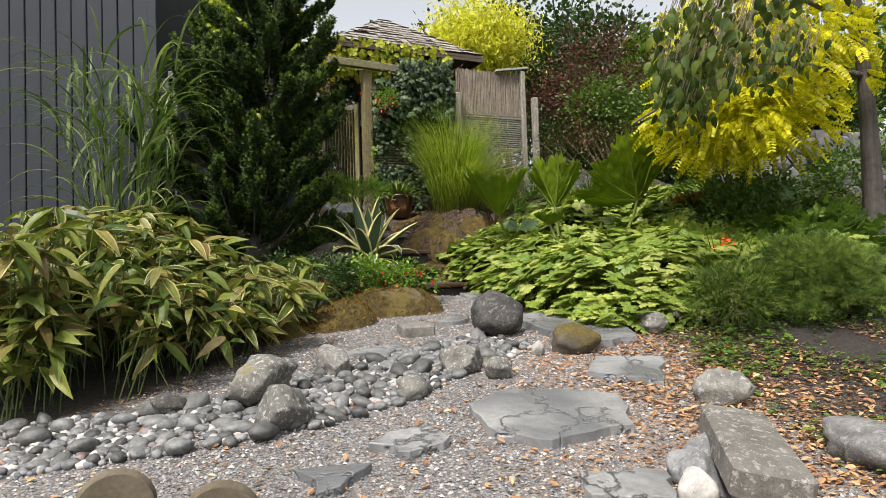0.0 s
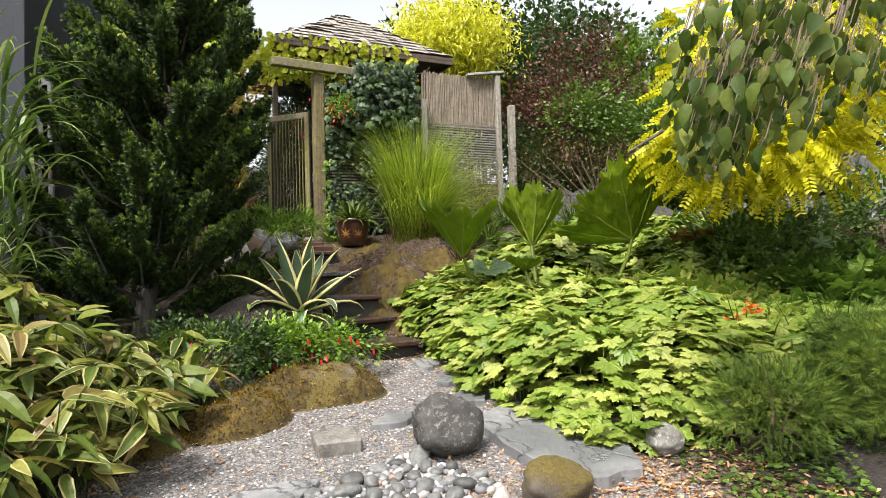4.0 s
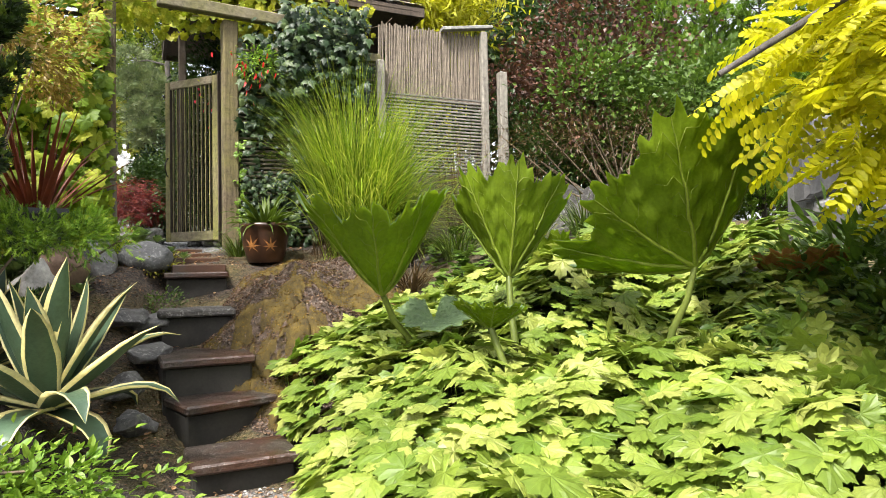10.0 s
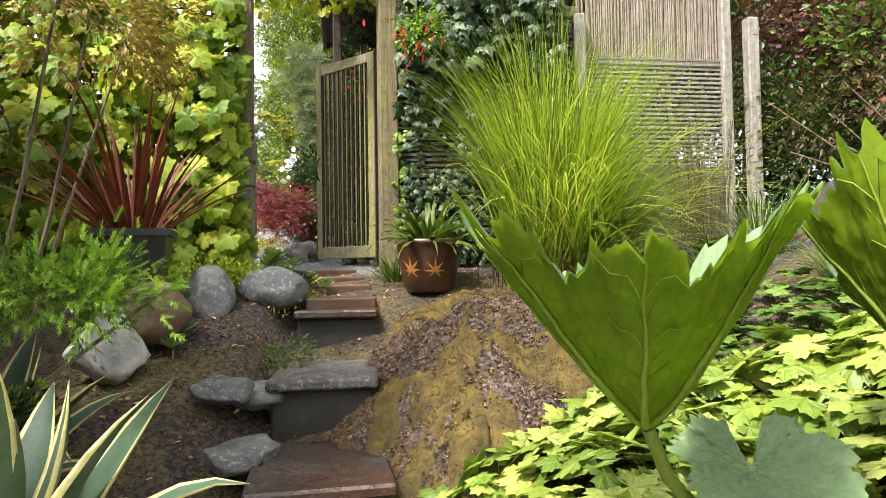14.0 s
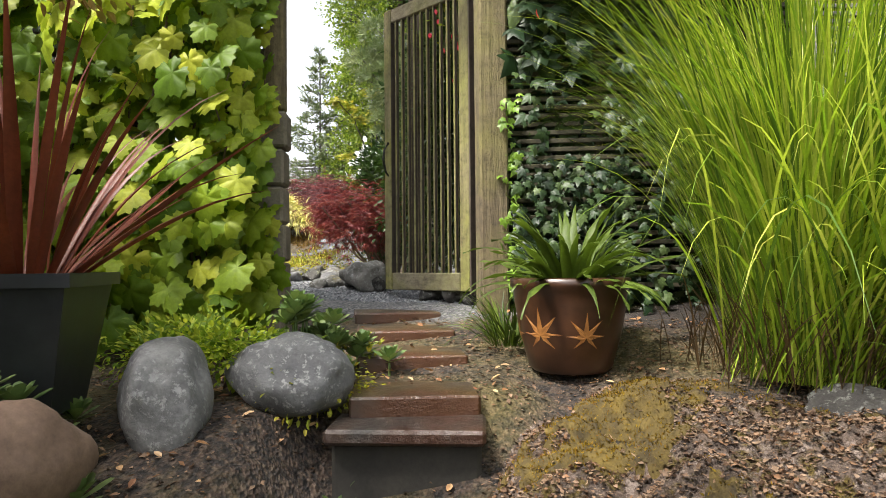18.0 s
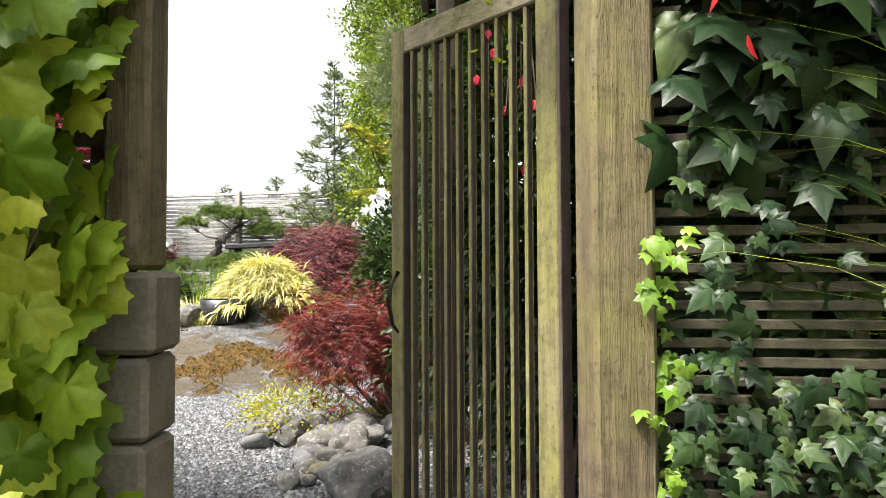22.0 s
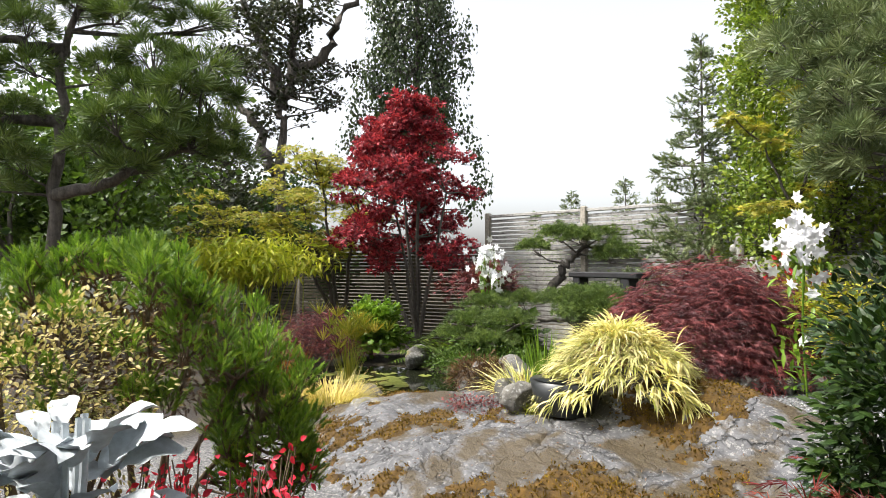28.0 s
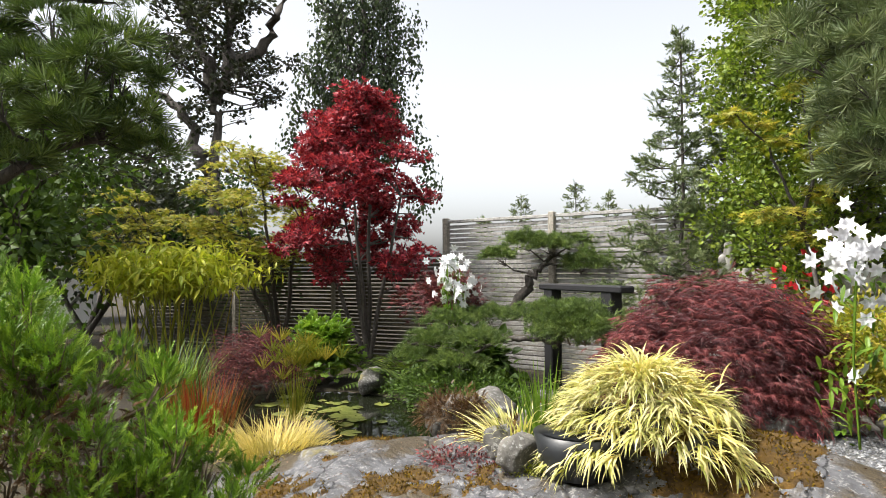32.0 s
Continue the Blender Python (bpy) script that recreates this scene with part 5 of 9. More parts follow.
def conifer(name, label, at, ht, rad, n_br, per, tuft, mat, seed, tmpl, trunk_r=0.08, up=0.35, base_clear=0.1, power=0.8, sub=7, curl=0.35):
    """An upright conifer: trunk, limbs, side sprays on each limb and sprigs along them."""
    g = np.random.default_rng(seed)
    th = thing(name, at, label, "conifer")
    at = np.array(at)
    lean = g.normal(0, 0.03, 2)
    build("trunk", [tube([at, at + arr(*lean * ht, ht * 0.5), at + arr(*lean * ht, ht)], [trunk_r, trunk_r * 0.6, 0.01], 8)], M["bark"], th)
    pos, dirs, limbs = [], [], []
    for q in range(n_br):
        t = base_clear + (1 - base_clear) * ((q + g.random()) / n_br)
        a = q * 2.399 + g.normal(0, 0.3)
        r = rad * (1 - t) ** power * g.uniform(0.6, 1.2) + 0.06
        s = at + arr(*lean * ht * t, ht * t)
        e = s + arr(np.cos(a) * r, np.sin(a) * r, r * up + g.normal(0, 0.05))
        m2 = (s + e) / 2 + arr(0, 0, -0.08 * r)
        limbs.append(tube([s, m2, e], [0.018 * (1 - t) + 0.006, 0.01, 0.004], 4))
        fwd = unit(e - s)
        side = unit(np.cross(fwd, UP))
        total = max(4, int(per * r / rad))
        k = max(3, total // sub)
        for w in range(sub):
            tt = 0.25 + 0.75 * (w + g.random()) / sub
            p0 = (1 - tt) ** 2 * s + 2 * tt * (1 - tt) * m2 + tt * tt * e
            sd = unit(fwd * 0.8 + side * g.uniform(0.3, 1.0) * (1 if w % 2 else -1) + UP * g.uniform(0.0, 2 * curl)) if tt < 0.9 else unit(fwd + UP * curl)
            ln = (0.16 + 0.34 * (1.1 - tt)) * r * g.uniform(0.7, 1.2)
            x = g.random(k) ** 0.7
            pos.append(p0 + sd * (ln * x)[:, None] + UP * (curl * ln * x * x)[:, None] + g.normal(0, 0.3 * tuft, (k, 3)))
            dirs.append(unit(sd * 0.8 + g.normal(0, 0.5, (k, 3)) + UP * curl))
    pos, dirs = np.concatenate(pos), np.concatenate(dirs)
    build("limb_frame", limbs, M["bark"], th)
    build("foliage", [stamp(tmpl, pos, dirs, unit(g.normal(size=pos.shape)), g.uniform(0.7, 1.3, len(pos)) * tuft)], mat, th)
    return th


FEATHER = sprig(5, 3, 0.06, 0.4, 0.8, 3)
TUFT = burst(20, 1.3, 0.03, 4)
BRUSH = sprig(5, 4, 0.04, 0.34, 0.7, 5)
NUB = burst(7, 0.9, 0.14, 6)


def finger_conifer(at, ht, rad, n_br, seed):
    """A dark conifer whose limbs break into dense upturned fingers of short foliage."""
    g = np.random.default_rng(seed)
    th = thing("dark_conifer", at, "tall dark green conifer with shaggy upswept branches", "conifer")
    at = np.array(at)
    top = at + arr(0.5, 0.1, ht)
    build("trunk", [tube([at, at * 0.5 + top * 0.5 + arr(0.05, 0, 0), top], [0.09, 0.055, 0.01], 8)], M["bark"], th)
    pos, dirs, tpos, tdirs, limbs = [], [], [], [], []
    for q in range(n_br):
        t = 0.02 + 0.96 * (q + g.random()) / n_br
        a = q * 2.399 + g.normal(0, 0.35)
        r = rad * (1 - t) ** 0.95 * g.uniform(0.65, 1.4) + 0.13
        s = at * (1 - t) + top * t
        e = s + arr(np.cos(a) * r, np.sin(a) * r, r * g.uniform(0.35, 0.95))
        m2 = (s + e) / 2 - UP * 0.22 * r
        limbs.append(tube([s, m2, e], [0.018 * (1 - t) + 0.006, 0.01, 0.004], 4))
        side = unit(np.cross(e - s, UP))
        for w in range(max(10, int(30 * r / rad))):
            tt = g.uniform(0.2, 1.0)
            p0 = (1 - tt) ** 2 * s + 2 * tt * (1 - tt) * m2 + tt * tt * e
            run = unit((1 - tt) * (m2 - s) + tt * (e - m2))
            d = unit(run * 0.9 + side * g.normal(0, 0.55) + UP * g.uniform(0.0, 0.8))
            ln = g.uniform(0.1, 0.24) * (1.15 - 0.35 * tt)
            k = 38
            x = g.random(k)
            thick = 0.03 * np.sqrt(np.sin(np.pi * np.clip(0.15 + 0.8 * x, 0, 1)))
            off = unit(g.normal(size=(k, 3)))
            off = unit(off - (off @ d)[:, None] * d)
            p1 = p0 + d * (ln * x)[:, None] + UP * (0.4 * ln * x * x)[:, None] + off * thick[:, None]
            d1 = unit(d * 1.1 + off * 0.8 + UP * 0.3 + g.normal(0, 0.2, (k, 3)))
            new_g = (x > 0.55) & (off[:, 2] > -0.3) & (g.random(k) < 0.75)
            pos.append(p1[~new_g]), dirs.append(d1[~new_g]), tpos.append(p1[new_g]), tdirs.append(d1[new_g])
    pos, dirs, tpos, tdirs = (np.concatenate(q) for q in (pos, dirs, tpos, tdirs))
    build("limb_frame", limbs, M["bark"], th)
    build("foliage", [stamp(NUB, pos, dirs, g.normal(size=pos.shape), g.uniform(0.7, 1.3, len(pos)) * 0.044)], L["conifer"], th)
    build("young_growth", [stamp(NUB, tpos, tdirs, g.normal(size=tpos.shape), g.uniform(0.7, 1.3, len(tpos)) * 0.042)], L["conifer_tip"], th, label="brighter green shoot tips")


finger_conifer((-2.1, 6.95, gz(-2.1, 6.95)), 4.7, 0.92, 150, 21)
shrub("dark_shrub", "low dark leathery shrub below the conifer", "shrub", (-1.35, 6.35, gz(-1.35, 6.35)), (-1.4, 6.3, gz(-1.4, 6.3) + 0.12), (0.75, 0.4, 0.28), 60, 40, 0.06, OV, 0.04, L["deep"], 22)
shrub("tan_shrub", "thin shrub with tan flower heads before the vine", "shrub", (-2.25, 8.4, gz(-2.25, 8.4)), (-1.95, 8.6, 3.35), (0.45, 0.95, 0.6), 60, 70, 0.06, OV, 0.04, L["tan_shrub"], 23, 5, fill=0.3)
# fuchsia hedge with hanging red flowers
fu = shrub("fuchsia", "low fuchsia with fresh green leaves and hanging red flowers", "shrub", (-0.96, 6.64, gz(-0.96, 6.64)), (-0.96, 6.64, 0.93), (0.85, 0.26, 0.2), 100, 40, 0.06, OV, 0.045, L["fresh"], 24, 8)
gg = np.random.default_rng(25)
q = np.stack([gg.uniform(-1.8, -0.1, 70), gg.uniform(6.34, 6.54, 70), np.zeros(70)], -1)
q[:, 2] = 0.93 + gg.uniform(-0.2, 0.12, 70)
build("flower_mass", [stamp(LANCE, q, np.tile(-UP, (70, 1)) + gg.normal(0, 0.2, (70, 3)), gg.normal(size=(70, 3)), 0.05, np.full(70, 1.5))], L["red_flower"], fu)
mr = [((-0.52, 6.12), (0.85, 0.42, 0.4), 31, 15), ((-0.95, 5.6), (0.62, 0.42, 0.3), 32, 25), ((-1.35, 5.32), (0.42, 0.32, 0.22), 33, 40)]
for c, s, sd, yw in mr:
    hill("mossy_rock", "low rock covered in orange-green moss", c, s[0] * 0.62, s[1] * 0.62, s[2] * 0.62, yw, M["moss_rock"], M["moss"], sd, 60, 0.05, 2.6, -0.25, 0.012, tufts=3000, tuft=0.022, chips=600)


def agave(at, n, size, seed):
    g = np.random.default_rng(seed)
    th = thing("agave", at, "variegated agave with cream-edged blue-green leaves", "succulent", "agaves")
    for q in range(n):
        a = q * 2.399
        t = (q + 0.5) / n
        el = radians(84 - 84 * t + g.normal(0, 6))
        ln = size * (0.75 + 0.35 * np.sin(np.pi * min(1, t * 1.1))) * g.uniform(0.9, 1.1)
        seg = 8
        s = np.linspace(0, 1, seg + 1)
        ang = el + (0.3 - 0.8 * t + g.normal(0, 0.3)) * s**2 - 2.2 * t**2 * np.maximum(s - 0.4, 0) ** 2 * 3
        hor = np.r_[0, np.cumsum(np.cos(ang[:-1]) * ln / seg)]
        ver = np.r_[0, np.cumsum(np.sin(ang[:-1]) * ln / seg)]
        w = size * 0.115 * np.interp(s, [0, 0.15, 0.45, 0.8, 1], [0.7, 0.75, 1, 0.6, 0.02])
        d = arr(np.cos(a), np.sin(a), 0)
        sd = arr(-np.sin(a), np.cos(a), 0)
        v, f, fe = [], [], []
        for k in range(seg + 1):
            c = np.array(at) + d * hor[k] + UP * ver[k]
            nn = -np.sin(ang[k]) * d + np.cos(ang[k]) * UP
            for u, lift in ((-1, 0.3), (-0.76, 0.2), (0, 0), (0.76, 0.2), (1, 0.3)):
                v.append(c + sd * w[k] * u + nn * lift * w[k])
            for u, drop in ((-0.76, -0.04), (0, 0.2), (0.76, -0.04)):
                v.append(c + sd * w[k] * u - nn * drop * w[k])
        for k in range(seg):
            b = 8 * k
            for u in range(4):
                (fe if u in (0, 3) else f).append((b + u, b + u + 1, b + u + 9, b + u + 8))
            fe += [(b + 5, b, b + 8, b + 13), (b + 4, b + 7, b + 15, b + 12)]
            f += [(b + 6, b + 5, b + 13, b + 14), (b + 7, b + 6, b + 14, b + 15)]
        build("leaf", [(np.array(v), np.array(f), 0), (np.array(v), np.array(fe), 1)], [L["agave"], L["agave_edge"]], th, True)
    return th


agave((-0.83, 7.22, gz(-0.83, 7.22) + 0.1), 27, 0.68, 41)
agave((-1.5, 7.75, gz(-1.5, 7.75) + 0.05), 20, 0.6, 42)

# ---- bed of lime-green lobed leaves ----
g = np.random.default_rng(51)
th = thing("lime_groundcover", (1.5, 6.2, gz(1.5, 6.2)), "mounded groundcover with bright lime lobed leaves", "groundcover")
n = 5200
b = np.stack([g.uniform(-0.1, 3.5, n), g.uniform(4.95, 8.8, n)], -1)


def lime_top(x, y):
    """Height of the leaf canopy over the soil: hummocks that fall away at the path."""
    edge = np.interp(y, [4.95, 5.4, 6.2, 7.0, 7.5, 7.95, 8.35, 8.75], [1.15, 0.95, 0.56, 0.36, 0.32, 0.08, -0.05, 0.25])
    far = np.clip((x - edge) / 0.42, 0, 1)
    flat3 = np.stack([x, y, 0 * x], -1)
    return (0.05 + 0.43 * np.sqrt(far) * (1 + 0.3 * fbm(flat3, 1.7, 2, 4)) * np.clip((y - 4.85) / 0.45, 0.2, 1) * np.interp(y - 0.5 * x, [7.3, 8.2], [1, 0.45])) * (x > edge) - 1.0 * (x <= edge)


h0 = lime_top(b[:, 0], b[:, 1])
b, h0 = b[h0 > 0], h0[h0 > 0]
n = len(b)
grad = np.stack([lime_top(b[:, 0] + 0.05, b[:, 1]) - h0, lime_top(b[:, 0], b[:, 1] + 0.05) - h0], -1) / 0.05
grad = np.clip(grad, -1.3, 1.3)
low = g.random(n) < 0.38
h = h0 * np.where(low, g.uniform(0.25, 0.85, n), 1.0) + g.normal(0, 0.022, n)
pos = on_ground(b[:, 0], b[:, 1], h)
down = -grad / np.maximum(np.linalg.norm(grad, axis=1, keepdims=True), 0.25)
a = g.random(n) * 6.28
flat = np.stack([np.cos(a), np.sin(a)], -1) * 0.6 + down * 0.8 + arr(-0.1, -0.25)
dirs = np.c_[flat, g.normal(-0.22, 0.2, n)]
nr = unit(np.c_[-grad * 0.55 + g.normal(0, 0.26, (n, 2)) + arr(-0.05, -0.12), np.ones(n)])
build("foliage", [stamp(cut_leaf(), pos, dirs, nr, g.uniform(0.07, 0.14, n))], L["geranium"], th)
build("stalk_mass", [blades(on_ground(b[:900, 0], b[:900, 1]), a[:900], h[:900] * 1.05, 0.1, 0.006, 0.3, 2)], L["fresh"], th)


def gunnera_leaf(th, base, joint, face, size, seed, mat, top, lobes=7, cup=0.75, open_=0.7):
    """A giant funnel leaf on a prickly stalk: puckered blade, jagged rim, raised ribs, pale upper side."""
    g = np.random.default_rng(seed)
    face, joint = unit(arr(*face)), arr(*joint)
    x = unit(np.cross(face, arr(0, 1, 0)))
    y = np.cross(face, x)
    nth, nr = 176, 16
    t = np.linspace(0, 1, nth)
    a = np.radians(-68 + 316 * t)
    ph = t * lobes
    lob = np.abs(np.cos(np.pi * (ph - 0.5))) ** 0.6
    jag = np.abs((ph * 5) % 1 - 0.5) * 2
    wob = 1 + 0.1 * np.interp(ph, np.arange(lobes + 1), g.normal(size=lobes + 1))
    rim = (0.62 + 0.38 * np.sin(np.pi * t)) * (0.8 + 0.2 * lob) * (0.92 + 0.09 * jag) * wob * (1 + 0.025 * g.normal(size=nth))
    dist = np.abs((ph % 1) - 0.5) * 2
    rows = []
    for r in np.linspace(0, 1, nr + 1):
        pucker = 0.02 * np.sin(30 * r - 8 * dist) * (1 - np.exp(-4 * dist)) * min(1, 3 * r)
        ruff = 0.03 * r**5 * np.sin(ph * 13 + seed) + 0.04 * r * (dist - 0.5)
        reach = r * rim
        hgt = cup * 1.05 * reach**1.08 + pucker + ruff
        rad = reach**0.94 * open_
        rows.append(joint + size * ((x * (np.cos(a) * rad)[:, None] + y * (np.sin(a) * rad)[:, None]) + face * hgt[:, None]))
    v = np.array(rows)
    v += size * 0.012 * np.stack([fbm(v.reshape(-1, 3), 9.0, 3, seed + k) for k in range(3)], -1).reshape(v.shape)
    i, k = np.meshgrid(np.arange(nr), np.arange(nth - 1), indexing="ij")
    f = np.stack([i * nth + k, i * nth + k + 1, (i + 1) * nth + k + 1, (i + 1) * nth + k], -1).reshape(-1, 4)
    du, dv = np.gradient(v, axis=0), np.gradient(v, axis=1)
    nrm = unit(np.cross(du, dv))
    if (nrm.mean((0, 1)) @ face) < 0:
        nrm = -nrm
    leaf = build("leaf", [(v.reshape(-1, 3), f)], mat, th, True)
    build("upper_side", [((v + nrm * 0.004).reshape(-1, 3), f)], top, leaf, True, "paler blue-green upper side")
    ribs = []
    for q in range(lobes):
        k = int(round((q + 0.5) / lobes * (nth - 1)))
        line3 = v[:, k] - nrm[:, k] * 0.006
        ribs.append(tube(line3, np.linspace(0.009, 0.0015, nr + 1) * size / 0.5, 6))
        for r in (3, 5, 7, 9, 11, 13):
            for sd in (-1, 1):
                k2 = np.clip(k + sd * np.array([0, 3, 6, 9]), 0, nth - 1)
                ribs.append(tube(v[np.minimum(r + np.array([0, 1, 2, 3]), nr), k2] - nrm[r, k] * 0.0022, [0.002, 0.0016, 0.0012, 0.0008], 4))
    build("vein_network", ribs, L["gun_vein"], leaf, True)
    build("leaf_stalk", [tube(curve_pts(arr(*base), joint, 0.0, 6, 0.01), np.linspace(0.026, 0.016, 6), 8)], L["gun_stalk"], th, True)


gu = thing("gunnera", (1.35, 7.75, gz(1.35, 7.75)), "giant gunnera with huge ribbed green leaves", "plant")
gunnera_leaf(gu, (0.98, 8.0, gz(0.98, 8.0)), (0.68, 7.68, 1.65), (-0.06, -0.16, 0.97), 0.6, 61, L["gunnera"], L["gunnera_top"], cup=0.98, open_=0.72)
gunnera_leaf(gu, (1.35, 7.5, gz(1.35, 7.5)), (1.36, 7.72, 1.74), (0.05, 0.3, 0.94), 0.58, 62, L["gunnera"], L["gunnera_top"], cup=0.95)
gunnera_leaf(gu, (2.05, 7.6, gz(2.05, 7.6)), (2.27, 7.46, 1.77), (-0.3, 0.45, 0.8), 0.74, 63, L["gunnera"], L["gunnera_top"], cup=0.6, open_=0.9)
gunnera_leaf(gu, (1.2, 8.0, gz(1.2, 8.0)), (0.95, 7.9, 1.5), (-0.05, -0.5, 0.8), 0.27, 64, L["gunnera"], L["gunnera_top"], cup=0.4, open_=0.95)
gunnera_leaf(gu, (1.5, 7.2, gz(1.5, 7.2)), (1.22, 7.3, 1.5), (0.05, 0.1, 0.97), 0.24, 65, L["gunnera"], L["gunnera_top"], cup=0.5, open_=0.85)
gunnera_leaf(gu, (1.9, 8.2, gz(1.9, 8.2)), (1.75, 8.6, 1.7), (0.1, 0.2, 0.95), 0.42, 66, L["gunnera"], L["gunnera_top"])
gunnera_leaf(gu, (2.9, 8.0, gz(2.9, 8.0)), (3.05, 7.95, 1.66), (0.1, 0.1, 0.95), 0.42, 67, L["dry"], L["dry"], cup=0.4)
gunnera_leaf(gu, (2.4, 7.5, gz(2.4, 7.5)), (3.2, 7.4, 1.55), (0.3, -0.3, 0.8), 0.36, 68, L["gunnera"], L["gunnera_top"], cup=0.35, open_=0.9)

# ---- far side of the lower garden ----
shrub("dark_hellebore", "dark green lobed foliage behind the lime groundcover", "perennial", (3.7, 6.6, gz(3.7, 6.6)), (3.75, 6.7, gz(3.7, 6.6) + 0.25), (0.6, 0.8, 0.4), 90, 26, 0.1, LOBE, 0.13, L["green"], 71)
shrub("leafy_shrub", "mid-green pinnate shrub below the stone wall", "shrub", (3.3, 7.1, gz(3.3, 7.1)), (3.4, 7.1, gz(3.3, 7.1) + 0.55), (0.9, 0.6, 0.55), 80, 40, 0.09, OV, 0.06, L["green"], 72)
gr = grass("crocosmia", "green blades with orange-red flower sprays", (2.55, 5.85, gz(2.55, 5.85)), 140, 0.75, 1.0, 0.016, L["green"], 73, (0.1, 0.6), (0.3, 1.2), 0.2)
gg = np.random.default_rng(74)
q = np.concatenate([arr(2.42, 5.8, 1.06) + gg.normal(0, 0.045, (40, 3)), arr(2.62, 5.95, 1.16) + gg.normal(0, 0.045, (40, 3))])
build("flower_mass", [stamp(OV, q, gg.normal(size=q.shape) + UP * 0.4, gg.normal(size=q.shape), 0.045)], L["orange_flower"], gr)
grass("fine_grass", "fine arching green grass", (3.0, 5.6, gz(3.0, 5.6)), 300, 1.0, 1.1, 0.01, L["green"], 75, (0.05, 0.5), (0.8, 2.0), 0.25, 7)
shrub("dwarf_pine", "low dark dwarf pine at the bed's edge", "conifer", (2.12, 4.86, gz(2.12, 4.86)), (2.14, 4.86, gz(2.12, 4.86) + 0.18), (0.32, 0.32, 0.27), 75, 30, 0.05, BRUSH, 0.055, L["conifer_tip"], 76)
shrub("dwarf_pine", "dark dwarf pine with tan candles", "conifer", (2.9, 5.05, gz(2.9, 5.05)), (2.9, 5.05, gz(2.9, 5.05) + 0.25), (0.42, 0.4, 0.36), 110, 30, 0.05, TUFT, 0.06, L["conifer_tip"], 77)
gg = np.random.default_rng(78)
n = 1500
q = np.stack([gg.uniform(1.55, 3.6, n), gg.uniform(2.3, 5.2, n)], -1)
q = q[np.sin(q[:, 0] * 4) * np.sin(q[:, 1] * 3.3) + gg.normal(0, 0.3, n) > -0.1]
cl = thing("creeping_groundcover", (2.3, 3.3, gz(2.3, 3.3)), "patchy low green creeping plants on dark soil", "groundcover")
q3 = np.repeat(on_ground(q[:, 0], q[:, 1], 0.03), 6, 0) + gg.normal(0, 0.025, (len(q) * 6, 3))
a = gg.random(len(q3)) * 6.28
build("foliage", [stamp(OV, q3, np.stack([np.cos(a), np.sin(a), gg.normal(0.2, 0.2, len(a))], -1), unit(UP + gg.normal(0, 0.3, q3.shape)), gg.uniform(0.02, 0.045, len(a)), np.full(len(a), 1.5))], L["green"], cl)

shrub("dark_fern_bank", "dark ferny foliage below the stone wall", "fern", (3.5, 7.8, gz(3.5, 7.8)), (3.6, 7.9, gz(3.5, 7.8) + 0.4), (0.8, 0.5, 0.45), 110, 30, 0.1, LANCE, 0.14, L["green"], 79)
shrub("leafy_groundcover", "pale lime lobed groundcover beside the lime leaves", "groundcover", (2.9, 6.9, gz(2.9, 6.9)), (2.8, 6.95, gz(2.9, 6.9) + 0.2), (0.8, 0.6, 0.22), 90, 22, 0.09, LOBE, 0.14, L["geranium"], 80)

shrub("leafy_shrub", "dense green shrub before the stone wall", "shrub", (5.6, 8.5, gz(5.6, 8.5)), (5.7, 8.5, 1.75), (1.1, 0.45, 0.85), 160, 34, 0.1, OV, 0.065, L["green"], 83)

# ---- stone wall ----
sw = thing("stone_wall", (4.9, 8.4, gz(4.9, 8.4)), "fieldstone retaining wall with dark joints", "wall")
wa, wb = arr(4.0, 9.25), arr(7.6, 10.1)
wd = unit(wb - wa)
wl = np.linalg.norm(wb - wa)
wyaw = math.degrees(math.atan2(wd[1], wd[0]))
boxes("wall_core", [((*((wa + wb) / 2 + arr(-wd[1], wd[0]) * 0.17), 1.85), (wl, 0.34, 1.9), turn(wyaw))], M["mortar"], sw)
gw = np.random.default_rng(81)
cells = []
for row in range(8):
    for col in range(15):
        cells.append((col * 0.33 + 0.16 * (row % 2) + gw.normal(0, 0.055), 1.0 + row * 0.235 + gw.normal(0, 0.045)))
cells = np.array(cells)
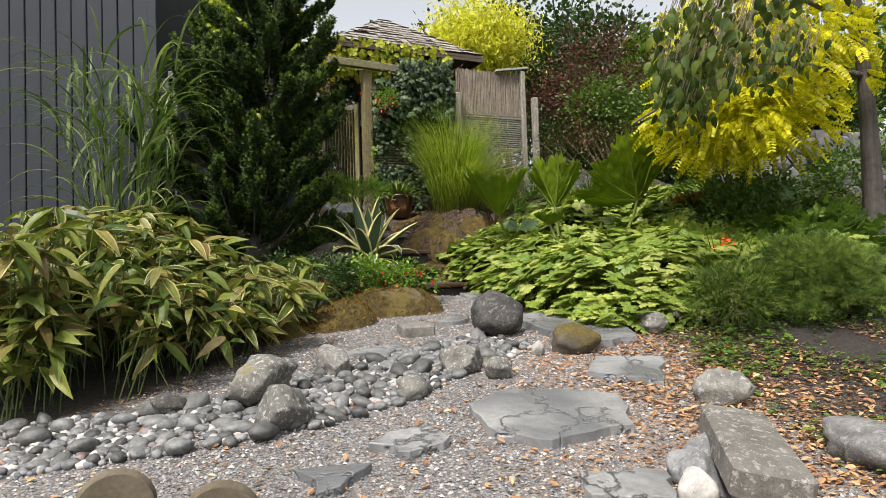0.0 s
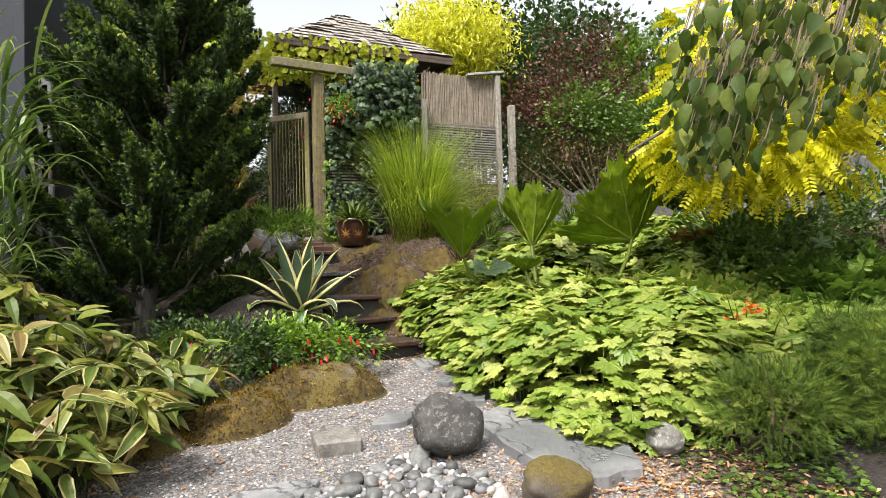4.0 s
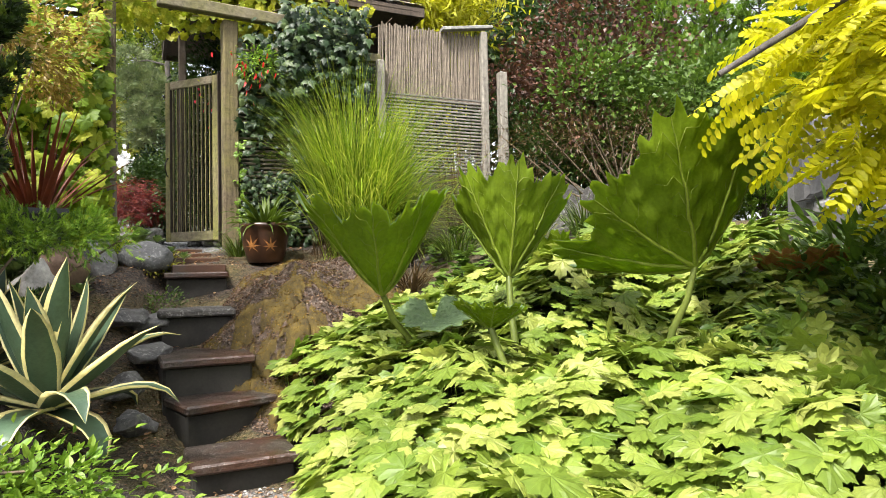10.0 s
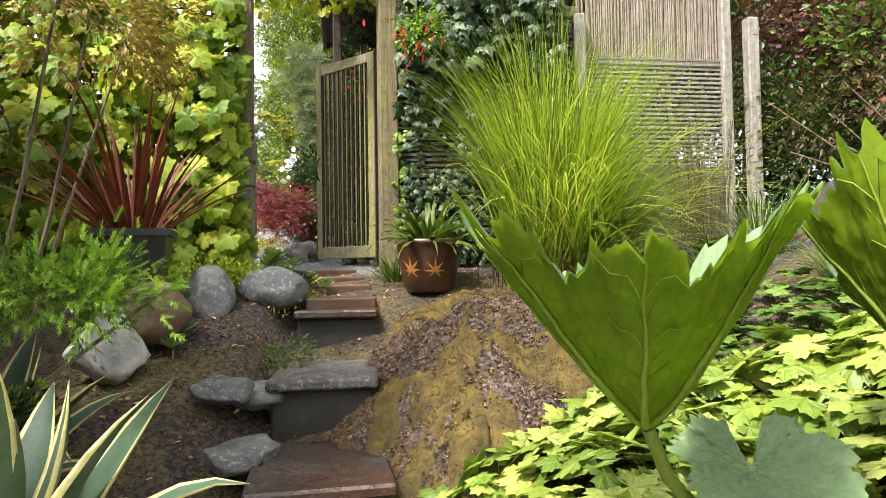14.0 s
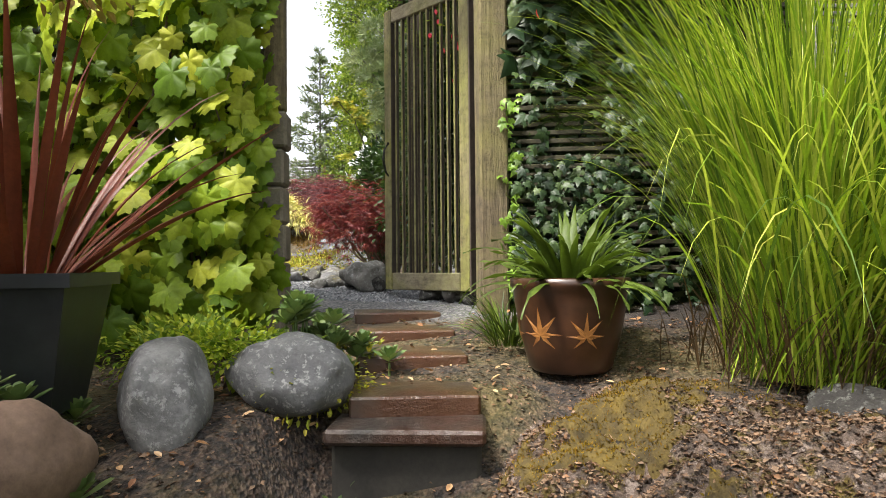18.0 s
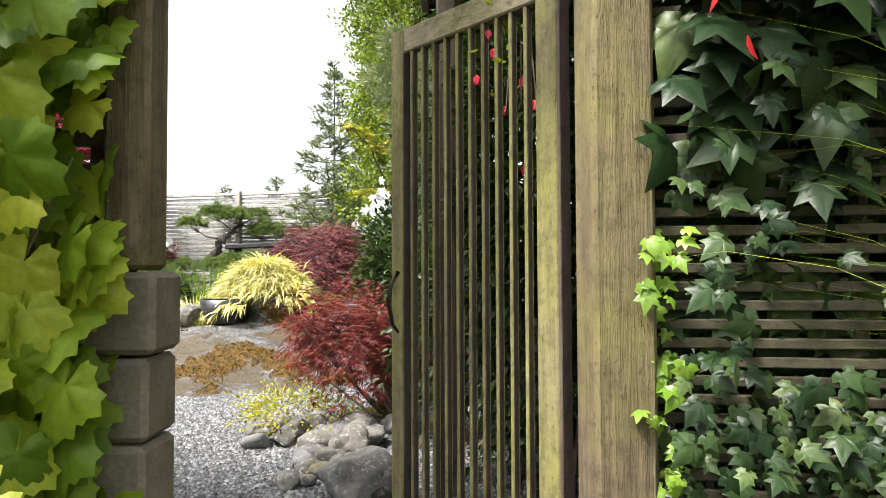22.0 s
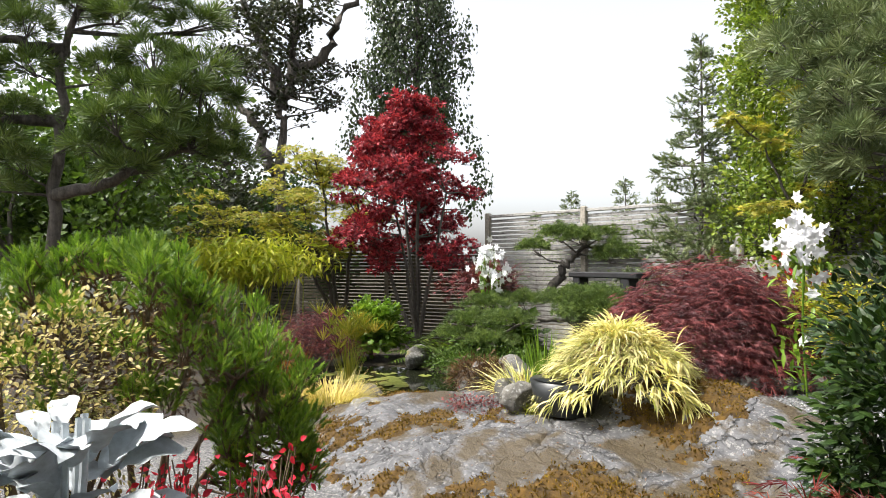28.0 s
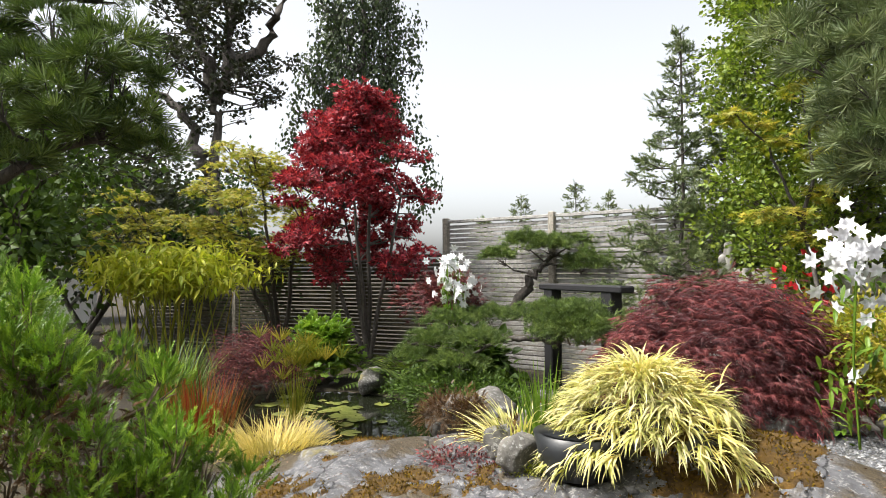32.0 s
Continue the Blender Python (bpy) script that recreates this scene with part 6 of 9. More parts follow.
for q, c in enumerate(cells):
    poly = [(-0.3, -0.25), (0.3, -0.25), (0.3, 0.25), (-0.3, 0.25)]
    for o in cells:
        d = o - c
        if 0 < d @ d < 0.6:
            half_d = (d @ d) / 2
            new_p = []
            for a, b in zip(poly, poly[1:] + poly[:1]):
                sa, sb2 = half_d - arr(*a) @ d, half_d - arr(*b) @ d
                if sa >= 0:
                    new_p.append(a)
                if sa * sb2 < 0:
                    t = sa / (sa - sb2)
                    new_p.append(tuple(arr(*a) * (1 - t) + arr(*b) * t))
            poly = new_p
    if len(poly) < 3 or not 0 < c[0] < wl:
        continue
    pg = np.array(poly)
    mid3 = pg.mean(0)
    rings = []
    for sh2, dp in ((0.93, -0.02), (0.9, 0.05 + gw.uniform(0, 0.03)), (0.72, 0.075 + gw.uniform(0, 0.04))):
        rings.append(np.c_[c + mid3 + (pg - mid3) * sh2, np.full(len(pg), dp) + gw.normal(0, 0.006, len(pg))])
    rings.append(np.array([[*(c + mid3), rings[-1][0, 2] + 0.012]]))
    w3 = np.concatenate(rings)
    n = len(pg)
    out3 = np.c_[wa[0] + wd[0] * w3[:, 0] + wd[1] * w3[:, 2], wa[1] + wd[1] * w3[:, 0] - wd[0] * w3[:, 2], w3[:, 1]]
    i = np.arange(n)
    k = (i + 1) % n
    f4 = np.concatenate([np.stack([r * n + i, r * n + k, (r + 1) * n + k, (r + 1) * n + i], -1) for r in range(2)])
    f3 = np.stack([2 * n + i, 2 * n + k, np.full(n, 3 * n)], -1)
    build("stone", [(out3, f4), (out3, f3)], M["wall_stone"], sw)
bp = thing("wall_pot", (5.6, 9.35, 2.3), "dark round pot hung on the stone wall", "pot")
v, f = sphere(3)
v = v * arr(0.22, 0.2, 0.2)
v[:, 2] = np.minimum(v[:, 2], 0.09)
build("bowl", [(v + arr(5.6, 9.4, 2.5), f)], M["black_pot"], bp, True)

# ---- overhanging branches ----
def branch_tree(name, label, category, base, limbs, mat_bark="bark"):
    th = thing(name, base, label, category)
    for pts3, r0 in limbs:
        pts3 = np.array(pts3, float)
        build("branch", [tube(pts3, np.linspace(r0, r0 * 0.3, len(pts3)), 7)], M[mat_bark], th, True)
    return th


ro = branch_tree("golden_locust", "locust tree with golden-yellow pinnate leaves", "tree", (4.45, 6.6, gz(4.45, 6.6)), [([(4.45, 6.6, 0.9), (4.42, 6.6, 2.6), (4.3, 6.6, 4.6)], 0.12), ([(4.4, 6.6, 2.9), (3.3, 6.2, 2.95), (2.5, 6.2, 2.75), (1.9, 6.3, 2.4)], 0.035), ([(4.4, 6.6, 3.4), (3.2, 5.7, 3.4), (2.4, 5.6, 3.0)], 0.035), ([(4.35, 6.6, 3.3), (3.3, 7.0, 3.2), (2.6, 7.2, 2.7)], 0.03)])
g = np.random.default_rng(91)
fr = []
for q in range(1500):
    c0, r0 = (arr(3.08, 6.6, 2.62), arr(0.76, 0.75, 0.56)) if q < 900 else (arr(3.55, 6.6, 3.4), arr(1.1, 1.0, 0.75))
    o = unit(g.normal(size=3))
    lumpy = 1 + 0.22 * math.sin(o @ arr(5.0, 3.0, 4.0) + q % 2)
    fr.append((c0 + o * (g.random() ** 0.35) * r0 * lumpy, unit(o * arr(0.9, 0.9, 0.4) + g.normal(0, 0.45, 3) + arr(-0.15, -0.2, -0.35)), o, g.uniform(0.15, 0.27)))
pos, dirs, nr, sc = [], [], [], []
for c, d, o, s in fr:
    nrm = unit(UP * 0.6 + o * 0.5 + g.normal(0, 0.45, 3))
    side = unit(np.cross(d, nrm))
    nrm = np.cross(side, d)
    for k in range(8):
        t = (k + 1) / 8.3
        for sg in (-1, 1):
            pos.append(c + d * s * t - UP * (0.2 * s * t * t))
            dirs.append(side * sg + d * 0.4 - nrm * 0.15)
            nr.append(nrm + side * sg * 0.25 + g.normal(0, 0.2, 3))
            sc.append(0.052 * (1 - 0.35 * abs(t - 0.4)))
build("foliage", [stamp(strip_leaf([0, 0.3, 0.75, 1], [0.05, 0.27, 0.27, 0.04], 0.15, 0.15), np.array(pos), np.array(dirs), unit(np.array(nr)), np.array(sc))], L["yellow"], ro)
dw = branch_tree("dogwood", "dogwood branch hung with broad green leaves", "tree", (3.0, 3.3, gz(3.0, 3.3)), [([(3.0, 3.3, 0.2), (2.95, 3.4, 1.8), (2.7, 3.5, 2.9)], 0.06), ([(2.85, 3.45, 2.4), (2.3, 3.6, 2.75), (1.75, 3.75, 2.7), (1.45, 3.8, 2.35)], 0.02), ([(2.2, 3.65, 2.75), (1.9, 4.2, 2.7), (1.6, 4.6, 2.4)], 0.012), ([(2.2, 3.65, 2.75), (2.3, 4.2, 2.75), (2.2, 4.7, 2.6)], 0.012)])
g = np.random.default_rng(92)
c = []
for c0, r0, k in (((1.52, 3.75, 2.25), (0.26, 0.45, 0.34), 270), ((1.76, 4.5, 2.24), (0.26, 0.38, 0.28), 230), ((2.25, 4.5, 2.5), (0.45, 0.5, 0.28), 220), ((2.1, 3.6, 2.7), (0.45, 0.4, 0.25), 160)):
    c.append(arr(*c0) + unit(g.normal(size=(k, 3))) * (g.random(k) ** 0.45)[:, None] * arr(*r0))
c = np.concatenate(c)
c = c[c[:, 0] > 1.3]
n = len(c)
BROAD = strip_leaf([0, 0.12, 0.4, 0.75, 0.93, 1], [0.02, 0.2, 0.31, 0.22, 0.07, 0.0], 0.35, 0.45)
tw = [tube([q + arr(0.05, 0, 0.12), q + arr(0.02, 0, 0.03), q], [0.003, 0.002, 0.0015], 3) for q in c]
build("twig_mass", tw, M["twig"], dw)
build("foliage", [stamp(BROAD, c, np.stack([g.normal(-0.2, 0.35, n), g.normal(-0.2, 0.35, n), g.uniform(-1.2, -0.3, n)], -1), unit(np.stack([g.normal(-0.3, 0.5, n), g.normal(-0.7, 0.4, n), g.normal(0.5, 0.4, n)], -1)), g.uniform(0.05, 0.09, n))], L["dogwood"], dw, True)

# ---- mound and rocks by the steps ----
MC = (-0.04, 9.2)
mm = hill("mossy_mound", "low bedrock mound with orange-green moss and debris", MC, 0.74, 1.4, 0.24, 16, M["mound"], M["moss"], 31, 220, 0.17, 2.6, 0.28, 0.016, 0.0, 0.1, tufts=34000, tuft=0.011, chips=40000)
g = np.random.default_rng(99)
q = np.stack([g.uniform(-0.85, 0.8, 4200), g.uniform(7.9, 10.6, 4200)], -1)
tip = [o for o in mm.children if o.name.startswith("bedrock")][0]
hz = np.array([w.co[2] + gz(*MC) for w in tip.data.vertices])
hx = np.array([(w.co[0] + MC[0], w.co[1] + MC[1]) for w in tip.data.vertices])
zz = np.array([hz[np.argmin((hx[:, 0] - a) ** 2 + (hx[:, 1] - b2) ** 2)] for a, b2 in q])
a = g.random(len(q)) * 6.28
zz = np.maximum(zz, ground_z(q[:, 0], q[:, 1]))
deb = build("twig_debris", [stamp(diamond(0.14, 0.03), np.c_[q, zz + 0.012], np.stack([np.cos(a), np.sin(a), g.normal(0, 0.25, len(a))], -1), unit(UP + g.normal(0, 0.3, (len(a), 3))), g.uniform(0.008, 0.026, len(a)))], L["chip"])
tagged(deb, "fine brown needles and chips on the mound", "debris", kind="stuff")
for c, s, sd, mt, lb in [((-1.73, 8.92, 1.74), (0.46, 0.4, 0.32), 101, "brown_rock", "reddish-brown rounded rock by the steps"), ((-1.74, 8.6, 1.62), (0.36, 0.32, 0.36), 102, "pale_rock", "pale craggy rock by the steps"), ((-1.77, 9.46, 1.8), (0.46, 0.36, 0.36), 103, "grey_rock", "lichen-spotted grey rock by the steps"), ((-1.56, 9.82, 1.83), (0.46, 0.38, 0.32), 104, "grey_rock", "smooth dark grey boulder by the steps"), ((-1.16, 8.68, 1.44), (0.30, 0.25, 0.14), 105, "edge_rock", "flat dark rock edging the steps"), ((-1.08, 8.90, 1.40), (0.28, 0.33, 0.16), 113, "edge_rock", "flat dark rock edging the steps"), ((-0.94, 8.42, 1.24), (0.30, 0.28, 0.16), 106, "edge_rock", "grey rock edging the steps"), ((-0.86, 8.05, 1.08), (0.33, 0.25, 0.16), 107, "edge_rock", "grey rock edging the steps"), ((-0.66, 7.72, 0.93), (0.33, 0.25, 0.18), 108, "edge_rock", "grey rock edging the steps"), ((0.55, 10.35, 1.8), (0.36, 0.26, 0.2), 109, "dark_rock", "dark rock below the grass"), ((0.25, 10.2, 1.78), (0.3, 0.2, 0.18), 110, "dark_rock", "dark rock below the grass"), ((0.9, 10.3, 1.8), (0.34, 0.26, 0.2), 111, "dark_rock", "dark rock below the grass"), ((0.45, 7.6, 0.85), (0.2, 0.16, 0.2), 112, "dark_rock", "dark rock beside the lowest step")]:
    boulder(c, s, sd, M[mt], lb, 0.16 if mt in ("pale_rock", "dark_rock", "edge_rock") else 0.1, sd * 31, 0.0, 0.5 if mt == "edge_rock" else 0.36 if mt in ("pale_rock", "dark_rock") else 0.18)
g = np.random.default_rng(121)
L["rosette"] = leaf_mat("rosette_leaf", [(0.07, 0.14, 0.05), (0.13, 0.22, 0.09), (0.2, 0.29, 0.12)], rough=0.5, through_light=0.15)
rosettes("stonecrop_clump", "grey-green stonecrop rosettes above the rocks", [(-1.68 + g.normal(0, 0.12), 10.15 + g.normal(0, 0.14), gz(-1.68, 10.15) + g.uniform(0.14, 0.38)) for _ in range(34)], 0.085, L["rosette"], 121)
rosettes("stonecrop_clump", "grey-green stonecrop rosettes before the planter", [(-2.02 + g.normal(0, 0.17), 9.02 + g.normal(0, 0.1), gz(-1.95, 9.0) + g.uniform(0.12, 0.34)) for _ in range(22)], 0.1, L["rosette"], 122)
shrub("yellow_creeper", "yellow-green creeping plant along the slabs", "groundcover", (-1.5, 10.05, gz(-1.5, 10.05)), (-1.5, 10.0, gz(-1.5, 10.0) + 0.06), (0.16, 0.4, 0.1), 50, 24, 0.03, OV, 0.024, L["gold_maple"], 125, 2)
shrub("yellow_creeper", "mixed creeping plants above the rocks", "groundcover", (-2.0, 9.85, gz(-2.0, 9.85)), (-2.0, 9.85, gz(-2.0, 9.85) + 0.12), (0.4, 0.25, 0.12), 70, 26, 0.04, OV, 0.03, L["vine"], 126, 2)
shrub("creeper", "small creeping plant beside a step", "groundcover", (-1.14, 9.35, gz(-1.14, 9.35)), (-1.16, 9.3, gz(-1.14, 9.3) + 0.1), (0.13, 0.2, 0.14), 24, 22, 0.03, OV, 0.026, L["green"], 123, 3)
shrub("creeping_juniper", "bright green juniper branch over the agave", "conifer", (-1.75, 7.6, gz(-1.75, 7.6)), (-1.12, 7.55, 1.98), (0.48, 0.2, 0.13), 48, 40, 0.045, FEATHER, 0.05, L["mugo"], 124, 5)

# ---- planter with bronze blades ----
pl = thing("square_planter", (-2.12, 9.22, 1.8), "black square tapered planter", "planter")
yaw = 32
R = turn(yaw)
s0, s1, hh = 0.14, 0.2, 0.38
vv = []
for s, z in ((s0, 0), (s1, hh), (s1 + 0.02, hh), (s1 + 0.02, hh + 0.04), (s1 - 0.02, hh + 0.04), (s1 - 0.03, hh - 0.06)):
    vv += [(-s, -s, z), (s, -s, z), (s, s, z), (-s, s, z)]
ff = [(4 * i + k, 4 * i + (k + 1) % 4, 4 * i + 4 + (k + 1) % 4, 4 * i + 4 + k) for i in range(5) for k in range(4)] + [(20, 21, 22, 23)]
build("box", [(np.array(vv) @ R.T + arr(-2.12, 9.22, 1.88), np.array(ff))], M["black_pot"], pl)
boxes("soil", [((-2.12, 9.22, 2.23), (0.33, 0.33, 0.03), R)], M["riser"], pl, "dark potting soil", bevel=0.004)
ph = thing("phormium", (-2.12, 9.22, 2.22), "bronze-red sword-leaved flax in a black planter", "plant")
g = np.random.default_rng(131)
n = 64
a = g.random(n) * 6.28
bl = arr(-2.12, 9.22, 2.22) + np.stack([np.cos(a), np.sin(a), np.zeros(n)], -1) * 0.07
for q in range(n):
    build("blade", [strap(bl[q], a[q], g.uniform(0.55, 1.05), g.uniform(0.05, 1.05), g.uniform(0.02, 0.042), g.uniform(0.0, 0.8), g, 8, 0.5, 0.0, 2.2)], L["phormium"], ph, True)

# ---- gate, posts and fence ----
def upright(th, name, xy, z0, z1, s, yaw, mat, bevel=0.012, label=""):
    return boxes(name, [((*xy, (z0 + z1) / 2), (s[0], s[1], z1 - z0), turn(yaw))], mat, th, label, bevel)


FD = unit(arr(1.56, 0.71))
FY = math.degrees(math.atan2(FD[1], FD[0]))
FN = arr(-FD[1], FD[0])
PR = arr(-1.27, 11.29)
ar = thing("gate_arbour", (*PR, 1.95), "weathered timber gate posts with a cross beam on top", "arbour")
upright(ar, "post", PR, 1.9, 4.56, (0.16, 0.15), FY + 6, M["post"])
PL = arr(-2.26, 10.72)
upright(ar, "post", PL - arr(0.03, 0.01), 3.14, 4.56, (0.11, 0.11), FY, M["post"])
bd = unit(arr(1.25, 0.7))
boxes("beam", [((*(PR + bd * 0.04 + arr(0.02, -0.1)), 4.64), (1.5, 0.11, 0.13), turn(math.degrees(math.atan2(bd[1], bd[0]))))], M["rail"], ar, bevel=0.012)
for k in range(6):
    boxes("pier_block", [((-2.34 + 0.006 * (k % 2), 10.72, 2.04 + k * 0.2), (0.18 + 0.014 * (k % 3), 0.17, 0.192), turn(FY + (k % 3 - 1) * 1.5))], M["pier"], ar, "weathered block of the gate pier", bevel=0.014)

H0, H1 = arr(-1.439, 11.434), arr(-2.146, 11.731)
gd = unit(H1 - H0)
gy2 = math.degrees(math.atan2(gd[1], gd[0]))
gw2 = np.linalg.norm(H1 - H0)
gt = thing("garden_gate", (*((H0 + H1) / 2), 2.16), "open weathered timber gate with slim upright bars", "gate")
for u in (0.04, gw2 - 0.035):
    upright(gt, "stile", H0 + gd * u, 2.16, 4.02, (0.08 if u < 0.1 else 0.07, 0.045), gy2, M["stile"], 0.006)
# thin dark strip that paints shade onto the stile's inner side
upright(gt, "inner_edge", H1 - gd * 0.073, 2.27, 3.93, (0.006, 0.042), gy2, M["bar"], 0.001, "inner edge of the stile, coloured dark for its shade")
for z, hh in ((2.215, 0.11), (3.975, 0.09)):
    boxes("rail", [((*(H0 + gd * (gw2 / 2 + 0.005)), z), (gw2 - 0.152, 0.04, hh), turn(gy2))], M["rail"], gt, bevel=0.006)
GF = arr(gd[1], -gd[0])
GF = GF if GF[1] < 0 else -GF
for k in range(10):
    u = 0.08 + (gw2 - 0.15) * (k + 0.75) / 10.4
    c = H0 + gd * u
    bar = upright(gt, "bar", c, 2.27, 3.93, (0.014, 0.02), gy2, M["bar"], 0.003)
    # lit faces as lighter strips over bars coloured dark for their shaded sides
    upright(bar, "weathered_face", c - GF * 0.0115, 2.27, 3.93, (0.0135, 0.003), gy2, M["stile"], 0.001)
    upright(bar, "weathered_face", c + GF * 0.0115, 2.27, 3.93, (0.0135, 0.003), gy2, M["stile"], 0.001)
lt = arr(*(H1 - gd * 0.045), 3.02)
fwd = arr(gd[1], -gd[0], 0) * -1
fwd = fwd if fwd[1] < 0 else -fwd
pts3 = [lt + fwd * 0.024 + arr(0, 0, 0.11), lt + fwd * 0.06 + arr(0, 0, 0.06), lt + fwd * 0.07, lt + fwd * 0.05 + arr(0, 0, -0.08), lt + fwd * 0.024 + arr(0, 0, -0.11)]
build("latch", [tube(pts3, [0.009, 0.008, 0.008, 0.007, 0.006], 7)], M["iron"], gt, True)
# strip that colours the stile's hinge side darker brown
upright(gt, "hinge_strip", H0 - gd * 0.006, 2.14, 4.04, (0.012, 0.049), gy2, M["brown_wood"], 0.003)

F1 = arr(0.35, 11.78)
F2 = arr(1.62, 12.3)
F3 = arr(1.86, 12.42)
tr = thing("trellis_fence", (*((PR + F1) / 2), 2.0), "horizontal-slat trellis fence overgrown with ivy", "fence")
fl = np.linalg.norm(F1 - PR)
fd = unit(F1 - PR)
fy = math.degrees(math.atan2(fd[1], fd[0]))
mid = (PR + F1) / 2 + arr(-fd[1], fd[0]) * 0.02
for k in range(44):
    boxes("slat", [((*mid, 2.2 + k * 0.047), (fl - 0.1, 0.018, 0.026), turn(fy))], M["slat_dark"], tr, bevel=0.003)
for u in (0.35, 0.7):
    upright(tr, "batten", PR + fd * fl * u + arr(-fd[1], fd[0]) * 0.05, 1.9, 4.25, (0.05, 0.04), fy, M["slat_dark"])
boxes("top_rail", [((*mid, 4.3), (fl, 0.06, 0.09), turn(fy))], M["rail"], tr)
upright(tr, "post", F1, 1.8, 4.27, (0.1, 0.1), fy, M["grey_post"])
pf = thing("reed_fence", (*((F1 + F2) / 2), 2.0), "fence of grey slats with a reed screen above", "fence")
fl2 = np.linalg.norm(F2 - F1)
fd2 = unit(F2 - F1)
fy2 = math.degrees(math.atan2(fd2[1], fd2[0]))
nn2 = arr(-fd2[1], fd2[0])
mid = (F1 + F2) / 2
for k in range(24):
    boxes("slat", [((*(mid + nn2 * 0.01), 2.95 + k * 0.041), (fl2 - 0.08, 0.016, 0.022), turn(fy2))], M["grey_slat"], pf, bevel=0.003)
ch = []
for k in range(70):
    u = (k + 0.5) / 70 * fl2
    c = F1 + fd2 * u + nn2 * (0.06 + 0.006 * math.sin(k * 2.3))
    ch.append(tube([(*c, 3.85), (*(c + rng.normal(0, 0.004, 2)), 4.3), (*c, 4.72 + 0.05 * rng.random())], [0.011, 0.012, 0.009], 5))
build("reed_screen", ch, M["reed"], pf)
upright(pf, "post", F2, 1.8, 4.78, (0.09, 0.09), fy2, M["grey_post"])
upright(pf, "post", F3, 1.8, 4.3, (0.11, 0.11), fy2, M["grey_post"])
boxes("cap_rail", [((*((F2 + arr(1.2, 12.12)) / 2), 4.8), (0.7, 0.1, 0.04), turn(fy2, 0, -9))], M["grey_wood"], pf)
boxes("base_board", [((*mid, 2.28), (fl2, 0.03, 1.3), turn(fy2))], M["slat_dark"], pf)
boxes("mid_rail", [((*((PR + F1) / 2 + arr(0.55, 0.28)), 4.12), (1.1, 0.05, 0.09), turn(fy))], M["rail"], pf)

# roofed shelter behind the fence
sh = thing("shelter", (-0.85, 13.1, 2.2), "small timber shelter with a weathered shake roof", "shelter")
rc, rh, ze, zp = arr(-1.1, 13.1), 1.5, 5.12, 6.2
for sx in (-1, 1):
    for sy in (-1, 1):
        upright(sh, "post", rc + arr(sx, sy) * 1.0, 2.2, ze, (0.09, 0.09), FY, M["brown_wood"])
RV = []
for side in range(4):
    Rm = turn(side * 90 + FY)
    rows = 11
    for rr in range(rows):
        t0, t1 = rr / rows, (rr + 1.35) / rows
        w0 = rh * (1 - t0)
        nsh = max(2, int(w0 * 2 / 0.14))
        for s in range(nsh):
            x0 = -w0 + 2 * w0 * s / nsh
            x1 = -w0 + 2 * w0 * (s + 0.94) / nsh
            t1c = min(t1, 1.0)
            lim = rh * (1 - t1c)
            jit = rng.normal(0, 0.01)
            a0 = [(x0, -rh * (1 - t0) - 0.01, ze + (zp - ze) * t0 + 0.03 + jit), (x1, -rh * (1 - t0) - 0.01, ze + (zp - ze) * t0 + 0.03 + jit), (np.clip(x1, -lim, lim), -lim, ze + (zp - ze) * t1c), (np.clip(x0, -lim, lim), -lim, ze + (zp - ze) * t1c)]
            RV.append(np.array(a0) @ Rm.T + arr(*rc, 0))
RV = np.array(RV)
build("shake_mass", [(RV.reshape(-1, 3), np.arange(len(RV) * 4).reshape(-1, 4))], M["shingle"], sh)
pyr = np.array([(-rh, -rh, ze - 0.05), (rh, -rh, ze - 0.05), (rh, rh, ze - 0.05), (-rh, rh, ze - 0.05), (0, 0, zp - 0.06)]) @ turn(FY).T + arr(*rc, 0)
build("roof_deck", [(pyr, np.array([(0, 1, 4), (1, 2, 4), (2, 3, 4), (3, 0, 4)])), (pyr, np.array([(0, 3, 2, 1)]))], M["brown_wood"], sh)
for side in range(4):
    Rm = turn(side * 90 + FY)
    c = arr(0, -rh + 0.03, ze - 0.06) @ Rm.T + arr(*rc, 0)
    boxes("fascia", [(c, (rh * 2, 0.05, 0.12), Rm)], M["brown_wood"], sh)

# added black boards stand in for the dark inside of the shelter
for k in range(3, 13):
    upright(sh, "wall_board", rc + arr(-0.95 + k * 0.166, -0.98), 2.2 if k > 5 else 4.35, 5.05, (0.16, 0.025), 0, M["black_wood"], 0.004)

fs = thing("fuchsia_sprig", (-1.62, 11.56, 4.1), "hanging fuchsia sprig with crimson flowers and yellow leaves behind the gate", "flower")
g = np.random.default_rng(611)
for q in range(3):
    b0 = arr(-1.62 + 0.03 * q, 11.56, 4.14)
    build("stem", [tube([b0, b0 + arr(-0.01, 0.0, -0.25), b0 + arr(0.02 * q - 0.02, -0.03, -0.5)], [0.004, 0.003, 0.002], 5)], M["twig"], fs)
q3 = arr(-1.62, 11.56, 3.86) + g.normal(0, 1, (40, 3)) * arr(0.07, 0.03, 0.12)
lv, lf = strip_leaf([0, 0.3, 0.65, 1], [0.03, 0.27, 0.23, 0.0], 0.25, 0.2)
build("leaf_mass", [stamp((lv, lf), q3, g.normal(size=q3.shape) - arr(0, 0, 0.6), g.normal(size=q3.shape), 0.032)], L["gold_vine"], fs)
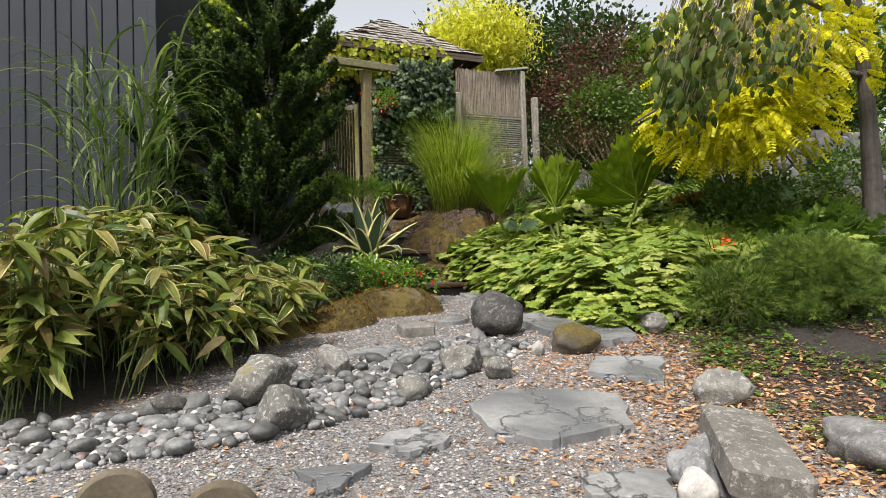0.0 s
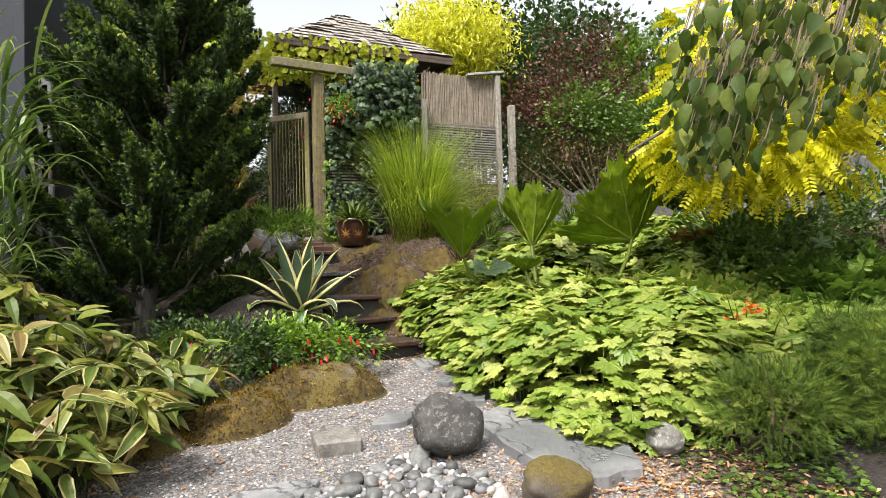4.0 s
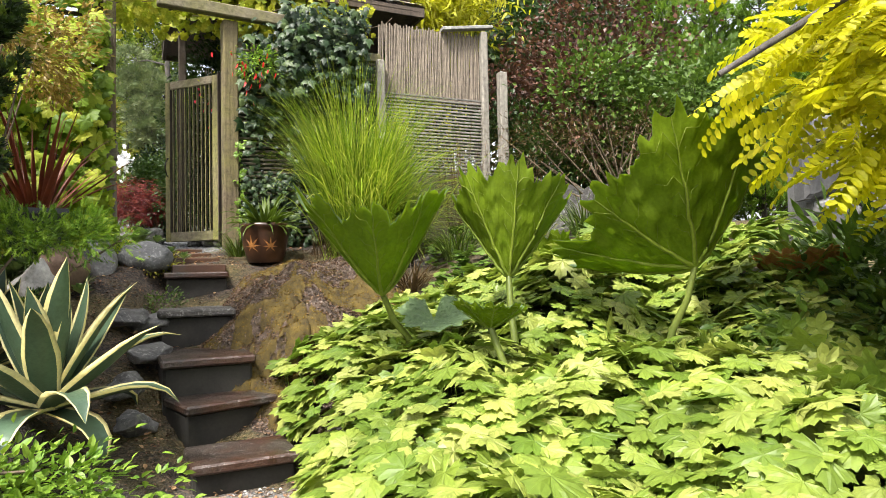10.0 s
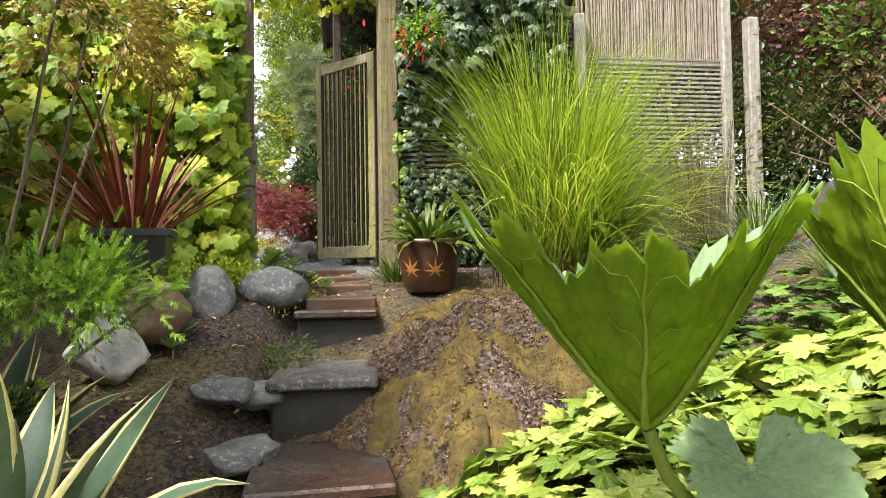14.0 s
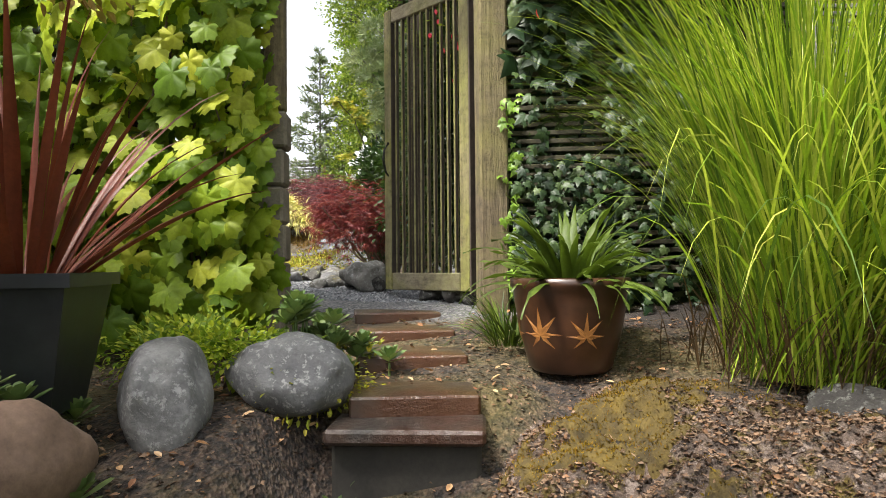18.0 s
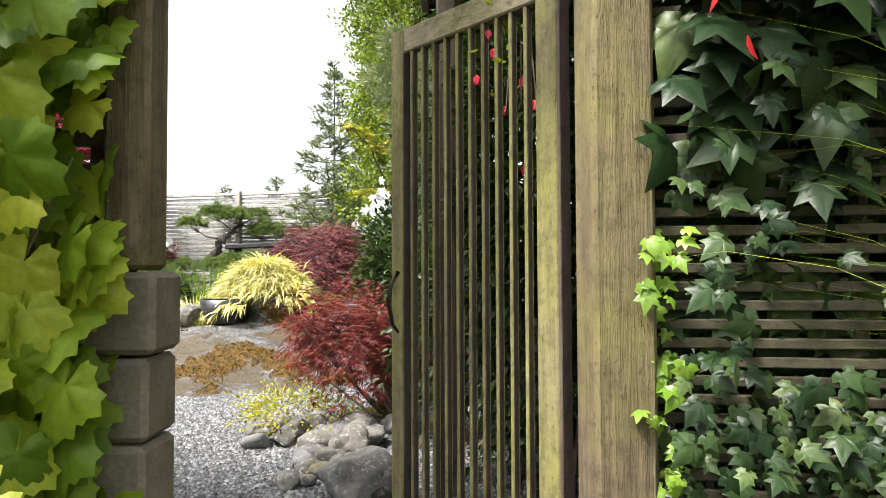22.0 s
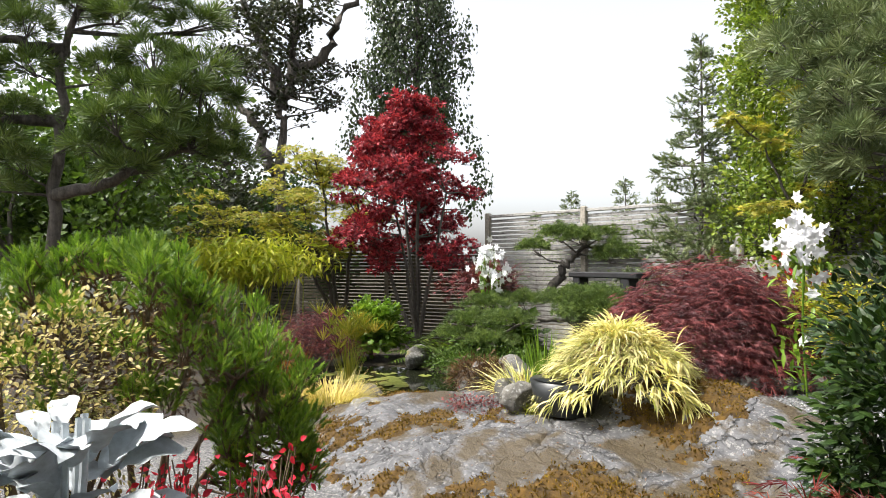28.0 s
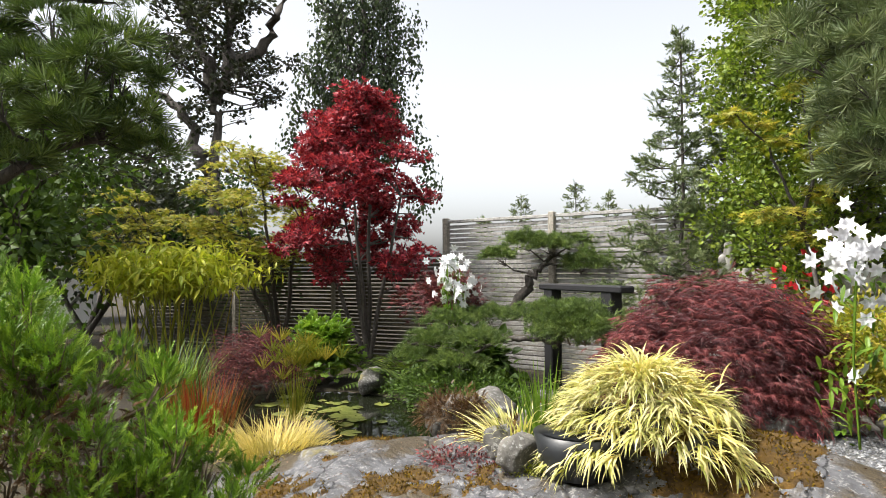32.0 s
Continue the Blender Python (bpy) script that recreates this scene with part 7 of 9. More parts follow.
for q in range(9):
    c = arr(-1.62 + g.normal(0, 0.05), 11.55, 3.8 + g.normal(0, 0.12))
    a3 = np.arange(5) / 5 * 6.28
    d3 = np.stack([np.cos(a3) * 0.45, np.sin(a3) * 0.45, -np.ones(5)], -1)
    build("flower", [stamp((lv, lf), np.tile(c, (5, 1)), d3, d3 * arr(1, 1, 0) + arr(0, 0, 0.01), np.full(5, 0.036))], L["pink_flower"], fs)

# ---- climbers ----
def leaf_wall(th, a, b, z0, z1, n, tmpl, size, mat, seed, depth=0.12, out_sign=-1, keep=None, hang=0.7, label="", name="foliage"):
    g = np.random.default_rng(seed)
    a, b = arr(*a), arr(*b)
    d = unit(b - a)
    nn = arr(-d[1], d[0], 0) * out_sign
    u, z = g.random(n), g.random(n)
    if keep is not None:
        k = keep(u, z, g)
        u, z = u[k], z[k]
    n = len(u)
    p3 = np.c_[a + (b - a) * u[:, None], z0 + (z1 - z0) * z] + nn * (g.random(n) ** 1.5 * depth + 0.02)[:, None]
    dirs = np.stack([g.normal(0, 0.45, n) * d[0], g.normal(0, 0.45, n) * d[1], -np.full(n, hang)], -1) + nn * 0.35 + g.normal(0, 0.25, (n, 3))
    nrm = unit(nn + UP * 0.35 + g.normal(0, 0.35, (n, 3)))
    return build(name, [stamp(tmpl, p3, dirs, nrm, g.uniform(0.65, 1.25, n) * size)], mat, th, True, label=label)


va, vb = arr(-2.3, 10.72), arr(-5.2, 9.4)
vt = thing("vine_trellis", (*((va + vb) / 2), 2.0), "dark lattice screen covered by a hop vine", "trellis")
vd = unit(vb - va)
vy = math.degrees(math.atan2(vd[1], vd[0]))
vl = np.linalg.norm(vb - va)
for k in range(48):
    boxes("slat", [((*((va + vb) / 2), 2.1 + k * 0.085), (vl, 0.02, 0.045), turn(vy))], M["brown_wood"], vt, bevel=0.003)
for k in range(20):
    upright(vt, "batten", va + vd * (0.1 + k * vl / 20) + arr(vd[1], -vd[0]) * 0.02, 2.0, 6.2, (0.04, 0.02), vy, M["brown_wood"], 0.003)
hv = thing("hop_vine", (*((va + vb) / 2), 2.1), "vigorous hop vine with yellow-green lobed leaves", "climber")
leaf_wall(hv, va, vb, 2.15, 6.4, 2800, HOP, 0.105, L["vine"], 141, 0.3, 1)
leaf_wall(hv, va + vd * 0.02, va + vd * 1.6, 1.95, 4.3, 620, HOP, 0.125, L["vine"], 149, 0.5, 1)
gq = np.random.default_rng(142)
st = []
for k in range(46):
    u = gq.uniform(0.08, 1.0)
    b0 = np.array([*(va + (vb - va) * u), 2.1])
    nnv = arr(-vd[1], vd[0], 0)
    t0 = b0 + arr(gq.normal(0, 0.3), gq.normal(0, 0.1), gq.uniform(0.8, 2.8)) + nnv * 0.15
    st.append(tube(curve_pts(b0 + nnv * 0.05, t0, 0.1, 6, 0.04), [0.008, 0.008, 0.007, 0.006, 0.005, 0.003], 5))
build("stem_mass", st, M["twig"], hv)
iv = thing("ivy", (*((PR + F1) / 2), 2.05), "dark variegated ivy over the trellis fence", "climber")
def ivy_leaf():
    """A five-pointed leathery leaf, ridged along its veins."""
    half = [(0.1, -0.16), (0.34, -0.14), (0.52, 0.06), (0.34, 0.2), (0.52, 0.48), (0.24, 0.5), (0.0, 1.0)]
    rim = [(-x, y) for x, y in half[::-1][1:]][::-1] + [(0.0, 1.0)] + half[::-1][1:]
    rim = np.array(rim)
    z = np.array([-0.05, -0.12, -0.16, -0.02, -0.16, -0.02, -0.2, -0.02, -0.16, -0.02, -0.16, -0.12, -0.05])
    mid = rim * 0.5 + arr(0, 0.1)
    zm = np.where(np.arange(13) % 2 == 0, 0.0, 0.03)
    n = 13
    v = np.concatenate([[(0, 0, 0)], np.c_[mid, zm], np.c_[rim, z]])
    f = [(0, i, i + 1) for i in range(1, n)]
    for i in range(1, n):
        f += [(i, n + i, n + i + 1), (i, n + i + 1, i + 1)]
    return v, np.array(f)


IVY = ivy_leaf()
leaf_wall(iv, PR + fd * 0.12, F1 - fd * 0.15, 2.1, 4.6, 2300, IVY, 0.066, L["ivy"], 143, 0.22, -1, keep=lambda u, z, g: (g.random(len(u)) < 0.25 + 0.75 * (np.sin(u * 9 + z * 5) * 0.5 + 0.5)) & ~((u < 0.35) & (z > 0.2) & (g.random(len(u)) < 0.72)))
leaf_wall(iv, F1 - fd * 1.15, F1 - fd * 0.2, 3.7, 4.75, 800, IVY, 0.1, L["ivy"], 144, 0.4, -1)
leaf_wall(iv, PR + fd * 0.045, PR + fd * 0.15, 2.15, 3.25, 90, IVY, 0.05, L["ivy_young"], 145, 0.09, -1, label="pale young ivy shoots on the post", name="young_growth")
leaf_wall(iv, PR + fd * 0.1, PR + fd * 0.5, 3.35, 4.3, 42, IVY, 0.15, L["ivy"], 148, 0.12, -1)
leaf_wall(iv, PR + fd * 0.16, PR + fd * 0.9, 3.3, 4.5, 90, IVY, 0.14, L["ivy"], 147, 0.12, -1)
# extra leaf layer behind the slats, added to block light through the gaps
leaf_wall(iv, PR + fd * 0.08, F1 - fd * 0.1, 2.0, 4.4, 2600, IVY, 0.12, L["ivy"], 1430, 0.3, 1, label="ivy added behind the trellis to darken its gaps")
leaf_wall(iv, PR + fd * 0.14, PR + fd * 0.75, 2.1, 2.9, 300, IVY, 0.06, L["ivy"], 146, 0.14, -1)

# ---- pot with fern-like leaves, lime grass ----
pt = thing("glazed_pot", (-0.7, 10.55, gz(-0.7, 10.55)), "brown glazed pot with ochre maple-leaf motifs", "pot")
prof = [(0.15, 0.0), (0.17, 0.02), (0.205, 0.15), (0.228, 0.28), (0.232, 0.33), (0.245, 0.345), (0.245, 0.375), (0.225, 0.38), (0.21, 0.36), (0.2, 0.3), (0.0, 0.3)]
zp0 = gz(-0.7, 10.55) + 0.0
th2 = np.linspace(0, 2 * np.pi, 41)[:-1]
v = np.array([[r * np.cos(a) - 0.7, r * np.sin(a) + 10.55, zp0 + h] for r, h in prof for a in th2])
i, k = np.meshgrid(np.arange(len(prof) - 1), np.arange(40), indexing="ij")
body = build("body", [(v, np.stack([i * 40 + k, i * 40 + (k + 1) % 40, (i + 1) * 40 + (k + 1) % 40, (i + 1) * 40 + k], -1).reshape(-1, 4))], M["glaze"], pt, True)
for a0, sc in ((-112, 0.15), (-62, 0.13), (-160, 0.13)):
    lv, lf2 = palm_leaf(7, 0.7, 0, 300, 0.0, 0.0)
    lv[:, 2] = 0
    lv = lv * sc
    aa = radians(a0) + lv[:, 0] / 0.22
    hz = 0.12 + lv[:, 1]
    rr = np.interp(hz, [0.0, 0.15, 0.28, 0.33], [0.165, 0.207, 0.23, 0.234])
    build("leaf_motif", [(np.stack([-0.7 + rr * np.cos(aa), 10.55 + rr * np.sin(aa), zp0 + hz], -1), lf2)], M["glaze_leaf"], body)
fn = thing("strap_fern", (-0.7, 10.55, zp0 + 0.3), "glossy strap-leaved fern in a glazed pot", "fern")
g = np.random.default_rng(151)
n = 110
a = g.random(n) * 6.28
bl = arr(-0.7, 10.55, zp0 + 0.31) + np.stack([np.cos(a), np.sin(a), np.zeros(n)], -1) * 0.06
for q in range(n):
    build("frond", [strap(bl[q], a[q], g.uniform(0.22, 0.5), g.uniform(0.1, 1.3), g.uniform(0.026, 0.046), g.uniform(0.5, 2.0), g, 10, 0.35, 0.14)], L["fern"], fn, True)
lg = grass("lime_grass", "tall fountain of fine lime-green grass", (0.2, 10.6, gz(0.2, 10.6)), 2100, 2.0, 1.0, 0.0085, L["lime_grass"], 152, (0.02, 0.4), (0.3, 1.8), 0.26, 11, bend=2.6)
g = np.random.default_rng(159)
n = 850
a = np.clip(g.normal(-0.5, 0.9, n), -1.9, 0.9)
bl = arr(0.25, 10.6, gz(0.25, 10.6)) + g.normal(0, 1, (n, 3)) * arr(0.16, 0.14, 0)
build("outer_blade_mass", [blades(bl, a, g.uniform(0.9, 1.9, n), g.uniform(0.25, 0.75, n), g.uniform(0.007, 0.012, n), g.uniform(0.9, 2.2, n), 10, seed=8, bend=1.7)], L["lime_grass"], lg)
n = 420
a = g.uniform(-1.0, 1.6, n)
bl = arr(0.3, 10.58, gz(0.3, 10.58)) + g.normal(0, 1, (n, 3)) * arr(0.14, 0.16, 0)
build("skirt_blade_mass", [blades(bl, a, g.uniform(0.6, 1.5, n), g.uniform(0.35, 0.9, n), g.uniform(0.006, 0.01, n), g.uniform(1.4, 2.5, n), 9, seed=18, bend=1.3)], L["lime_grass"], lg)
n = 700
a = g.uniform(-2.6, 1.0, n)
bl = arr(0.25, 10.58, gz(0.25, 10.58)) + g.normal(0, 1, (n, 3)) * arr(0.2, 0.16, 0)
build("thatch_mass", [blades(bl, a, g.uniform(0.25, 0.6, n), g.uniform(0.1, 0.7, n), g.uniform(0.005, 0.009, n), g.uniform(0.4, 1.6, n), 6, seed=19, bend=1.5)], L["dead_stem"], lg, label="brown dead stems at the grass's foot")
grass("sedge", "dry pale sedge tuft at the post's foot", (-1.02, 10.75, gz(-1.02, 10.75)), 160, 0.42, 1.0, 0.009, L["fern"], 153, (0.2, 1.0), (0.6, 1.8), 0.1)
grass("liriope", "dark green strap tuft behind the mound", (0.75, 9.6, gz(0.75, 9.6)), 130, 0.45, 1.0, 0.012, L["dead_stem"], 154, (0.2, 0.9), (0.6, 1.8), 0.1)
grass("seed_stems", "airy brown seed stems before the slat fence", (1.25, 11.3, gz(1.25, 11.3)), 150, 1.5, 0.8, 0.006, L["dead_stem"], 155, (0.0, 0.35), (0.1, 0.5), 0.25)
fu2 = shrub("fuchsia_climber", "fuchsia with red flowers beside the post", "climber", (-0.95, 11.1, gz(-0.95, 11.1)), (-0.9, 11.1, 4.0), (0.2, 0.14, 0.22), 22, 22, 0.05, OV, 0.04, L["fresh"], 156, 0)
g = np.random.default_rng(157)
q = arr(-0.9, 10.98, 3.9) + g.normal(0, 1, (26, 3)) * arr(0.12, 0.06, 0.12)
build("flower_mass", [stamp(LANCE, q, np.tile(-UP, (26, 1)) + g.normal(0, 0.2, (26, 3)), g.normal(size=(26, 3)), 0.06, np.full(26, 1.6))], L["red_flower"], fu2)
vr = thing("roof_vine", (-1.0, 11.6, 4.65), "yellow-green vine over the beam and roof edge", "climber")
leaf_wall(vr, (-2.6, 10.75), (0.3, 11.9), 4.55, 5.15, 1300, HOP, 0.062, L["gold_vine"], 158, 0.9, 1)
for q in range(7):
    b0 = arr(-2.4 + 0.38 * q, 10.9 + 0.15 * q, 4.6)
    build("stem", [tube(curve_pts(b0, b0 + arr(0.6, 0.3, 0.3 + 0.04 * (q % 3)), -0.05, 6, 0.03), [0.006, 0.006, 0.005, 0.005, 0.004, 0.003], 5)], M["twig"], vr)
# both hedge shrubs are added as a dark backing for the fence's gaps
shrub("backing_hedge", "dark evergreen hedge added behind the fence to close bright gaps", "shrub", (1.2, 13.0, gz(1.2, 13.0)), (1.3, 13.0, 3.0), (1.5, 0.4, 1.0), 260, 30, 0.12, OV, 0.07, L["deep"], 161, 6)
shrub("backing_hedge", "dark evergreen shrub added beside the fence end to close a bright gap", "shrub", (2.4, 12.6, gz(2.4, 12.6)), (2.4, 12.6, 2.9), (0.5, 0.4, 0.8), 120, 30, 0.1, OV, 0.06, L["deep"], 162, 6)
for c, ht, sd in (((1.15, 9.9), 0.5, 163), ((1.75, 9.6), 0.55, 164), ((2.3, 9.9), 0.6, 165), ((1.5, 10.5), 0.6, 166)):
    grass("dry_tuft", "dull green and straw grass tuft behind the mound", (*c, gz(*c)), 150, ht, 1.0, 0.011, L["fern"] if sd % 2 else L["miscanthus"], sd, (0.1, 0.8), (0.6, 1.8), 0.12)
g = np.random.default_rng(167)
n = 2600
q = np.stack([g.uniform(0.9, 3.2, n), g.uniform(8.1, 10.6, n)], -1)
q = q[fbm(np.c_[q, q[:, 0] * 0], 1.6, 3, 5) > -0.15]
a = g.random(len(q)) * 6.28
herb = thing("herb_groundcover", (2.0, 9.2, gz(2.0, 9.2)), "low green herbs and moss behind the gunnera", "groundcover")
build("foliage", [stamp(LOBE3, on_ground(q[:, 0], q[:, 1], g.uniform(0.03, 0.16, len(q))), np.stack([np.cos(a), np.sin(a), g.normal(0.1, 0.2, len(a))], -1), unit(UP + g.normal(0, 0.3, (len(a), 3))), g.uniform(0.05, 0.11, len(a)))], L["green"], herb)

# ---- upper garden: bedrock, pond ----
outc = hill("rock_outcrop", "smooth grey bedrock outcrop with cracks and moss patches", (-5.8, 14.33), 2.55, 1.24, 0.36, 6, M["outcrop"], M["rust_moss"], 7, 340, 0.035, 2.2, 0.5, 0.01, 0.25, 0.03, tufts=15000, tuft=0.022, chips=1500)
oco = np.array([w.co for w in [o for o in outc.children if o.name.startswith("bedrock")][0].data.vertices]) + BASE[outc]


def rock_top(x, y):
    return float(oco[np.argmin((oco[:, 0] - x) ** 2 + (oco[:, 1] - y) ** 2), 2])


m, nt, nd, lk, p = base_mat("pond_water")
p.inputs["Base Color"].default_value = (0.012, 0.014, 0.008, 1)
p.inputs["Roughness"].default_value = 0.04
bump(nt, p, [(noise_tex(nt, 3.0, 2).outputs[0], 0.08, 0.02)])
th2 = np.linspace(0, 2 * np.pi, 49)[:-1]
v = np.concatenate([[(POND[0], POND[1], WATER)], np.stack([POND[0] + 1.2 * POND[2] * np.cos(th2), POND[1] + 1.2 * POND[3] * np.sin(th2), np.full(48, WATER)], -1)])
tagged(build("water", [(v, np.array([(0, 1 + k, 1 + (k + 1) % 48) for k in range(48)]))], m), "still dark pond water", "pond", kind="structure")
g = np.random.default_rng(201)
lp = thing("water_lilies", (-9.8, 15.2, WATER), "floating round lily pads on the pond", "water lily")
for q in range(46):
    c = arr(-9.75, 15.25) + g.normal(0, 1, 2) * arr(0.42, 0.25)
    r = g.uniform(0.06, 0.11)
    t = np.linspace(0.25, 6.03, 15) + g.random() * 6
    vv = np.concatenate([[(*c, WATER + 0.012)], np.stack([c[0] + r * np.cos(t), c[1] + r * np.sin(t), WATER + 0.014 + 0.004 * np.sin(3 * t)], -1)])
    build("pad", [(vv, np.array([(0, 1 + k, 2 + k) for k in range(14)]))], L["lily_pad"], lp)
for c, s, sd, mt in [((-8.78, 14.72, 2.12), (0.36, 0.3, 0.3), 211, "grey_rock"), ((-7.65, 15.35, 2.36), (0.5, 0.36, 0.36), 212, "boulder"), ((-7.75, 14.7, 2.2), (0.5, 0.4, 0.2), 213, "boulder"), ((-7.2, 15.4, 2.5), (0.5, 0.4, 0.3), 214, "boulder"), ((-6.2, 14.55, 2.55), (0.3, 0.28, 0.3), 215, "boulder"), ((-5.95, 14.4, 2.6), (0.3, 0.25, 0.24), 216, "boulder"), ((-8.3, 14.15, 2.1), (0.4, 0.3, 0.18), 217, "boulder"), ((-10.2, 16.3, 2.25), (0.5, 0.4, 0.34), 218, "boulder"), ((-9.2, 16.3, 2.15), (0.4, 0.3, 0.2), 219, "boulder"), ((-7.3, 13.9, 2.35), (0.5, 0.3, 0.2), 220, "boulder")]:
    boulder(c, s, sd, M[mt], "weathered grey rock at the pond's edge", yaw=sd * 41, group="pond rocks")
g = np.random.default_rng(222)
for q in range(34):
    c = (-8.0 + g.normal(0, 0.35) + 0.9 * (q % 2), 17.0 + g.normal(0, 0.25))
    boulder(c, (g.uniform(0.14, 0.3), g.uniform(0.12, 0.24), g.uniform(0.12, 0.22)), 230 + q, M["boulder"], "rounded stone in a heap below the bench", yaw=q * 50, name="heap_stone", group="stone heap")
for q in range(13):
    t = q / 12
    c = (-4.62 - 0.75 * t, 17.0 - 1.15 * t - 0.25 * math.sin(3.1 * t))
    boulder(c, (0.24, 0.16, 0.17), 270 + q, M["boulder"], "rounded stone edging the gravel", yaw=q * 70 + 120, name="edging_stone", group="edging stones")
g = np.random.default_rng(290)
for q in range(46):
    c = (-2.75 - 0.75 * g.random(), 12.35 + 0.5 * g.random()) if q < 24 else (-2.62 - 0.34 * g.random(), 11.98 + 0.36 * g.random())
    s = g.uniform(0.1, 0.24) if q < 24 else g.uniform(0.07, 0.15)
    boulder(c, (s, s * 0.8, s * 0.75), 300 + q, M["boulder"] if q % 3 else M["grey_rock"], "rounded cobble in the bed behind the gate", yaw=q * 50, name="cobble", group="cobbles by the gate")
for c, s in (((-2.52, 12.08), 0.42), ((-2.38, 12.0), 0.2), ((-1.8, 11.66), 0.2), ((-1.62, 11.58), 0.2), ((-1.47, 11.52), 0.18)):
    boulder(c, (s, s * 0.8, s * 0.7), int(s * 991 + c[0] * 37) % 999, M["dark_rock"] if s < 0.3 else M["boulder"], "rounded rock under the gate", yaw=c[0] * 90, group="rocks by the gate")


def tree(name, label, base, ht, spread, trunk_r, crown, mat, seed, levels=3, tmpl=DIA, leaf=0.06, per=60, clump=0.18, category="tree", flat=1.0, fork=0.35, droop=0.0, bark="bark"):
    """A tree: forked, tapered limbs; leaves in clumps at their ends. crown: (share of the first limb, number of leaders)."""
    g = np.random.default_rng(seed)
    th = thing(name, base, label, category)
    base = arr(*base)
    limbs, tips = [], []

    def grow(a, d, ln, r, lev):
        e = a + d * ln
        mid2 = (a + e) / 2 + g.normal(0, 0.06 * ln, 3)
        limbs.append((tube([a, mid2, e], [r, r * 0.8, r * 0.6], 7 if lev < 2 else 5), lev))
        if lev >= levels:
            tips.append(e)
            tips.append(mid2)
            return
        for _ in range(int(g.integers(2, 4)) + (lev == 0)):
            nd2 = unit(d + g.normal(0, 0.55, 3) * arr(spread, spread, 0.6) + arr(0, 0, 0.12))
            grow(e if g.random() < 0.6 else mid2, nd2, ln * g.uniform(0.55, 0.8), r * 0.55, lev + 1)

    lead = crown[1]
    for q in range(lead):
        a = q / lead * 6.28 + g.random()
        d = unit(arr(np.cos(a) * fork, np.sin(a) * fork, 1.0)) if lead > 1 else unit(arr(g.normal(0, 0.06), g.normal(0, 0.06), 1))
        grow(base, d, ht * crown[0], trunk_r / max(1, lead**0.5), 0)
    for x, lev in limbs:
        if lev == 0:
            build("trunk", [x], M[bark], th, True)
    build("limb_frame", [x for x, lev in limbs if lev >= 1], M[bark], th, True)
    tips = np.array(tips)
    off = g.normal(size=(len(tips), per, 3)) * clump * arr(1, 1, flat)
    pos = (tips[:, None] + off).reshape(-1, 3)
    dirs = unit(off.reshape(-1, 3) + g.normal(0, 0.08, pos.shape) - UP * droop * clump)
    nrm = unit(UP * (1.2 if flat < 1 else 0.6) + g.normal(0, 0.5, pos.shape))
    build("foliage", [stamp(tmpl, pos, dirs, nrm, g.uniform(0.7, 1.3, len(pos)) * leaf)], mat, th)
    return th


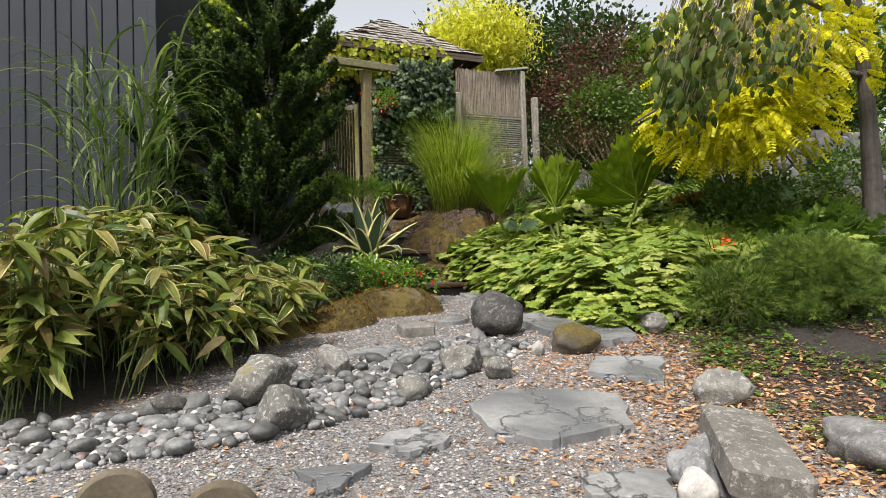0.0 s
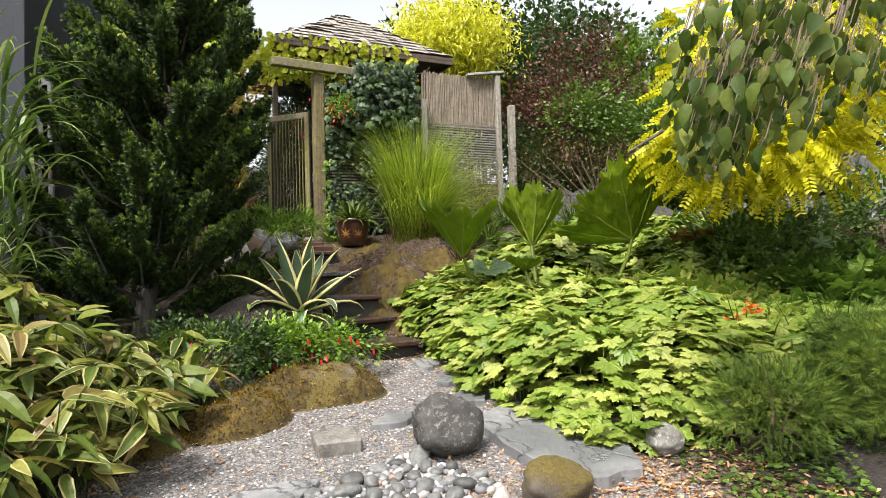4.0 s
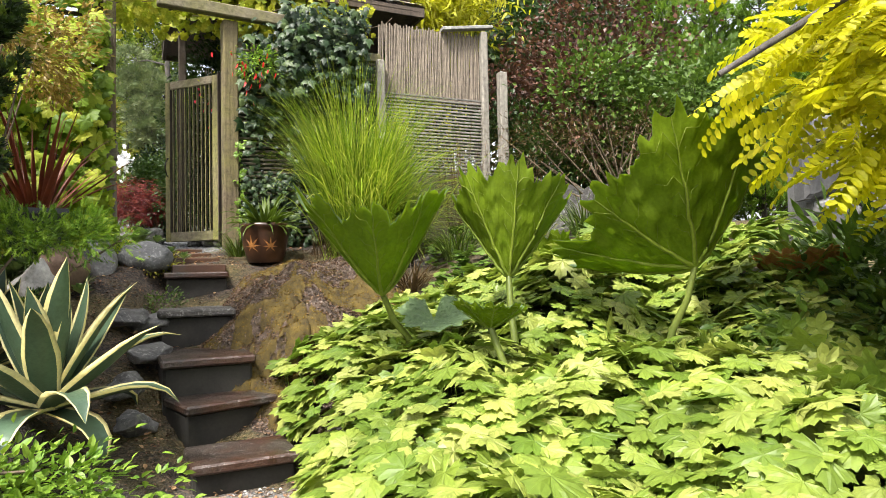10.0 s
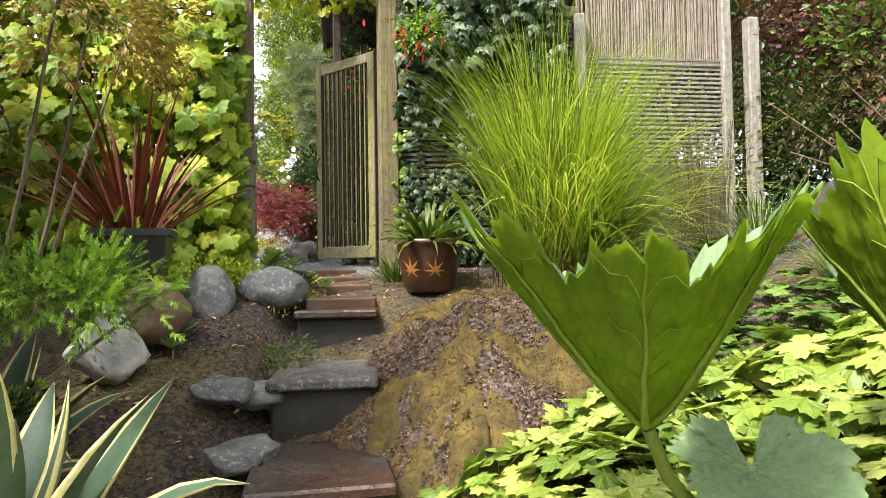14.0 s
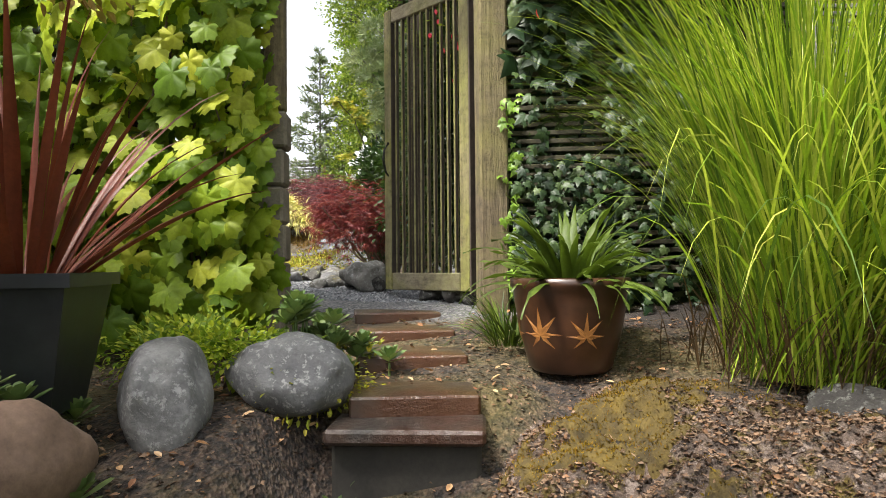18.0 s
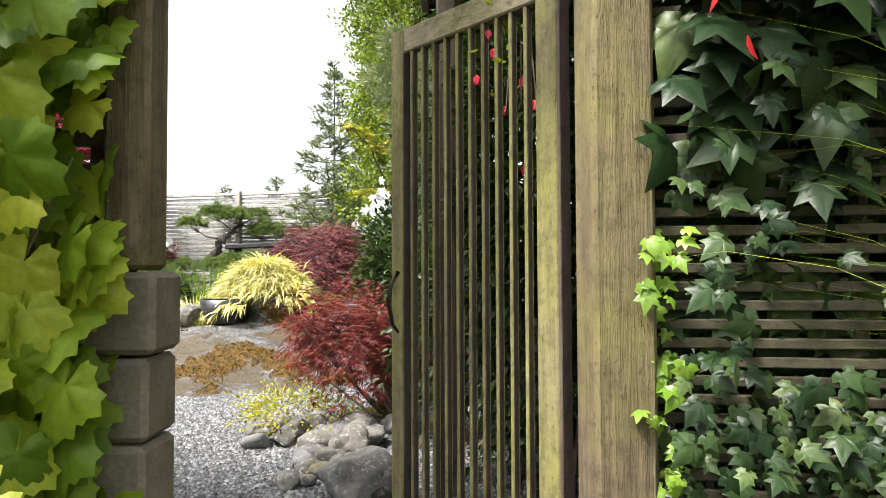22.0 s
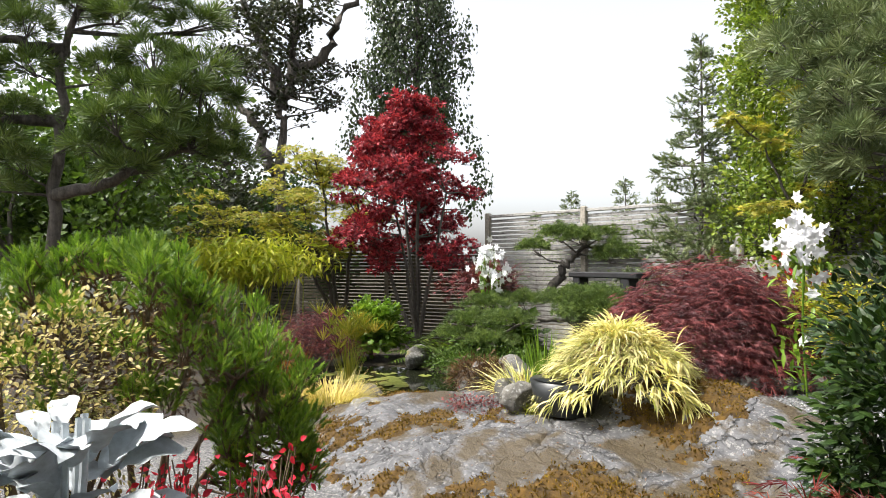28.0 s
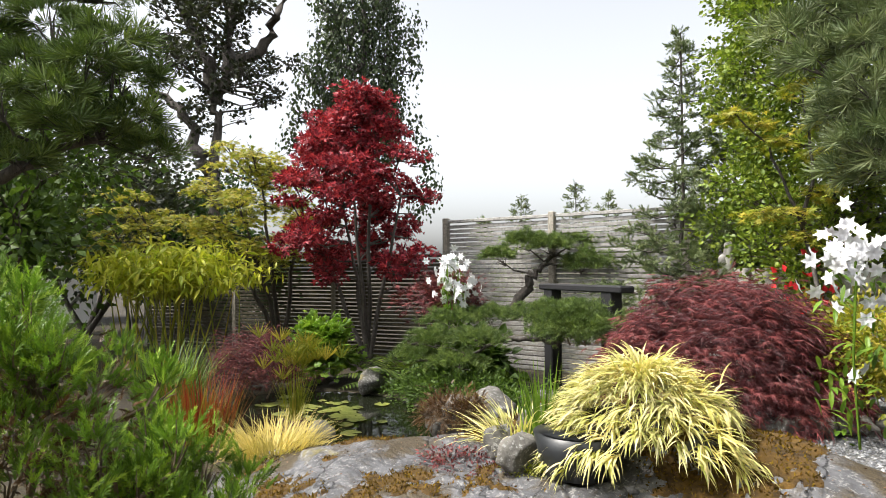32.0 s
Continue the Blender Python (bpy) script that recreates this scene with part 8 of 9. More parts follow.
def spray_tree(name, label, category, base, trunks, pads, mat, tmpl, leaf, dens, seed, r0=0.06, mode="flat", bark="bark", tip=0.0):
    """A tree drawn limb by limb: trunks as lines, then a side limb and a spray of leaves for each pad (centre, radii)."""
    g = np.random.default_rng(seed)
    th = thing(name, base, label, category)
    nodes = []
    for tk in trunks:
        tk = np.array(tk, float)
        fine = np.concatenate([tk[q] + (tk[q + 1] - tk[q]) * np.linspace(0, 1, 5)[:-1, None] for q in range(len(tk) - 1)] + [tk[-1:]])
        fine[1:-1] += g.normal(0, r0 * 0.35, fine[1:-1].shape)
        build("trunk", [tube(fine, np.linspace(r0, r0 * 0.35, len(fine)), 9)], M[bark], th, True)
        nodes.append(fine)
    nodes = np.concatenate(nodes)
    for c, r in pads:
        c, r = arr(*c), arr(*r)
        cost = np.linalg.norm(nodes - c, axis=1) + 0.9 * np.maximum(0, nodes[:, 2] - c[2] + 0.1)
        s = nodes[np.argmin(cost)]
        far = np.linalg.norm(c - s)
        mid2 = (s + c) / 2 + g.normal(0, 0.07 * far, 3) - UP * 0.05 * far
        rl = min(r0 * 0.4, 0.012 + 0.012 * far)
        build("limb", [tube([s, mid2, c - UP * r[2] * 0.4], [rl, rl * 0.75, rl * 0.45], 6)], M[bark], th)
        twigs = []
        for _ in range(6):
            d = unit(g.normal(size=3)) * r * 0.8
            twigs.append(tube([mid2 * 0.4 + c * 0.6 - UP * r[2] * 0.4, c + d * 0.5 - UP * r[2] * 0.2, c + d], [rl * 0.45, rl * 0.3, rl * 0.15], 4))
        build("twig_spray", twigs, M[bark], th)
        n = int(dens * (r[0] * r[1] if mode == "flat" else (r[0] * r[1] * r[2]) ** 0.667)) + 12
        d = unit(g.normal(size=(n, 3)))
        lump = (1 + 0.28 * np.sin(d @ arr(5, 4, 3) * 1.3 + seed + c[0] * 9))[:, None]
        if mode == "flat":
            rho = np.sqrt(g.random(n))
            q = c + d * arr(1, 1, 0.5) * r * rho[:, None] * lump
            q[:, 2] -= 0.35 * r[0] * rho**2
            out = unit(d * arr(1, 1, 0) + g.normal(0, 0.3, d.shape) - UP * 0.25)
            nrm = unit(UP + g.normal(0, 0.3, d.shape))
        elif mode == "hang":
            q = c + d * r * (g.random(n) ** 0.4)[:, None] * lump
            out = unit(d * 0.3 - UP + g.normal(0, 0.25, d.shape))
            nrm = unit(d + g.normal(0, 0.4, d.shape))
        elif mode == "needle":
            d[:, 2] = np.abs(d[:, 2]) * 1.1 - 0.3
            q = c + d * r * (0.55 + 0.45 * g.random(n))[:, None] * lump
            out = unit(d * arr(0.8, 0.8, 0.4) + UP * tip + g.normal(0, 0.25, d.shape))
            nrm = g.normal(size=d.shape)
        else:
            q = c + d * r * (g.random(n) ** 0.4)[:, None] * lump
            out = unit(d + g.normal(0, 0.5, d.shape))
            nrm = unit(UP * 0.7 + g.normal(0, 0.5, d.shape))
        build("leaf_spray" if mode != "needle" else "needle_pad", [stamp(tmpl, q, out, nrm, g.uniform(0.75, 1.25, n) * leaf)], mat, th)
    return th


LACE = palm_leaf(7, 0.86, 0, 250, 0.03, 0.3)
tri_v, tri_f = [], []
for q in (-0.9, 0.0, 0.9):
    for px, py, pz in diamond(0.2, 0.06)[0]:
        tri_v.append((px * math.cos(q) + py * math.sin(q), py * math.cos(q) - px * math.sin(q), pz))
    tri_f += [tuple(k + len(tri_v) - 4 for k in t) for t in diamond()[1]]
TRIPLE = (np.array(tri_v), np.array(tri_f))
# ---- planting round the pond ----
pb = thing("black_pot", (-5.62, 14.55, 2.6), "low black pot under golden grass", "pot")
v, f = tube([(-5.6, 14.55, 2.62), (-5.6, 14.55, 2.72), (-5.6, 14.55, 2.85), (-5.6, 14.55, 2.86), (-5.6, 14.55, 2.83)], [0.2, 0.23, 0.26, 0.24, 0.0], 24)
build("bowl", [(v, f)], M["black_pot"], pb, True)
g = np.random.default_rng(321)
hk = thing("golden_hakone_grass", (-5.4, 14.85, 2.6), "cascading golden-yellow striped grass", "ornamental grass")
nt2 = 300
ta = np.arange(nt2) * 2.4
tr2 = 0.54 * np.sqrt((np.arange(nt2) + 0.5) / nt2)
tr2 = tr2 * (1 + 0.16 * np.sin(3 * ta + 1.0))
kt = 13
a2 = np.repeat(ta + g.normal(0, 0.5, nt2), kt) + g.normal(0, 0.35, nt2 * kt)
rr, tt2 = np.repeat(tr2, kt), np.repeat(ta, kt)
hump = np.repeat(g.normal(0, 0.035, nt2), kt)
c = arr(-5.4, 14.87, 0) + np.stack([rr * np.cos(tt2), 0.85 * rr * np.sin(tt2), 2.72 + hump + 0.47 * (1 - np.minimum(1, rr / 0.6) ** 2)], -1) + g.normal(0, 0.014, (nt2 * kt, 3))
n = len(c)
build("blade_mass", [blades(c, a2, g.uniform(0.1, 0.22, n), 0.75 + 0.9 * rr / 0.54 + g.normal(0, 0.25, n), g.uniform(0.009, 0.016, n), g.uniform(0.7, 1.7, n), 5, seed=6, bend=1.0)], L["hakone"], hk)
q = np.arange(260)
b3 = arr(-5.38, 14.85, 3.14) + g.normal(0, 1, (260, 3)) * arr(0.13, 0.1, 0.02)
build("dry_blade_mass", [blades(b3, g.random(260) * 6.28, g.uniform(0.1, 0.22, 260), g.uniform(0.5, 1.2, 260), 0.01, g.uniform(0.8, 1.8, 260), 5, seed=16, bend=1.0)], L["straw"], hk, label="dry straw-coloured blades")
grass("green_iris", "upright bright green blades beside golden grass", (-6.05, 14.75, 2.6), 60, 0.65, 1.0, 0.018, L["fresh"], 322, (0.0, 0.25), (0.05, 0.35), 0.1)
grass("golden_sedge", "arching yellow-green grass beside the pot", (-6.25, 14.75, 2.55), 260, 0.55, 1.0, 0.014, L["hakone"], 323, (0.3, 1.0), (0.6, 1.5), 0.12)
shrub("laceleaf_maple", "dome of weeping purple-red lace-leaf maple", "maple", (-5.75, 16.6, gz(-5.75, 16.6)), (-5.75, 16.55, 2.55), (0.93, 0.95, 1.08), 420, 40, 0.075, LACE, 0.1, L["purple_maple"], 324, 8, -0.25, 0.84, droop=0.9, lump=0.1)
shrub("laceleaf_maple", "low spreading red lace-leaf maple behind the gate", "maple", (-2.9, 13.1, gz(-2.9, 13.1)), (-3.04, 12.9, 2.68), (0.42, 0.36, 0.3), 80, 26, 0.07, LACE, 0.08, L["lace_maple"], 325, 12, -0.5, 0.45, droop=0.7)
shrub("evergreen_shrub", "dark glossy evergreen shrub behind the gate", "shrub", (-3.35, 14.15, gz(-3.35, 14.15)), (-3.32, 14.15, 3.0), (0.36, 0.34, 0.85), 170, 26, 0.06, OV, 0.05, L["ivy"], 3250, 9, -0.9, 0.5)
shrub("camellia", "dark glossy evergreen shrub behind the gate", "shrub", (-2.35, 12.75, gz(-2.35, 12.75)), (-2.1, 13.0, 3.2), (0.62, 0.5, 1.05), 300, 34, 0.07, OV, 0.055, L["deep"], 326, 8, -0.8)
shrub("camellia", "dark glossy evergreen beside the bedrock", "shrub", (-3.15, 13.6, gz(-3.15, 13.6)), (-3.15, 13.6, 2.95), (0.26, 0.28, 0.62), 130, 28, 0.06, OV, 0.05, L["deep"], 341, 6, -0.9)
shrub("camellia", "dense dark evergreen behind the open gate", "shrub", (-1.75, 12.35, gz(-1.75, 12.35)), (-1.7, 12.4, 3.6), (0.55, 0.4, 1.55), 520, 34, 0.07, OV, 0.05, L["deep"], 342, 8, -0.95, 0.4)
shrub("yellow_stonecrop", "low yellow-green stonecrop on the cobbles", "groundcover", (-3.3, 12.75, gz(-3.3, 12.75)), (-3.35, 12.75, gz(-3.3, 12.75) + 0.1), (0.45, 0.3, 0.12), 60, 30, 0.04, OV, 0.025, L["gold_maple"], 327, 2)
sd2 = shrub("red_stonecrop", "dark red stonecrop rosettes on the bedrock", "succulent", (-6.35, 14.35, rock_top(-6.35, 14.35)), (-6.35, 14.35, rock_top(-6.35, 14.35) + 0.03), (0.34, 0.18, 0.03), 34, 26, 0.03, OV, 0.024, L["purple_maple"], 328, 0)
shrub("lime_moss", "lime-green moss cushion on the bedrock", "moss", (-5.92, 14.42, rock_top(-5.92, 14.42)), (-5.92, 14.42, rock_top(-5.92, 14.42) + 0.02), (0.14, 0.09, 0.035), 26, 40, 0.02, DIA, 0.016, L["gold_vine"], 329, 0)
shrub("heather", "small reddish heather tuft at the pond rock", "shrub", (-7.2, 15.0, 2.5), (-7.2, 15.0, 2.62), (0.3, 0.2, 0.14), 40, 30, 0.04, BRUSH, 0.06, L["mugo_dry"], 330, 2)
pp = grass("papyrus", "tall lime papyrus with feathery heads in the pond", (-9.08, 14.6, WATER), 90, 0.8, 1.0, 0.01, L["gold_maple"], 331, (0.0, 0.35), (0.05, 0.4), 0.06)
g = np.random.default_rng(332)
q = arr(-9.08, 14.6, WATER + 0.72) + g.normal(0, 1, (30, 3)) * arr(0.16, 0.16, 0.08)
build("head_mass", [stamp(TUFT, q, np.tile(UP, (30, 1)), g.normal(size=(30, 3)), 0.2)], L["gold_maple"], pp)
po = thing("pond_pot", (-9.08, 14.55, WATER - 0.1), "brown pot standing in the pond", "pot")
v, f = tube([(-9.08, 14.58, WATER - 0.12), (-9.08, 14.58, WATER + 0.1), (-9.08, 14.58, WATER + 0.12), (-9.08, 14.58, WATER + 0.08)], [0.12, 0.14, 0.13, 0.0], 20)
build("pot_body", [(v, f)], M["brown_rock"], po, True)
grass("straw_sedge", "straw-yellow sedge mound beside the pond", (-8.2, 13.95, gz(-8.2, 13.95)), 900, 0.5, 1.0, 0.009, L["straw"], 333, (0.2, 0.9), (0.6, 1.6), 0.3)
grass("blood_grass", "red-tipped upright blood grass", (-9.1, 13.7, gz(-9.1, 13.7)), 280, 0.75, 1.0, 0.014, L["blood"], 334, (0.0, 0.35), (0.1, 0.6), 0.28)
grass("green_sedge", "tall green sedge behind the blood grass", (-10.2, 13.75, gz(-10.2, 13.75)), 280, 1.0, 1.0, 0.013, L["fresh"], 335, (0.0, 0.4), (0.3, 1.2), 0.28)
shrub("crimson_maple", "low crimson weeping maple behind the pond", "maple", (-10.9, 15.0, gz(-10.9, 15.0)), (-10.9, 15.05, 2.55), (0.58, 0.45, 0.4), 150, 30, 0.07, LACE, 0.07, L["purple_maple"], 336, 5, -0.2, 0.75, droop=0.6)
shrub("ivy_groundcover", "small-leaved green groundcover over the pond bank", "groundcover", (-8.9, 16.5, gz(-8.9, 16.5)), (-8.7, 16.5, gz(-8.9, 16.5) + 0.08), (1.25, 0.5, 0.27), 240, 40, 0.07, OV, 0.04, L["green"], 337, 2)
fe = thing("fern", (-10.2, 16.75, gz(-10.2, 16.75)), "large arching green fern", "fern")
g = np.random.default_rng(338)
pos, dirs, nr, sc = [], [], [], []
for q in range(18):
    a = q * 2.4
    el = g.uniform(0.5, 1.15)
    ln = g.uniform(0.7, 1.0)
    for k in range(22):
        t = (k + 1) / 22
        c = arr(-10.2, 16.75, gz(-10.2, 16.75)) + arr(np.cos(a), np.sin(a), 0) * ln * t * np.cos(el * (1 - 0.5 * t)) + UP * ln * (np.sin(el) * t - 0.45 * t * t)
        for sg in (-1, 1):
            pos.append(c)
            dirs.append((-np.sin(a) * sg + 0.3 * np.cos(a), np.cos(a) * sg + 0.3 * np.sin(a), -0.1))
            nr.append((0, 0, 1))
            sc.append(0.2 * np.sin(np.pi * (0.12 + 0.85 * t)))
build("frond_mass", [stamp(LANCE, np.array(pos), np.array(dirs), np.array(nr) + g.normal(0, 0.15, (len(nr), 3)), np.array(sc))], L["fern"], fe)
shrub("hosta", "broad dark green leaves below the fence", "perennial", (-9.6, 17.3, gz(-9.6, 17.3)), (-9.6, 17.3, gz(-9.6, 17.3) + 0.3), (0.7, 0.4, 0.3), 60, 14, 0.09, strip_leaf([0, 0.25, 0.6, 1], [0.03, 0.38, 0.36, 0.0], 0.2, 0.3), 0.16, L["green"], 339)
shrub("euphorbia", "rounded green shrub with lobed leaves", "shrub", (-11.2, 16.1, gz(-11.2, 16.1)), (-11.2, 16.1, gz(-11.2, 16.1) + 0.4), (0.45, 0.4, 0.42), 60, 26, 0.07, LOBE3, 0.09, L["fresh"], 340)


def pine_pads(name, label, base, trunk, pads, tuft, mat, seed, r0=0.06, dens=900):
    return spray_tree(name, label, "pine", base, [trunk], pads, mat, TUFT, tuft, dens, seed, r0, "needle", tip=0.7)


pine_pads("cloud_pine", "cloud-pruned pine with a bent trunk", (-9.95, 18.3, gz(-9.95, 18.3)), [(-9.97, 18.61, 3.16), (-9.80, 18.79, 3.53), (-9.78, 18.81, 3.69), (-9.65, 18.95, 3.83), (-9.51, 19.10, 3.99)], [((-10.06, 18.46, 3.98), (0.3, 0.26, 0.17)), ((-9.87, 18.82, 4.2), (0.36, 0.3, 0.2)), ((-9.46, 18.85, 4.12), (0.32, 0.3, 0.2)), ((-9.38, 19.40, 4.18), (0.36, 0.3, 0.19)), ((-9.09, 19.29, 3.84), (0.42, 0.36, 0.3)), ((-8.97, 19.74, 3.92), (0.3, 0.3, 0.24))], 0.07, L["pine"], 351, 0.085, 6500)
pine_pads("low_pine", "low spreading pine over the rocks", (-7.9, 16.9, gz(-7.9, 16.9)), [(-8.23, 17.58, 2.88), (-8.36, 17.43, 2.95), (-8.55, 17.05, 2.96), (-8.78, 16.64, 2.78)], [((-9.49, 17.01, 3.14), (0.42, 0.36, 0.16)), ((-9.24, 17.46, 3.17), (0.4, 0.36, 0.18)), ((-8.61, 17.73, 3.22), (0.42, 0.36, 0.2)), ((-8.25, 18.16, 3.22), (0.5, 0.36, 0.2)), ((-8.69, 16.73, 2.97), (0.4, 0.32, 0.18)), ((-9.33, 16.59, 2.93), (0.36, 0.32, 0.18)), ((-8.86, 16.54, 2.71), (0.4, 0.32, 0.18)), ((-9.47, 16.44, 2.73), (0.34, 0.3, 0.15))], 0.065, L["pine"], 352, 0.04, 5000)
shrub("bench_pine", "low green pine before the bench", "pine", (-7.97, 17.57, 2.90), (-7.97, 17.57, 3.13), (0.62, 0.4, 0.2), 120, 26, 0.05, TUFT, 0.07, L["pine"], 353, 5)
bn = thing("garden_bench", (-8.3, 18.35, gz(-8.3, 18.35)), "black-painted bench rail before the slatted fence", "bench")
b0, b1 = arr(-9.1, 18.35), arr(-7.4, 17.75)
bdir = unit(b1 - b0)
byaw = math.degrees(math.atan2(bdir[1], bdir[0]))
boxes("top_beam", [((*((b0 + b1) / 2), 3.54), (np.linalg.norm(b1 - b0), 0.2, 0.08), turn(byaw))], M["black_wood"], bn, bevel=0.015)
for u in (0.2, 1.5):
    boxes("leg", [((*(b0 + bdir * u), 2.87), (0.2, 0.16, 1.3), turn(byaw))], M["black_wood"], bn, bevel=0.012)

# ---- fences ----
def slat_fence(a, b, z0, z1, label, mat, mpost, step=0.075, sh=0.055, posts=4):
    a, b = arr(*a), arr(*b)
    th = thing("slat_fence", (*((a + b) / 2), z0), label, "fence")
    d, ln = unit(b - a), np.linalg.norm(b - a)
    yw = math.degrees(math.atan2(d[1], d[0]))
    z = z0 + 0.05
    while z < z1 - 0.08:
        boxes("slat", [((*((a + b) / 2), z), (ln, 0.02, sh), turn(yw))], mat, th, bevel=0.004)
        z += step
    boxes("top_rail", [((*((a + b) / 2), z1 - 0.03), (ln, 0.09, 0.05), turn(yw))], mat, th)
    for q in range(posts):
        upright(th, "post", a + d * ln * q / (posts - 1) + arr(d[1], -d[0]) * 0.03, z0, z1 + 0.03, (0.1, 0.1), yw, mpost)
    return th


slat_fence((-11.65, 18.8), (-3.8, 20.55), 2.2, 4.62, "silvery weathered horizontal-slat fence", M["grey_wood"], M["grey_post"], posts=5)
slat_fence((-11.75, 18.85), (-17.5, 15.6), 2.2, 4.05, "brown horizontal-slat fence behind bamboo", M["slat_dark"], M["grey_post"], 0.07, 0.05, 4)
bw = thing("block_plinth", (-6.3, 19.1, 2.25), "low wall of pale concrete blocks", "wall")
for row in range(5):
    for q in range(6):
        x = -6.98 + (q + 0.5 - 0.5 * (row % 2)) * 0.41
        boxes("block", [((x, 19.05 - 0.01 * (q % 2), 2.43 + row * 0.27 + 0.13), (0.4, 0.26, 0.262), turn(-6))], M["pale_block"], bw, bevel=0.01)
stt = [((0, 0, 0.12), (0.13, 0.12, 0.22)), ((0.02, 0, 0.28), (0.1, 0.1, 0.2)), ((0.02, -0.02, 0.41), (0.075, 0.075, 0.09)), ((-0.07, -0.06, 0.12), (0.06, 0.1, 0.12))]
tagged(build("statue", [rock(arr(-6.85, 18.95, 3.79) + arr(*c) * 0.62, np.array(s) * 1.24, 400 + q, 0.05, 0, 3) for q, (c, s) in enumerate(stt)], M["statue"], smooth=True), "small pale seated stone figure on a block wall", "statue")

# ---- trees and tall planting ----
def maple_pads(c, prof, n, size, seed):
    """Flat sprays through a crown: its half width at each height."""
    g = np.random.default_rng(seed)
    hs, ws = zip(*prof)
    out = []
    for q in range(n):
        h = hs[0] + (hs[-1] - hs[0]) * (q + g.random()) / n
        a = q * 2.4 + g.normal(0, 0.3)
        w = np.interp(h, hs, ws) * np.sqrt(0.15 + 0.85 * g.random())
        s = size * g.uniform(0.75, 1.25)
        out.append(((c[0] + w * np.cos(a), c[1] + w * np.sin(a), h + g.normal(0, 0.12)), (s, s * g.uniform(0.7, 1.2), s * g.uniform(0.25, 0.6))))
    return out


def fan(base, tops, wob=0.0):
    return [[base, tuple(np.array(base) * 0.5 + np.array(t) * 0.5 + arr(0, 0, 0.12)), t] for t in tops]


rb = (-12.35, 17.65, gz(-12.35, 17.65))
spray_tree("red_maple", "upright Japanese maple with deep red leaves", "maple", rb, fan(rb, [(-13.1, 16.9, 4.5), (-12.6, 17.5, 5.4), (-12.3, 17.7, 6.0), (-11.9, 18.0, 5.0), (-12.4, 17.2, 4.8)]), [q for q in maple_pads((-12.35, 17.55), [(3.8, 1.0), (4.3, 1.5), (5.0, 1.35), (5.6, 1.05), (6.1, 0.8), (6.6, 0.3)], 150, 0.3, 411) if fbm(np.array([q[0]]), 1.1, 2, 8)[0] > -0.16], L["red_maple"], TRIPLE, 0.08, 2300, 412, 0.045, "ball")
gb2 = (-14.2, 17.0, gz(-14.2, 17.0))
spray_tree("golden_maple", "Japanese maple with yellow-green leaves", "maple", gb2, fan(gb2, [(-15.0, 16.1, 4.9), (-14.4, 16.7, 5.3), (-13.8, 17.2, 5.0), (-14.2, 16.3, 4.6)]), maple_pads((-14.45, 16.6), [(3.9, 0.9), (4.5, 1.35), (5.2, 1.2), (5.95, 0.3)], 46, 0.42, 413), L["gold_maple"], STAR, 0.1, 900, 414, 0.05)
gb3 = (-16.6, 15.1, gz(-16.6, 15.1))
spray_tree("golden_maple", "small yellow-green maple by the bamboo", "maple", gb3, fan(gb3, [(-16.9, 14.9, 4.4), (-16.4, 15.3, 4.6)]), maple_pads((-16.65, 15.1), [(3.6, 0.7), (4.6, 0.8), (5.3, 0.25)], 22, 0.4, 415), L["gold_maple"], STAR, 0.1, 800, 416, 0.04)
shrub("purple_maple", "small purple maple below the red one", "maple", (-10.4, 17.6, gz(-10.4, 17.6)), (-10.4, 17.6, 3.35), (0.6, 0.5, 0.25), 60, 26, 0.1, STAR, 0.1, L["purple_maple"], 413, 4)
ba = thing("bamboo", (-13.2, 14.65, gz(-13.2, 14.65)), "clump of bamboo with yellow-green leaves", "bamboo")
g = np.random.default_rng(414)
cu, q3 = [], []
for q in range(46):
    b0 = arr(-13.2 + g.normal(0, 0.35), 14.65 + g.normal(0, 0.4), 2.22)
    e = b0 + arr(g.normal(0, 0.3), g.normal(0, 0.3), g.uniform(1.3, 1.85))
    cu.append(tube([b0, (b0 + e) / 2, e], [0.012, 0.011, 0.005], 5))
    q3.append(e + g.normal(0, 1, (80, 3)) * arr(0.24, 0.24, 0.1))
q3 = np.concatenate(q3)
build("culm_mass", cu, L["gold_maple"], ba)
build("foliage", [stamp(LANCE, q3, g.normal(0, 0.7, q3.shape) - UP * 0.5, unit(UP + g.normal(0, 0.4, q3.shape)), g.uniform(0.1, 0.2, len(q3)))], L["gold_vine"], ba)
li = thing("white_lily", (-10.1, 17.0, gz(-10.1, 17.0)), "tall white lilies before the fence", "flower")
g = np.random.default_rng(415)
stems, fl3, lv3 = [], [], []
for q in range(14):
    b0 = arr(-9.7 + g.normal(0, 0.16), 17.1 + g.normal(0, 0.14), 2.25)
    e = b0 + arr(g.normal(0, 0.06), g.normal(0, 0.06), g.uniform(1.2, 1.7))
    stems.append(tube([b0, e], [0.008, 0.006], 4))
    fl3 += [e + g.normal(0, 1, 3) * arr(0.1, 0.1, 0.14) - UP * 0.1 for _ in range(7)]
    lv3 += [b0 + (e - b0) * t for t in g.random(16)]
build("stem_mass", stems, L["fresh"], li)
lv3, fl3 = np.array(lv3), np.array(fl3)
build("leaf_mass", [stamp(LANCE, lv3, g.normal(size=lv3.shape) * arr(1, 1, 0.3), np.tile(UP, (len(lv3), 1)), 0.16)], L["fresh"], li)


